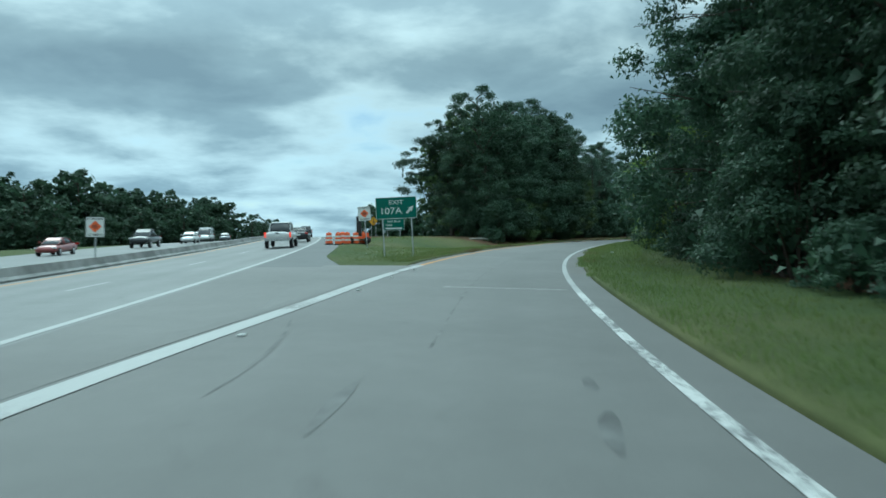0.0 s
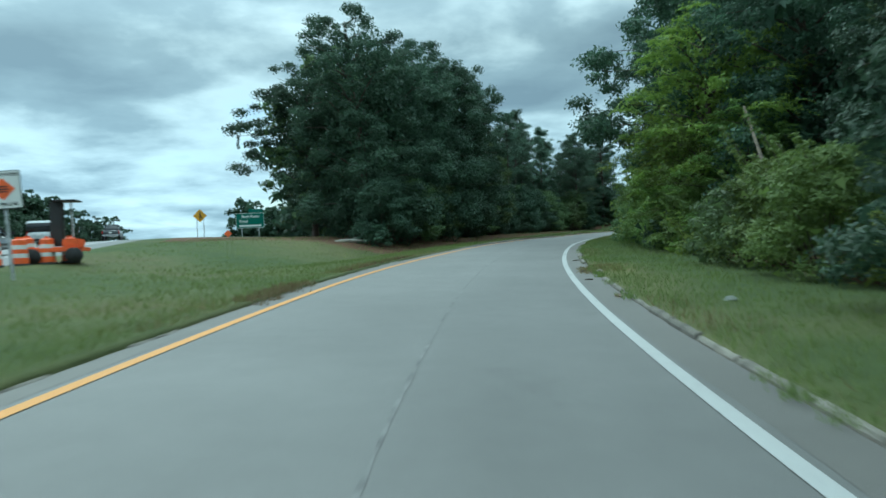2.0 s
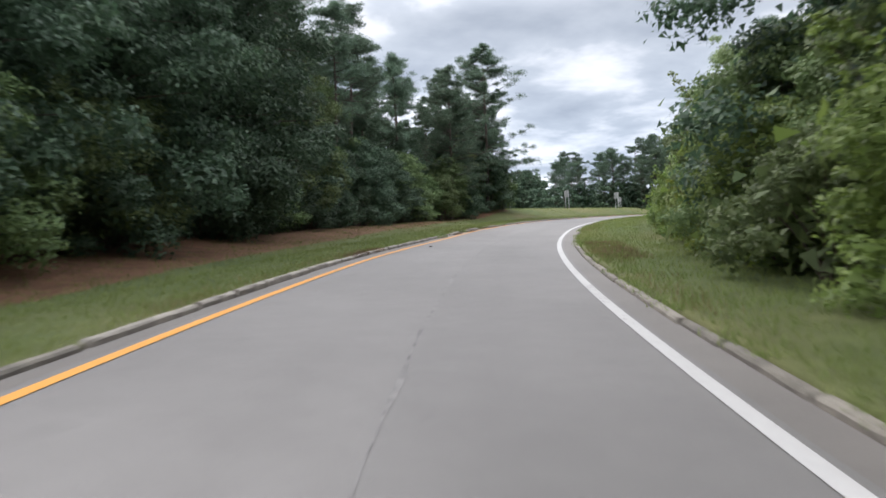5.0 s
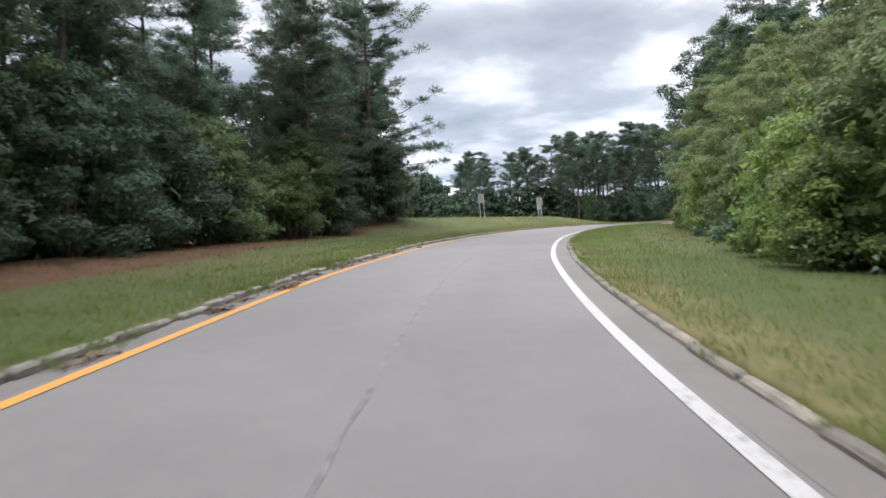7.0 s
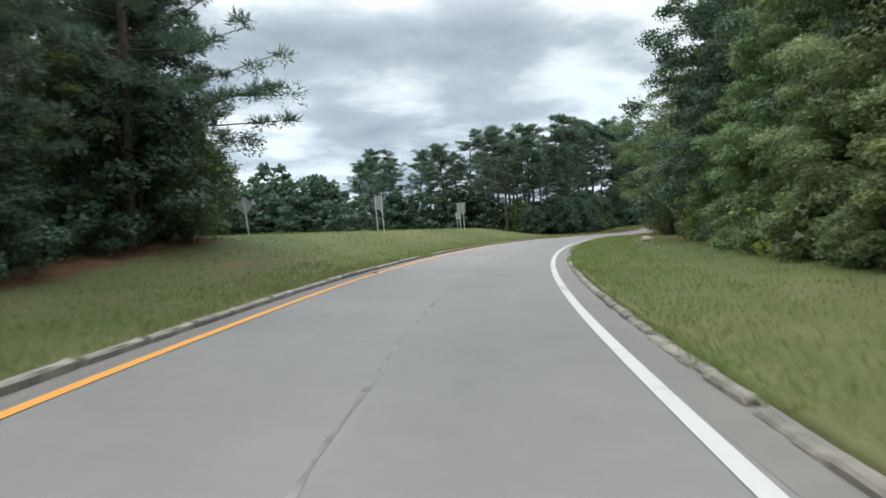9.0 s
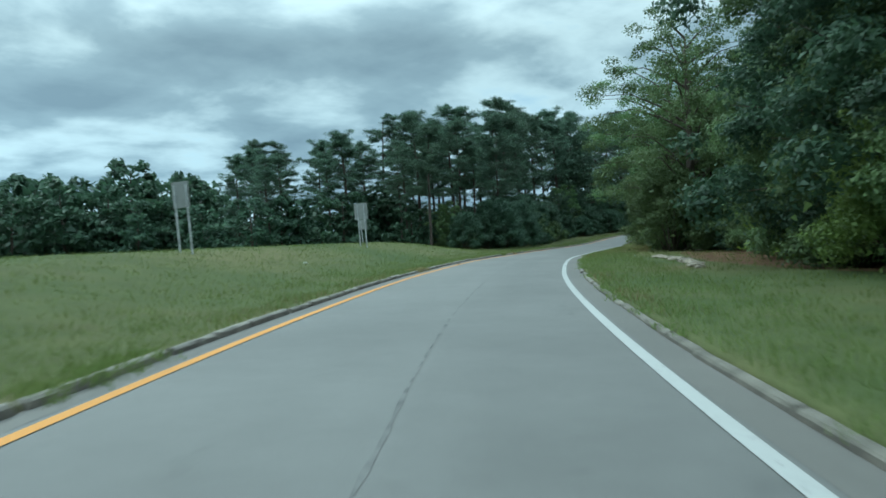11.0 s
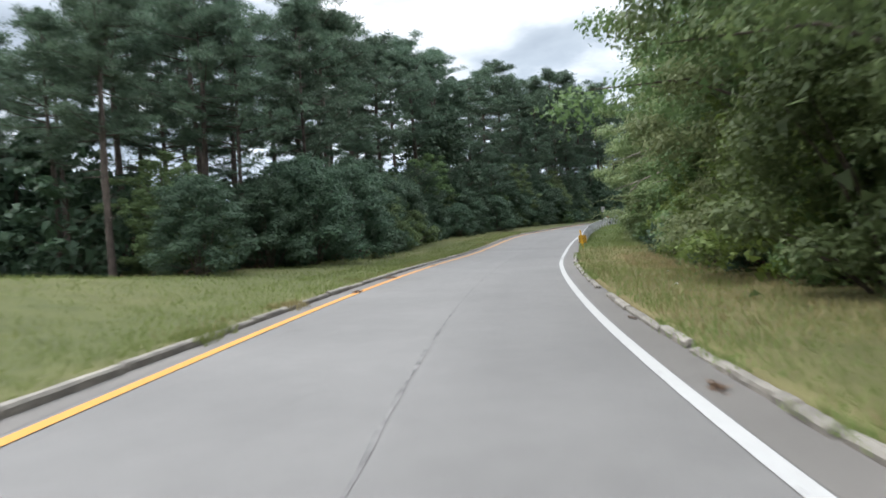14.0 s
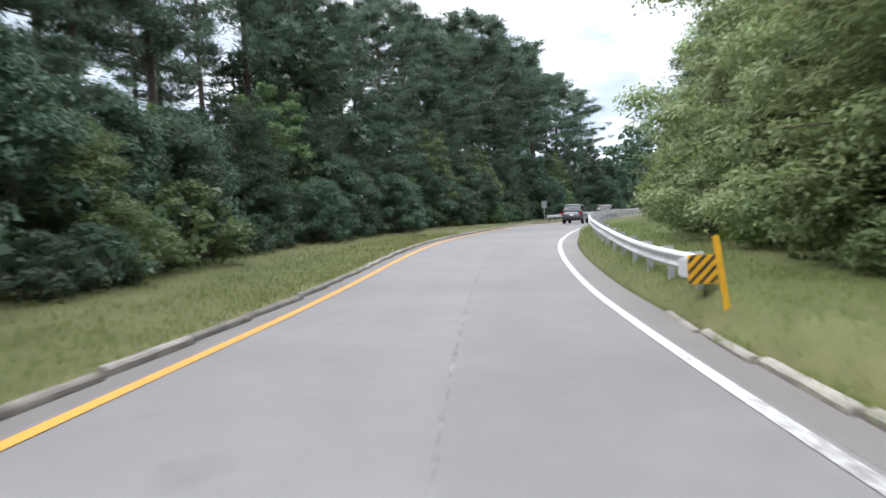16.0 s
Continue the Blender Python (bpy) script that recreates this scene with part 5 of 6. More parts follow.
def work_sign(x, y, zc, rz, lean, group):
    g = ground_z(x, y)
    root = empty("work_zone_sign", pose(x, y, g, 0, lean, rz), "white sign with an orange diamond on a steel post", "road sign", group)
    c = zc - g
    part("panel", panel(bmesh.new(), 0.92, 1.05, 0.05, 0.01, 0, c), M_BLACK, root, "black-edged sign panel")
    part("face", panel(bmesh.new(), 0.88, 1.01, 0.04, 0.006, -0.008, c), M_SIGN_WHITE, root, "white sheeting")
    part("diamond", panel(bmesh.new(), 0.44, 0.44, 0.02, 0.004, -0.013, c + 0.02, 0, 45), M_ORANGE, root, "orange diamond")
    lettering("LET 'EM WORK", 0.125, "legend", M_BLACK, root, (0, -0.014, c + 0.41), 0.003)
    lettering("LET 'EM LIVE", 0.125, "legend", M_BLACK, root, (0, -0.014, c - 0.40), 0.003)
    for k, (ww, zz) in enumerate(((0.22, 0.07), (0.30, 0.0), (0.22, -0.07))):
        bm = bmesh.new()
        box(bm, (-ww / 2, -0.018, c + zz), (ww / 2, -0.016, c + zz + 0.035))
        part("writing_bar", bm, M_BLACK, root)
    u_post(root, 0.0, -0.5, c + 0.4)
    return root


work_sign(-5.45, 51.0, 5.0, 4, -3.5, "work zone signs")
work_sign(*freeway_point(35.5, 9.4)[:2], 3.6, 8, 1.0, "work zone signs")


def merge_sign():
    x, y = -10.05, 104.6
    g = ground_z(x, y)
    root = empty("merge_sign", pose(x, y, g, 0, 0, 8), "yellow diamond warning sign with a black symbol on two posts", "road sign")
    c = 7.42 - g
    part("panel", panel(bmesh.new(), 0.95, 0.95, 0.05, 0.012, 0, c, 0, 45), M_YELLOW, root, "yellow diamond plate")
    bm = bmesh.new()
    box(bm, (-0.05, -0.012, c - 0.42), (0.05, -0.008, c + 0.42))
    part("symbol", bm, M_BLACK, root, "black upright arrow shaft")
    bm = bmesh.new()
    box(bm, (-0.04, -0.012, -0.22), (0.04, -0.008, 0.22), 0, Matrix.Translation((0.13, 0, c - 0.1)) @ pose(0, 0, 0, 0, -30, 0))
    part("symbol", bm, M_BLACK, root, "black merging arrow shaft")
    for px in (-0.3, 0.34):
        u_post(root, px, -0.5, c + 0.2)


merge_sign()


def guide_sign():
    x, y = -9.7, 145.0
    g = ground_z(x, y)
    root = empty("guide_sign", pose(x, y, g, 0, 0, 6), "green guide sign with white words at the edge of the grove", "road sign")
    c = 8.9 - g
    w, h = 4.3, 2.35
    part("panel", panel(bmesh.new(), w, h, 0.15, 0.03, 0, c), M_SIGN_WHITE, root, "white-bordered sign panel")
    part("face", panel(bmesh.new(), w - 0.1, h - 0.1, 0.12, 0.02, -0.012, c), M_GREEN, root, "green reflective sheeting")
    part("tab", panel(bmesh.new(), 2.2, 0.62, 0.08, 0.03, 0, c + h / 2 + 0.33, 0.9), M_GREEN, root, "green tab over the sign")
    lettering("Bush River", 0.62, "legend", M_SIGN_WHITE, root, (0.05, -0.026, c + 0.62), 0.008)
    lettering("Road", 0.62, "legend", M_SIGN_WHITE, root, (-1.0, -0.026, c - 0.12), 0.008)
    bm = bmesh.new()
    box(bm, (-1.7, -0.03, c - 0.95), (1.7, -0.024, c - 0.68))
    part("writing_bar", bm, M_SIGN_WHITE, root)
    for px in (-1.3, 1.3):
        bm = bmesh.new()
        rod(bm, (px, 0.08, -0.5), (px, 0.08, c + h / 2), 0.06)
        part("post", bm, M_STEEL, root, "galvanised steel post")


guide_sign()


def roadwork_sign(x, y, zc):
    g = ground_z(x, y)
    root = empty("roadwork_sign", pose(x, y, g, 0, 0, 8), "orange diamond roadwork sign on a folding stand", "road sign")
    c = zc - g
    part("panel", panel(bmesh.new(), 1.25, 1.25, 0.06, 0.012, 0, c, 0, 45), M_ORANGE, root, "orange diamond sheet")
    for px in (-0.5, 0.5):
        bm = bmesh.new()
        rod(bm, (px, 0.25, -0.05), (0, 0.03, 0.5), 0.03)
        part("leg", bm, M_STEEL, root)
    bm = bmesh.new()
    rod(bm, (0, 0.03, 0.4), (0, 0.03, c + 0.7), 0.025)
    part("mast", bm, M_STEEL, root)


roadwork_sign(-21.6, 204.0, 9.1)


def sign_back(x, y, zc, w, h, posts, rz, lean, label, turn=0.0):
    """A small road sign seen from behind."""
    g = ground_z(x, y)
    root = empty("road_sign", pose(x, y, g, 0, lean, rz), label, "road sign", "signs seen from behind")
    c = zc - g
    part("panel", panel(bmesh.new(), w, h, 0.04, 0.006, 0, c, 0, turn), M_SIGN_BACK, root, "bare aluminium sign plate")
    for px in posts:
        u_post(root, px, -0.5, c + h * 0.38, y=-0.05)
    return root


sign_back(57.05, 156.3, 8.15, 0.77, 0.77, (0.0,), -50, -6.5, "bare diamond sign back on a leaning post in the grass field", 45)
sign_back(70.03, 163.42, 8.69, 0.71, 1.0, (-0.25, 0.25), -55, -3.0, "bare rectangular sign back on two posts in the grass field")
sign_back(86.2, 174.3, 8.75, 0.9, 1.05, (-0.22, 0.22), -58, -2.0, "grey rectangular sign back on two posts in the grass field")
sign_back(*map(float, at(303.0, 8.6)), float(road_z(303.0, 8.6)) + 1.9, 0.6, 0.75, (0.0,), -85, 0.0, "small pale sign on a post beside the far guard rail")
sign_back(96.8, 188.6, 8.55, 0.72, 0.9, (-0.2, 0.2), -58, -3.0, "pale rectangular sign back on two low posts in the grass field")

# ---- roadworks on the freeway's shoulder ----


def drum(x, y, z, rz):
    root = empty("traffic_drum", pose(x, y, z, 0, 0, rz), "orange and white striped traffic drum on a black rubber base", "traffic drum", "drums on the shoulder")
    bm = bmesh.new()
    rod(bm, (0, 0, 0), (0, 0, 0.09), 0.38, 0.33, 18)
    part("base", bm, M_RUBBER, root, "black rubber base", True)
    zs = [(0.09, 0.30, M_ORANGE), (0.30, 0.45, M_SIGN_WHITE), (0.45, 0.60, M_ORANGE), (0.60, 0.75, M_SIGN_WHITE), (0.75, 0.92, M_ORANGE)]
    for k, (a0, a1, m) in enumerate(zs):
        bm = bmesh.new()
        rod(bm, (0, 0, a0), (0, 0, a1), 0.285 - 0.012 * k, 0.285 - 0.012 * k - 0.006, 20)
        part("band", bm, m, root, "orange band" if m == M_ORANGE else "white reflective band")
    bm = bmesh.new()
    rod(bm, (0, 0, 0.92), (0, 0, 0.97), 0.235, 0.17, 18)
    box(bm, (-0.12, -0.02, 0.97), (0.12, 0.02, 1.04), 0.01)
    part("handle", bm, M_ORANGE, root, "moulded top with a handle")
    return root


first = None
for k, (dy, off) in enumerate(((56.4, -2.3), (57.0, -3.0), (57.8, -3.7), (57.4, -1.5), (58.6, -4.3), (59.4, -2.6))):
    x, y, z = freeway_point(dy, off)
    z = max(z, ground_z(x, y))
    if first is None:
        first = drum(x, y, z, 10)
    else:
        copy_thing(first, pose(x, y, z, 0, 0, 40 * k))


def arrow_trailer():
    x, y, z = freeway_point(58.2, -4.0)
    z = max(z, ground_z(x, y))
    root = empty("message_trailer", pose(x, y, z, 0, 0, 4), "orange trailer carrying a black message board seen edge-on", "trailer")
    bm = bmesh.new()
    box(bm, (-0.95, -0.6, 0.45), (0.95, -0.5, 0.58)); box(bm, (-0.95, 0.5, 0.45), (0.95, 0.6, 0.58)); box(bm, (-0.95, -0.6, 0.45), (-0.85, 0.6, 0.58)); box(bm, (0.85, -0.6, 0.45), (0.95, 0.6, 0.58))
    box(bm, (-0.8, -0.5, 0.5), (0.8, 0.5, 0.62)); box(bm, (0.25, -0.45, 0.62), (0.8, 0.45, 0.9), 0.03)
    part("frame", bm, M_ORANGE, root, "orange steel frame and box")
    for px in (-0.7, 0.7):
        bm = bmesh.new()
        rod(bm, (px, -0.78, 0.29), (px, -0.6, 0.29), 0.29, 0.29, 20)
        part("wheel", bm, M_RUBBER, root, "black wheel", True)
    bm = bmesh.new()
    box(bm, (-0.22, -0.15, 0.65), (0.22, 0.12, 2.3), 0.03)
    part("message_board", bm, M_BLACK, root, "black folded message board")
    bm = bmesh.new()
    box(bm, (-0.1, -0.4, 2.3), (0.75, 0.5, 2.35), 0.01)
    part("solar_panel", bm, M_BLACK, root, "dark solar panel")
    bm = bmesh.new()
    rod(bm, (0.5, 0.1, 1.0), (0.45, 0.1, 2.32), 0.03)
    part("stay", bm, M_STEEL, root, "steel stay")


arrow_trailer()

# ---- guard rails ----


def rail_profile():
    """Half of a W-beam's outline, mirrored: depth and height of the section."""
    return [(0.0, -0.155), (0.03, -0.15), (0.082, -0.105), (0.082, -0.075), (0.012, -0.03), (0.012, 0.03), (0.082, 0.075), (0.082, 0.105), (0.03, 0.15), (0.0, 0.155)]


def guard_rail(s0, s1, d, side, label):
    root = empty("guard_rail", Matrix(), label, "guard rail")
    bm = bmesh.new()
    rings = []
    for s in np.arange(s0, s1 + 0.01, 0.95):
        dd = d(s)
        x, y = at(s, dd)
        x2, y2 = at(s, dd + 1)
        nx, ny = x2 - x, y2 - y
        z = ground_z(x, y) + 0.53
        rings.append([bm.verts.new((x + side * nx * p, y + side * ny * p, z + q)) for p, q in rail_profile()])
    for a0, b0 in zip(rings, rings[1:]):
        for i in range(len(a0) - 1):
            bm.faces.new((a0[i], a0[i + 1], b0[i + 1], b0[i]))
    part("rail", bm, M_STEEL, root, "galvanised corrugated rail", True)
    s = s0 + 0.4
    while s < s1:
        x, y = at(s, d(s))
        z = ground_z(x, y)
        x, y = at(s, d(s) - side * 0.16)
        bm = bmesh.new()
        ang = -(PHI0 + s / RAD)
        box(bm, (-0.05, -0.06, -0.5), (0.05, 0.06, 0.70), 0.006, pose(x, y, z, 0, 0, math.degrees(ang)))
        part("post", bm, M_STEEL, root, "steel post")
        bm = bmesh.new()
        x, y = at(s, d(s) - side * 0.06)
        box(bm, (-0.05, -0.06, 0.36), (0.05, 0.06, 0.705), 0.006, pose(x, y, z, 0, 0, math.degrees(ang)))
        part("spacer_block", bm, M_STEEL, root)
        s += 1.905
    return root


guard_rail(238.1, 312, lambda s: -1.09 - 0.30 * float(smooth(239, 262, s)), 1, "galvanised steel guard rail on the inner verge")
guard_rail(302, 345, lambda s: LANE + 2.2, -1, "pale steel guard rail on the outer verge far ahead")


def end_marker():
    x, y = map(float, at(237.75, -1.06))
    g = ground_z(x, y)
    root = empty("end_marker", pose(x, y, g, 0, 0, -62), "yellow and black striped marker on the guard rail's end", "object marker")
    bm = bmesh.new()
    panel(bm, 0.46, 0.46, 0.02, 0.006, 0, 0.50, 0.02)
    part("plate", bm, M_YELLOW, root, "yellow reflective plate")
    for k in range(-2, 3):
        bm = bmesh.new()
        # stripes cut to the plate's edge
        o = k * 0.17
        lim = 0.225
        pts = [(-lim, -lim + o - 0.036), (lim, lim + o - 0.036), (lim, lim + o + 0.036), (-lim, -lim + o + 0.036)]
        geo = [bm.verts.new((0.02 + p, -0.006, 0.50 + q)) for p, q in pts]
        bm.faces.new(geo)
        for axis, val in ((1, lim), (-1, lim)):
            bmesh.ops.bisect_plane(bm, geom=bm.verts[:] + bm.edges[:] + bm.faces[:], plane_co=(0, 0, 0.50 + axis * val), plane_no=(0, 0, axis), clear_outer=True)
        if bm.faces:
            part("stripe", bm, M_BLACK, root)
        else:
            bm.free()
    bm = bmesh.new()
    box(bm, (-0.2, 0.02, 0.36), (0.22, 0.5, 0.68), 0.03)
    part("rail_end", bm, M_STEEL, root, "blunt steel rail end")
    x2, y2 = map(float, at(236.7, -1.08))
    post = empty("delineator_post", pose(x2, y2, ground_z(x2, y2) + 0.12, 0, -7.0, -62), "leaning yellow plastic marker post in the grass", "marker post")
    bm = bmesh.new()
    box(bm, (-0.045, -0.012, -0.3), (0.045, 0.012, 0.92), 0.008)
    part("post", bm, M_YELLOW, post)


end_marker()

# ---- vehicles ----
M_GLASS = material("dark_car_glass", (0.012, 0.014, 0.016), 0.08, var=0.1, bump=0.0, spec=0.6)
M_CHROME = material("bright_trim", (0.55, 0.55, 0.56), 0.25, 0.9, var=0.1, bump=0.0)
M_TAIL = material("red_lamp_lens", (0.35, 0.012, 0.01), 0.2, var=0.1, bump=0.0)
M_HEAD = material("clear_lamp_lens", (0.6, 0.6, 0.6), 0.15, var=0.1, bump=0.0)
M_RIM = material("alloy_rim", (0.42, 0.42, 0.43), 0.35, 0.8, var=0.2, bump=0.0)


def brake_lit():
    m = bpy.data.materials.new("lit_brake_lamp")
    m.use_nodes = True
    b = m.node_tree.nodes["Principled BSDF"]
    b.inputs["Base Color"].default_value = (0.6, 0.03, 0.02, 1)
    b.inputs["Emission Color"].default_value = (1.0, 0.08, 0.04, 1)
    b.inputs["Emission Strength"].default_value = 0.8
    return m


M_BRAKE = brake_lit()
PAINT = {}


def paint(name, rgb):
    if name not in PAINT:
        PAINT[name] = material("car_paint_" + name, rgb, 0.32, 0.25, var=0.08, scale=1.5, bump=0.0, coat=0.6)
    return PAINT[name]


def loft(bm, sections, n=18, power=3.2):
    """Rounded sections along y: (y, half width, z low, z high, taper of the top)."""
    rings = []
    for y, w, z0, z1, tp in sections:
        ring = []
        for k in range(n):
            a = 2 * math.pi * (k + 0.5) / n
            c, s = math.cos(a), math.sin(a)
            px = math.copysign(abs(c) ** (2 / power), c)
            pz = math.copysign(abs(s) ** (2 / power), s)
            h = (pz + 1) / 2
            ring.append(bm.verts.new((px * w * (1 - tp * h), y, z0 + (z1 - z0) * h)))
        rings.append(ring)
    for a, b in zip(rings, rings[1:]):
        for k in range(n):
            j = (k + 1) % n
            bm.faces.new((a[k], a[j], b[j], b[k]))
    bm.faces.new(rings[0][::-1])
    bm.faces.new(rings[-1])
    return bm


SHAPES = {
    # length, width; lower body sections; cabin sections (y from the rear, 0 is the tail)
    "suv": (4.6, 1.86, [(0, .80, .42, .92, .05), (.08, .90, .34, 1.02, .06), (.6, .93, .28, 1.06, .07), (2.3, .93, .26, 1.04, .07), (3.6, .92, .28, 1.0, .10), (4.35, .86, .30, .88, .12), (4.6, .70, .42, .72, .1)],
            [(.16, .74, .98, 1.10, .02), (.42, .79, .98, 1.58, .16), (1.0, .81, .98, 1.68, .20), (2.2, .81, .98, 1.67, .20), (2.9, .80, .98, 1.50, .2), (3.5, .76, .98, 1.02, .02)], 0.35, (0.9, 3.65)),
    "sedan": (4.75, 1.83, [(0, .76, .44, .88, .04), (.1, .88, .34, 1.0, .08), (.8, .915, .26, 1.02, .1), (2.4, .915, .24, .98, .08), (3.8, .90, .26, .90, .12), (4.5, .82, .28, .80, .14), (4.75, .62, .40, .66, .1)],
              [(.55, .66, .96, 1.02, .02), (1.15, .72, .94, 1.36, .18), (1.8, .74, .94, 1.44, .2), (2.6, .74, .94, 1.42, .2), (3.1, .73, .94, 1.22, .18), (3.6, .70, .92, .96, .02)], 0.33, (1.0, 3.8)),
    "pickup": (5.7, 2.03, [(0, .95, .62, 1.12, .02), (.05, .98, .58, 1.20, .02), (1.9, 1.0, .50, 1.22, .03), (3.4, 1.0, .46, 1.20, .04), (4.4, 1.0, .46, 1.22, .05), (5.4, .97, .48, 1.16, .08), (5.7, .86, .56, .98, .06)],
               [(1.85, .80, 1.18, 1.24, .02), (2.05, .84, 1.18, 1.84, .14), (2.6, .85, 1.18, 1.90, .16), (3.4, .85, 1.18, 1.88, .16), (3.9, .84, 1.18, 1.58, .15), (4.3, .82, 1.18, 1.22, .02)], 0.40, (1.15, 4.75)),
    "van": (5.2, 2.0, [(0, .92, .5, 1.1, .02), (.05, .98, .40, 1.2, .02), (2.0, 1.0, .34, 1.2, .03), (4.0, .99, .34, 1.15, .05), (4.9, .94, .36, .95, .1), (5.2, .8, .45, .75, .1)],
            [(.03, .92, 1.1, 1.9, .06), (.15, .95, 1.1, 2.05, .1), (2.4, .95, 1.1, 2.1, .1), (3.6, .93, 1.1, 1.95, .12), (4.5, .88, 1.1, 1.14, .02)], 0.36, (1.0, 4.2)),
}


def vehicle(kind, rgb_name, rgb, m, label, category, brake=False, group=""):
    length, width, lower, cabin, wr, axles = SHAPES[kind]
    col = paint(rgb_name, rgb)
    root = empty({"suv": "suv", "sedan": "car", "pickup": "pickup_truck", "van": "van"}[kind], m, label, category, group)
    part("body", loft(bmesh.new(), lower), col, root, rgb_name + " painted body", True)
    part("cabin", loft(bmesh.new(), cabin, 18, 4.0), M_GLASS, root, "dark glass cabin", True)
    # roof, pillars
    bm = bmesh.new()
    top = [c for c in cabin if c[3] > cabin[2][3] - 0.35]
    for c0, c1 in zip(top, top[1:]):
        w0, w1 = c0[1] * (1 - c0[4]) - 0.05, c1[1] * (1 - c1[4]) - 0.05
        v = [bm.verts.new(p) for p in ((-w0, c0[0], c0[3] - 0.005), (w0, c0[0], c0[3] - 0.005), (w1, c1[0], c1[3] - 0.005), (-w1, c1[0], c1[3] - 0.005))]
        u = [bm.verts.new((q.co.x * 0.97, q.co.y, q.co.z + 0.035)) for q in v]
        bm.faces.new(u)
        for i in range(4):
            j = (i + 1) % 4
            bm.faces.new((v[i], v[j], u[j], u[i]))
    part("roof", bm, col, root, rgb_name + " roof")
    for sx in (-1, 1):
        for ya, yb in ((cabin[0], cabin[1]), (cabin[-1], cabin[-3]), (None, None)):
            if ya is None:
                yy = axles[0] * 0.45 + axles[1] * 0.55
                p, q = (sx * (cabin[2][1] + 0.005), yy, cabin[2][2]), (sx * (cabin[2][1] * (1 - cabin[2][4]) - 0.0), yy - 0.05, cabin[2][3] - 0.04)
            else:
                p = (sx * (ya[1] - 0.02), ya[0], ya[3] - 0.04)
                q = (sx * (yb[1] * (1 - yb[4]) - 0.02), yb[0], yb[3] - 0.01)
            bm = bmesh.new()
            rod(bm, p, q, 0.045, 0.04, 6)
            part("pillar", bm, col, root)
    for sx in (-1, 1):
        for ay in axles:
            bm = bmesh.new()
            g = bmesh.ops.create_cone(bm, cap_ends=True, segments=22, radius1=wr, radius2=wr, depth=0.23, matrix=Matrix.Translation((sx * (width / 2 - 0.13), ay, wr)) @ pose(0, 0, 0, 0, 90, 0))
            bmesh.ops.bevel(bm, geom=[e for e in bm.edges if e.is_boundary is False and abs(e.calc_face_angle(0)) > 1], offset=0.03, segments=2, affect="EDGES")
            wheel = part("wheel", bm, M_RUBBER, root, "black tyre", True)
            bm = bmesh.new()
            bmesh.ops.create_cone(bm, cap_ends=True, segments=18, radius1=wr * 0.66, radius2=wr * 0.6, depth=0.03, matrix=Matrix.Translation((sx * (width / 2 - 0.005), ay, wr)) @ pose(0, 0, 0, 0, sx * 90, 0))
            part("rim", bm, M_RIM, wheel, "alloy rim")
    zb = lower[1][3]
    lamp = M_BRAKE if brake else M_TAIL
    for sx in (-1, 1):
        bm = bmesh.new()
        x0 = sx * (lower[1][1] - 0.10)
        if kind in ("pickup", "van"):
            box(bm, (x0 - 0.03, -0.035, zb - 0.40), (x0 + 0.08, 0.12, zb - 0.02), 0.015)
        else:
            box(bm, (x0 - 0.20, -0.01, zb - 0.18), (x0 + 0.10, 0.22, zb - 0.02), 0.02)
        part("tail_lamp", bm, lamp, root, "lit red brake lamp" if brake else "red tail lamp")
        bm = bmesh.new()
        hx = sx * (lower[-2][1] - 0.16)
        box(bm, (hx - 0.16, length - 0.42, lower[-2][3] - 0.20), (hx + 0.16, length - 0.12, lower[-2][3] - 0.06), 0.03)
        part("headlamp", bm, M_HEAD, root, "clear headlamp")
        bm = bmesh.new()
        my = cabin[-2][0] + 0.1
        box(bm, (sx * (width / 2 + 0.02) - 0.10, my - 0.06, cabin[0][2] + 0.06), (sx * (width / 2 + 0.02) + 0.10, my + 0.06, cabin[0][2] + 0.24), 0.03)
        part("door_mirror", bm, col, root)
    bm = bmesh.new()
    box(bm, (-width / 2 + 0.12, -0.09, lower[0][2] - 0.06), (width / 2 - 0.12, 0.06, lower[0][2] + 0.12), 0.03)
    part("bumper", bm, M_CHROME if kind == "pickup" else M_BLACK, root, "bright steel bumper" if kind == "pickup" else "dark plastic bumper")
    bm = bmesh.new()
    box(bm, (-0.16, -0.05, lower[1][3] - 0.33), (0.16, -0.02, lower[1][3] - 0.18), 0.005)
    part("number_plate", bm, M_SIGN_WHITE, root, "plain pale plate")
    if kind == "pickup":
        bm = bmesh.new()
        box(bm, (-0.78, 0.16, 1.0), (0.78, 1.82, 1.235))
        part("bed", bm, M_BLACK, root, "dark open load bed")
        bm = bmesh.new()
        box(bm, (-0.14, -0.04, 1.08), (0.14, 0.0, 1.15), 0.01)
        part("tailgate_handle", bm, M_BLACK, root)
    return root


def on_ramp(s, d, back=False):
    x, y = at(s, d)
    x2, y2 = at(s + 2, d)
    h = math.degrees(math.atan2(-(x2 - x), y2 - y))
    g = math.degrees(math.atan2(float(road_z(s + 2, d) - road_z(s, d)), 2))
    return pose(float(x), float(y), float(road_z(s, d)) + 0.0, g, math.degrees(math.atan(float(bank(s)))) * 1.0, h)


def on_freeway(y, off, toward=False):
    x, yy, z = freeway_point(y, off)
    x2, y2, z2 = freeway_point(y + 3, off)
    h = math.degrees(math.atan2(-(x2 - x), 3)) + (180 if toward else 0)
    g = math.degrees(math.atan2(z2 - z, 3)) * (-1 if toward else 1)
    return pose(x, yy, z + 0.0, g, 0, h)


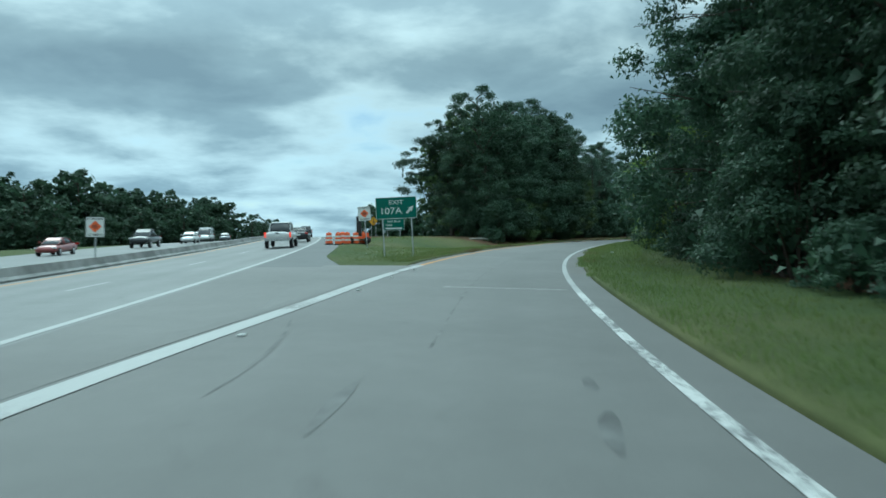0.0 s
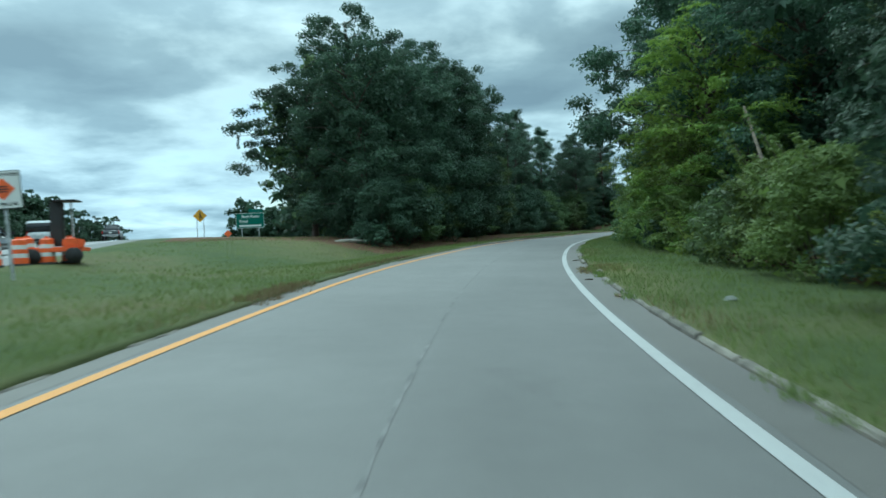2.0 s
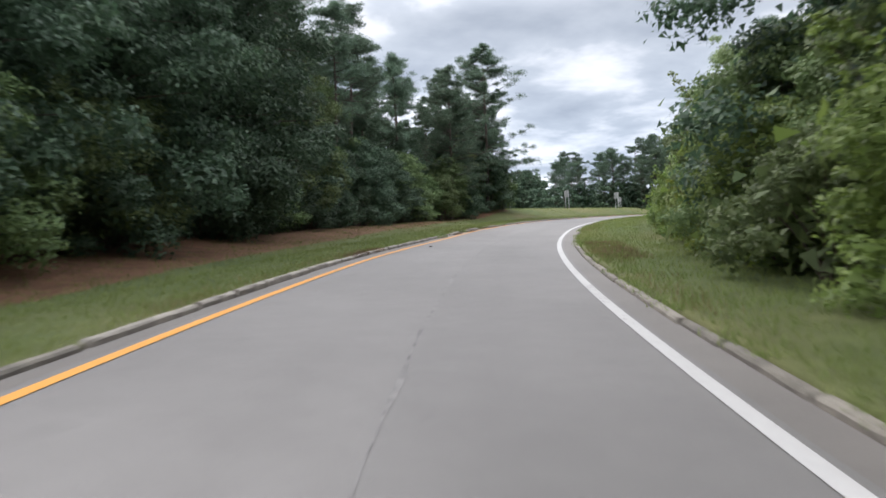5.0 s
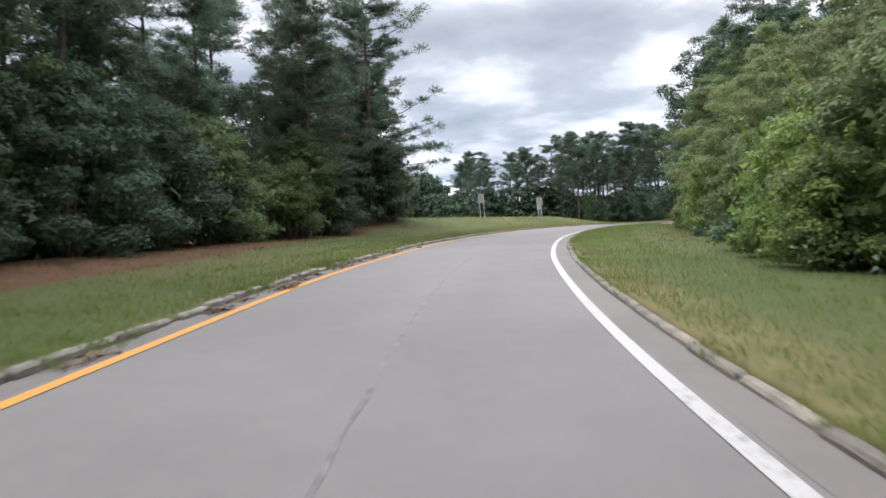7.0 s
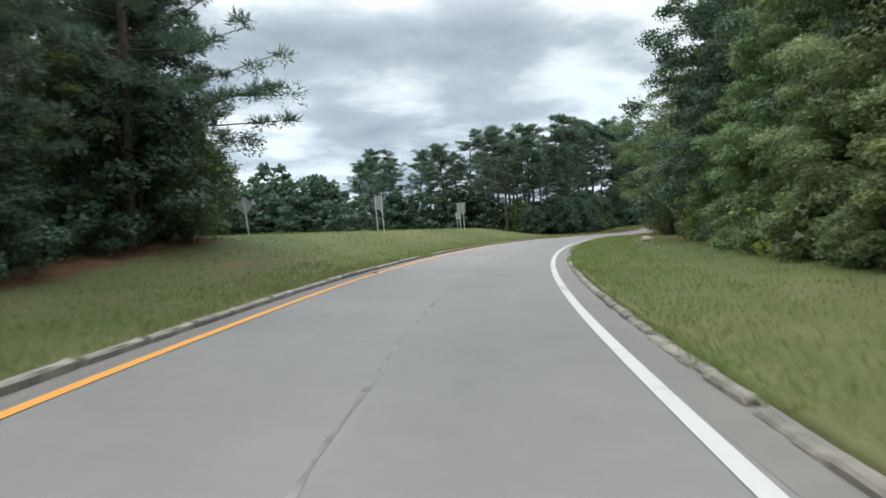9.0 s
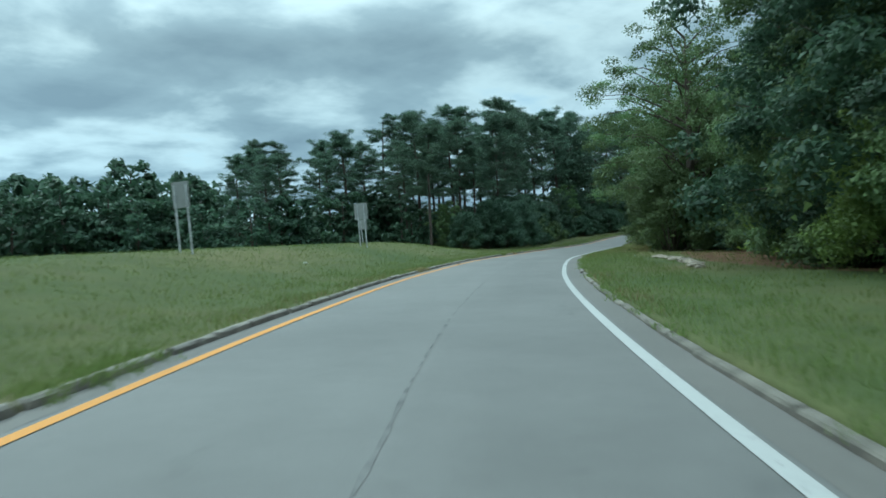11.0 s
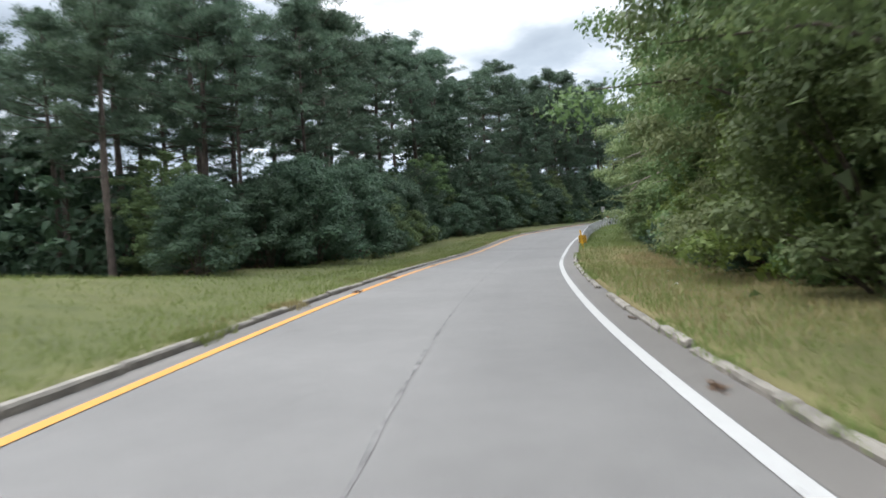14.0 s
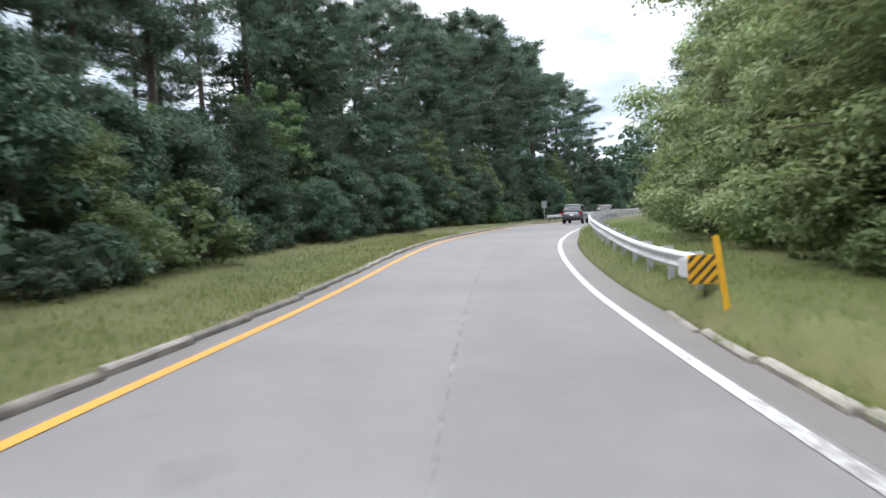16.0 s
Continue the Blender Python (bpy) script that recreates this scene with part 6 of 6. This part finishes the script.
vehicle("suv", "silver", (0.11, 0.12, 0.13), on_ramp(288.0, 2.4), "silver compact suv driving round the ramp", "car", group="cars on the ramp")
vehicle("suv", "dark red", (0.06, 0.01, 0.014), on_ramp(303.0, 2.2), "dark red suv driving round the ramp", "car", group="cars on the ramp")
vehicle("pickup", "white", (0.62, 0.62, 0.61), on_freeway(50.0, 1.9), "white pickup truck with lit brake lamps on the freeway", "pickup truck", True, "freeway traffic")
vehicle("sedan", "black", (0.02, 0.021, 0.024), on_freeway(66.0, 1.6), "black car ahead on the freeway", "car", False, "freeway traffic")
vehicle("van", "pale white", (0.5, 0.52, 0.52), on_freeway(92.0, 4.6), "white service van with roof racks on the freeway", "van", False, "freeway traffic")
vehicle("pickup", "dark grey", (0.05, 0.055, 0.06), on_freeway(118.0, 1.8), "dark truck far ahead on the freeway crest", "pickup truck", False, "freeway traffic")
vehicle("pickup", "black", (0.02, 0.021, 0.024), on_freeway(76.0, 18.0, True), "black pickup truck on the opposite carriageway", "pickup truck", False, "opposite traffic")
vehicle("sedan", "white", (0.62, 0.62, 0.61), on_freeway(92.0, 16.6, True), "white car on the opposite carriageway", "car", False, "opposite traffic")
vehicle("van", "white", (0.62, 0.62, 0.61), on_freeway(108.0, 17.0, True), "white van on the opposite carriageway", "van", False, "opposite traffic")
vehicle("sedan", "silver", (0.42, 0.45, 0.48), on_freeway(134.0, 16.6, True), "silver car on the opposite carriageway", "car", False, "opposite traffic")
vehicle("sedan", "dull red", (0.22, 0.05, 0.045), on_freeway(60.0, 21.0, True), "dull red car on the opposite carriageway", "car", False, "opposite traffic")
vehicle("suv", "white", (0.62, 0.62, 0.61), on_freeway(122.0, 20.2, True), "white suv on the opposite carriageway", "car", False, "opposite traffic")

# ---- small things on the verge ----


def fallen_log():
    rng = np.random.default_rng(4)
    V, Fc = [], []
    x, y = 4.4, 83.2
    pts = [Vector((-1.1, 0.2, 0.12)), Vector((-0.3, 0.0, 0.17)), Vector((0.5, -0.05, 0.15)), Vector((1.2, -0.25, 0.1))]
    tube(V, Fc, pts, [0.12, 0.15, 0.13, 0.08], 9)
    tube(V, Fc, [Vector((0.2, 0, 0.18)), Vector((0.5, 0.2, 0.42))], [0.05, 0.02], 6)
    ob = mesh_object("log", V, Fc, material("bleached_wood", (0.30, 0.28, 0.24), 0.9, var=0.4, scale=4, bump=0.6), None, True)
    ob.matrix_world = pose(x, y, ground_z(x, y) - 0.03, 0, 0, 15)
    tagged(ob, "bleached fallen log lying at the grove's edge", "log")


fallen_log()


def dead_snag():
    x, y = map(float, at(54.1, -7.1))
    V, Fc = [], []
    tube(V, Fc, [Vector((0, 0, -0.1)), Vector((-0.10, 0.35, 1.6)), Vector((-0.24, 0.85, 3.4)), Vector((-0.40, 1.5, 5.3))], [0.085, 0.075, 0.06, 0.035], 8)
    tube(V, Fc, [Vector((-0.18, 0.62, 2.6)), Vector((-0.45, 0.75, 3.0)), Vector((-0.8, 0.8, 3.2))], [0.03, 0.02, 0.008], 6)
    ob = mesh_object("snag", V, Fc, material("weathered_deadwood", (0.27, 0.22, 0.17), 0.95, var=0.45, scale=5, bump=0.7), None, True)
    ob.matrix_world = pose(x, y, ground_z(x, y), 0, 0, 0)
    tagged(ob, "thin dead trunk leaning bare among the shrubs", "dead tree")


dead_snag()


def bare_tree():
    """A dead tree inside the curve; its grey limbs reach out over the verge."""
    x, y = map(float, at(226.0, -7.8))
    g = ground_z(x, y)
    mat = material("grey_deadwood", (0.23, 0.205, 0.18), 0.95, var=0.4, scale=5, bump=0.7)
    root = empty("dead_tree", pose(x, y, g), "dead tree whose bare grey limbs hang over the verge", "dead tree")

    def p(s, d, h):
        px, py = at(s, d)
        return Vector((float(px) - x, float(py) - y, h))

    V, Fc = [], []
    tube(V, Fc, [Vector((0, 0, -0.2)), Vector((0.1, 0.05, 2.5)), Vector((0.0, 0.2, 5.0)), Vector((0.15, 0.3, 7.2))], [0.20, 0.16, 0.12, 0.05], 9)
    mesh_object("trunk", V, Fc, mat, root, True)
    limbs = ([(226.0, -7.8, 4.9), (226.8, -5.6, 4.35), (227.2, -4.5, 3.75), (227.5, -3.8, 3.5), (227.8, -2.6, 3.15)], [(227.2, -4.3, 3.6), (226.9, -4.9, 4.1), (226.7, -5.6, 4.7)],
             [(227.5, -3.7, 3.45), (227.6, -3.35, 3.1), (227.7, -3.1, 2.85)], [(226.0, -7.8, 6.1), (226.4, -5.6, 5.35), (227.0, -4.0, 4.75), (227.6, -2.7, 4.4)], [(226.4, -5.4, 5.3), (226.8, -4.6, 4.7), (227.1, -3.9, 4.2)],
             [(226.9, -4.2, 4.8), (227.2, -3.7, 4.4), (227.4, -3.3, 4.15)], [(226.0, -7.8, 3.7), (226.6, -5.8, 3.75), (227.0, -4.9, 3.4), (227.2, -4.2, 3.3)])
    for k, pts in enumerate(limbs):
        V, Fc = [], []
        r = 0.062 if len(pts) > 3 else 0.028
        tube(V, Fc, [p(*q) for q in pts], [r * (1 - 0.8 * j / (len(pts) - 1)) for j in range(len(pts))], 7)
        mesh_object("limb", V, Fc, mat, root, True)


bare_tree()
M_STONE = material("pale_stone", (0.25, 0.215, 0.17), 0.95, var=0.35, scale=3, fine=25, bump=0.7, per_object=0.2)


def stone(x, y, size, seed, label="pale broken stone lying on the bank"):
    bm = bmesh.new()
    bmesh.ops.create_icosphere(bm, subdivisions=2, radius=1.0)
    for v in bm.verts:
        n_ = noise.noise(v.co * 1.3 + Vector((seed, 0, 0)))
        v.co = Vector((v.co.x * 1.5, v.co.y * 0.9, v.co.z * 0.55)) * size * (1 + 0.45 * n_)
    me = bpy.data.meshes.new("stone")
    bm.to_mesh(me)
    bm.free()
    me.materials.append(M_STONE)
    ob = new("stone", me)
    ob.matrix_world = pose(x, y, ground_z(x, y) + size * 0.2, 0, 0, seed * 47)
    tagged(ob, label, "stone", "stones on the bank")


BANK = [(178.6 + 0.92 * k, -4.85 - 0.5 * math.sin(math.pi * k / 13), 0.15 + 0.1 * abs(math.sin(k * 2.3))) for k in range(14)]
for k, (s, d, r) in enumerate(BANK + [(203.0, -8.0, 0.2), (204.2, -8.3, 0.15), (50.5, -0.8, 0.11)]):
    stone(*map(float, at(s, d)), r, k + 1)


def litter_scrap(s, d, size, rz):
    x, y = map(float, at(s, d))
    bm = bmesh.new()
    for k in range(2):
        box(bm, (-size * (1 - 0.4 * k), -size * 0.5, 0.0 + k * size * 0.3), (size * (1 - 0.3 * k), size * 0.5, size * 0.35 + k * size * 0.3), size * 0.1)
    me = bpy.data.meshes.new("litter_scrap")
    bm.to_mesh(me)
    bm.free()
    me.materials.append(M_SIGN_WHITE)
    ob = new("litter_scrap", me)
    z = float(road_z(s, d)) if -KERB < d < lane(s) + KERB_LEFT else ground_z(x, y)
    ob.matrix_world = pose(x, y, z + 0.01, 6, 4, rz)
    tagged(ob, "white crumpled litter lying in the grass", "litter", "litter on the verge")


for k, (s, d, r) in enumerate(((38, 11.5, 0.07), (43, 12.6, 0.05), (34.5, 9.8, 0.05), (42.9, -2.3, 0.12), (54.3, -2.6, 0.03), (61, -3.4, 0.03), (97.5, -1.7, 0.06), (180.2, 10.9, 0.09), (193.9, -3.75, 0.08), (213, -2.5, 0.05), (218, -3.2, 0.04))):
    litter_scrap(s, d, r, 50 * k)


def stick(s, d, length, rz):
    x, y = map(float, at(s, d))
    V, Fc = [], []
    tube(V, Fc, [Vector((-length / 2, 0, 0.02)), Vector((0, 0.05, 0.03)), Vector((length / 2, 0, 0.02))], [0.018, 0.022, 0.012], 6)
    ob = mesh_object("stick", V, Fc, M_BARK, None, True)
    ob.matrix_world = pose(x, y, float(road_z(s, d)) + 0.01, 0, 0, rz)
    tagged(ob, "dead stick lying beside the kerb", "stick", "sticks by the kerb")


for k, (s, d, ln) in enumerate(((57.3, -0.45, 0.5), (99.1, 4.9, 0.17), (48.5, -0.35, 0.2), (51.5, -0.4, 0.22), (172, 6.3, 0.6), (196.5, 6.2, 0.5), (207, -0.5, 0.4))):
    stick(s, d, ln, 40 + 60 * k)


def reflector(s, d):
    x, y = map(float, at(s, d))
    bm = bmesh.new()
    box(bm, (-0.055, -0.06, 0.0), (0.055, 0.06, 0.028), 0.012)
    me = bpy.data.meshes.new("road_stud")
    bm.to_mesh(me)
    bm.free()
    me.materials.append(M_SIGN_WHITE)
    ob = new("road_stud", me)
    ob.matrix_world = pose(x, y, float(road_z(s, d)) + 0.004, 0, 0, -math.degrees(PHI0 + s / RAD) - 90)
    tagged(ob, "white raised road stud beside the gore line", "road stud", "road studs")


for s in (8.5, 15.5, 20.0, 24.2):
    reflector(s, float(lane(s)) - 0.38)

# ---- grass ----
M_STRAW = foliage("matted_straw", (0.26, 0.20, 0.11), (0.34, 0.27, 0.15), (0.44, 0.36, 0.21), trans=0.3)


def blades(name, pts, height, width, mat, rng, label, per=5, spill=False, scatter=0.28):
    """Tufts of thin upright blades at the points (x, y, z)."""
    P = np.repeat(pts, per, 0) + np.c_[rng.normal(size=(len(pts) * per, 2)) * scatter, np.zeros(len(pts) * per)]
    keep = (P[:, 0] > freeway_x(P[:, 1]) + shoulder(P[:, 1]) + 0.2) & ((P[:, 1] > 29.5) | (P[:, 0] > 0.8))
    ss, dd = locate(P[:, 0], P[:, 1])
    keep &= spill | (dd < -KERB - 0.10) | (dd > lane(ss) + KERB_LEFT + 0.10)
    P, height = P[keep], np.repeat(height, per)[keep]
    n = len(P)
    h = height * rng.uniform(0.5, 1.2, n)
    a = rng.uniform(0, 2 * math.pi, n)
    w = width * rng.uniform(0.6, 1.4, n)
    lean = rng.normal(size=(n, 2)) * 0.35
    side = np.c_[np.cos(a), np.sin(a), np.zeros(n)]
    tip = P + np.c_[lean * h[:, None], h]
    q = np.stack([P - side * w[:, None] - [0, 0, 0.02], P + side * w[:, None] - [0, 0, 0.02], tip + side * w[:, None] * 0.25, tip - side * w[:, None] * 0.25], 1)
    me = leaf_mesh(name, q, mat)
    ob = new(name, me)
    tagged(ob, label, "grass", kind="stuff")


def verge_points(n, s0, s1, side, lo, hi, rng, power=1.6):
    s = rng.uniform(s0, s1, n)
    off = lo + (hi - lo) * rng.random(n) ** power
    d = lane(s) + KERB_LEFT + off if side > 0 else -KERB - off
    x, y = at(s, d)
    return np.c_[x, y, land(x, y)], s, off


rng = np.random.default_rng(77)
for side, nm in ((-1, "inner"), (1, "outer")):
    p, s, off = verge_points(17000, -6 if side < 0 else 20, 268, side, 0.10, 3.0, rng)
    hh = 0.05 + 0.09 * rng.random(len(p)) ** 2 + 0.05 * np.sin(s * 0.7) ** 2
    blades("verge_grass", p, hh, 0.008, M_GRASS, rng, "green grass tufts along the %s kerb" % nm)
    p, s, off = verge_points(9500, -6 if side < 0 else 20, 268, side, 2.2, 9.0, rng, 1.0)
    ok = (off < -foot(s) - 0.3) if side < 0 else (off < 14)
    blades("meadow_grass", p[ok], np.full(ok.sum(), 0.10), 0.011, M_GRASS, rng, "longer green grass on the %s verge" % nm, 4)
    if side < 0:
        p, s, off = verge_points(4200, 20, 236, side, -0.10, 0.14, rng, 1.0)
        p[:, 2] = np.maximum(p[:, 2], road_z(s, -KERB - off) + 0.06)
        ok = np.sin(s * 0.9) + np.sin(s * 0.37 + 2) + np.sin(s * 2.3) > 0.1
        blades("verge_grass", p[ok], np.full(ok.sum(), 0.075), 0.009, M_GRASS, rng, "grass leaning over the inner kerb", 5, True, 0.07)
    # dry stalks against the kerb
    p, s, off = verge_points(2600, 30, 268, side, -0.02, 0.7, rng, 1.3)
    ok = np.sin(s * 0.23) + np.sin(s * 0.61 + 1) > 0.2
    blades("dry_grass", p[ok], np.full(ok.sum(), 0.12), 0.007, M_DRY, rng, "dry brown stalks along the %s kerb" % nm)
p, s, off = verge_points(1300, 203, 232, -1, 0.3, 4.0, rng, 1.0)
blades("dry_grass", p, np.full(len(p), 0.11), 0.009, M_DRY, rng, "straw-coloured grass on the inner verge", 5)
p, s, off = verge_points(420, 50.7, 53.5, -1, -0.36, 0.8, rng, 1.0)
p[:, 2] = np.where(off < 0, road_z(s, -KERB - off), p[:, 2])
blades("dry_grass", p, np.full(len(p), 0.055), 0.008, M_DRY, rng, "matted dry grass spilling over the broken kerb", 6, True, 0.10)


def litter_heap(s, d, along, across, n):
    """A low heap of dead leaves and pine straw swept together on the paving."""
    u = np.clip(rng.normal(size=n), -2, 2) * along * 0.5
    v = np.clip(rng.normal(size=n), -2, 2) * across * 0.5
    x, y = at(s + u, d + v)
    high = 0.06 * np.exp(-(u / along) ** 2 - (v / across) ** 2) * rng.random(n) + 0.008
    P = np.c_[x, y, road_z(s + u, d + v) + high]
    a = rng.uniform(0, 2 * math.pi, n)
    ln, wd = rng.uniform(0.03, 0.09, n)[:, None], rng.uniform(0.008, 0.025, n)[:, None]
    e1 = np.c_[np.cos(a), np.sin(a), rng.normal(size=n) * 0.15]
    e2 = np.c_[-np.sin(a), np.cos(a), rng.normal(size=n) * 0.3]
    q = np.stack([P - e1 * ln, P - e2 * wd, P + e1 * ln, P + e2 * wd], 1)
    tagged(new("leaf_litter", leaf_mesh("leaf_litter", q, M_DEAD)), "low heap of dead leaves on the edge of the paving", "leaf litter", kind="stuff")


M_DEAD = foliage("dead_leaves", (0.085, 0.058, 0.034), (0.15, 0.10, 0.058), (0.24, 0.165, 0.09), trans=0.1)
for s, d, along, across, n in ((107.1, 5.92, 0.5, 0.2, 150), (110.7, 5.9, 0.45, 0.2, 260), (111.9, 6.02, 0.3, 0.14, 120), (113.8, 5.8, 0.5, 0.2, 320), (114.4, 5.82, 0.3, 0.13, 120), (115.5, 5.95, 0.4, 0.16, 180), (116.6, 5.92, 0.3, 0.12, 100),
                               (119.3, 6.15, 0.8, 0.25, 320), (121.2, 6.2, 0.4, 0.14, 120), (122.8, 6.15, 0.6, 0.2, 220), (126.2, 6.35, 0.9, 0.22, 280), (189.4, 5.78, 0.25, 0.1, 100), (226.7, 5.85, 0.2, 0.08, 70), (213.4, 5.83, 0.4, 0.12, 140), (219.0, 6.05, 0.5, 0.2, 240),
                               (148.4, 5.75, 0.25, 0.08, 80), (129.5, 5.7, 0.35, 0.1, 110), (44.7, -0.6, 0.3, 0.08, 70), (201.5, -0.31, 0.25, 0.07, 50)):
    litter_heap(s, min(d, float(lane(s)) + 0.36), along, across, int(n * 0.6))
# worn strips of the verges, with matted dead stalks
for s0, s1, side, lo, hi, n, mat in ((92, 101, -1, 0.3, 1.5, 420, M_DEAD), (91.5, 101.5, -1, 0.2, 1.7, 260, M_DRY), (92.4, 96.8, 1, -0.05, 0.5, 160, M_DEAD), (51.5, 61, 1, 0.0, 0.8, 420, M_DEAD), (50, 62, 1, 0.0, 1.0, 260, M_DRY),
                                     (219, 228, -1, 1.9, 3.6, 380, M_STRAW)):
    p, s, off = verge_points(n, s0, s1, side, lo, hi, rng, 1.0)
    blades("dead_stalks", p, np.full(len(p), 0.07), 0.011, mat, rng, "matted dead stalks on a worn strip of the verge", 6, lo < 0, 0.12)
# weeds and leaf debris that spill over the outer kerb
for s0, s1, n in ((106.5, 108.5, 60), (112.5, 114.5, 70), (118.0, 121.0, 110), (124.0, 127.0, 100), (158.0, 160.5, 150), (181.0, 183.0, 120), (204.5, 206.0, 90), (209.0, 210.0, 60), (43.0, 47.0, 160)):
    p, s, off = verge_points(n, s0, s1, 1, -0.14, 0.5, rng, 1.0)
    p[:, 2] = np.where(off < 0.12, road_z(s, lane(s) + KERB_LEFT + off) + np.clip(off + 0.1, 0, 0.1), p[:, 2])
    blades("dry_grass", p, np.full(len(p), 0.09), 0.012, M_DRY if int(s0) % 2 else M_GRASS, rng, "weeds and dead leaves over the outer kerb", 6, True, 0.09)
p, s, off = verge_points(5000, 27, 86, 1, 3.0, 26.0, rng, 1.0)
ok = p[:, 0] > freeway_x(p[:, 1]) + 3.0
blades("meadow_grass", p[ok], np.full(ok.sum(), 0.09), 0.012, M_GRASS, rng, "mown grass on the rise beside the freeway", 4)
p, s, off = verge_points(7000, 152, 222, 1, 3.0, 30.0, rng, 1.0)
blades("meadow_grass", p, np.full(len(p), 0.09), 0.012, M_GRASS, rng, "mown grass on the open field", 4)

# ---- tyre marks and oil on the paving ----
M_TYRE = material("tyre_rubber_on_asphalt", (0.128, 0.126, 0.122), 0.8, var=0.5, scale=1.5, bump=0.05)


def tyre_mark(s0, s1, d0, d1, w, seed):
    """A thin dark streak of rubber that drifts across the lane and tapers at its ends."""
    rnd = random.Random(seed)
    ss = np.linspace(s0, s1, max(5, int((s1 - s0) / 0.5)))
    V, Fc = [], []
    for k, s in enumerate(ss):
        q = k / (len(ss) - 1)
        ww = w * math.sin(math.pi * min(0.97, max(0.03, q))) ** 0.5 * rnd.uniform(0.7, 1.1)
        for e in (-ww / 2, ww / 2):
            d = d0 + (d1 - d0) * q * q + e
            x, y = at(s, d)
            V.append((x, y, float(road_z(s, d)) + 0.004))
        if k:
            Fc.append((2 * k - 2, 2 * k, 2 * k + 1, 2 * k - 1))
    return tagged(mesh_object("tyre_mark", V, Fc, M_TYRE, road), "dark streak of tyre rubber")


for k, (s0, s1, d0, d1, w) in enumerate(((4.2, 6.0, 3.24, 3.2, 0.16), (5.2, 10.2, 4.4, 5.15, 0.07), (4.0, 5.2, 1.02, 0.9, 0.2), (5.9, 6.6, 0.92, 0.9, 0.18), (196.4, 197.6, 2.1, 2.12, 0.3), (126.0, 126.6, 0.8, 0.8, 0.3), (164.8, 165.2, 0.49, 0.49, 0.2), (166.1, 166.6, 0.54, 0.54, 0.16), (217.7, 218.1, 0.43, 0.43, 0.18))):
    tyre_mark(s0, s1, d0, d1, w, 80 + k)
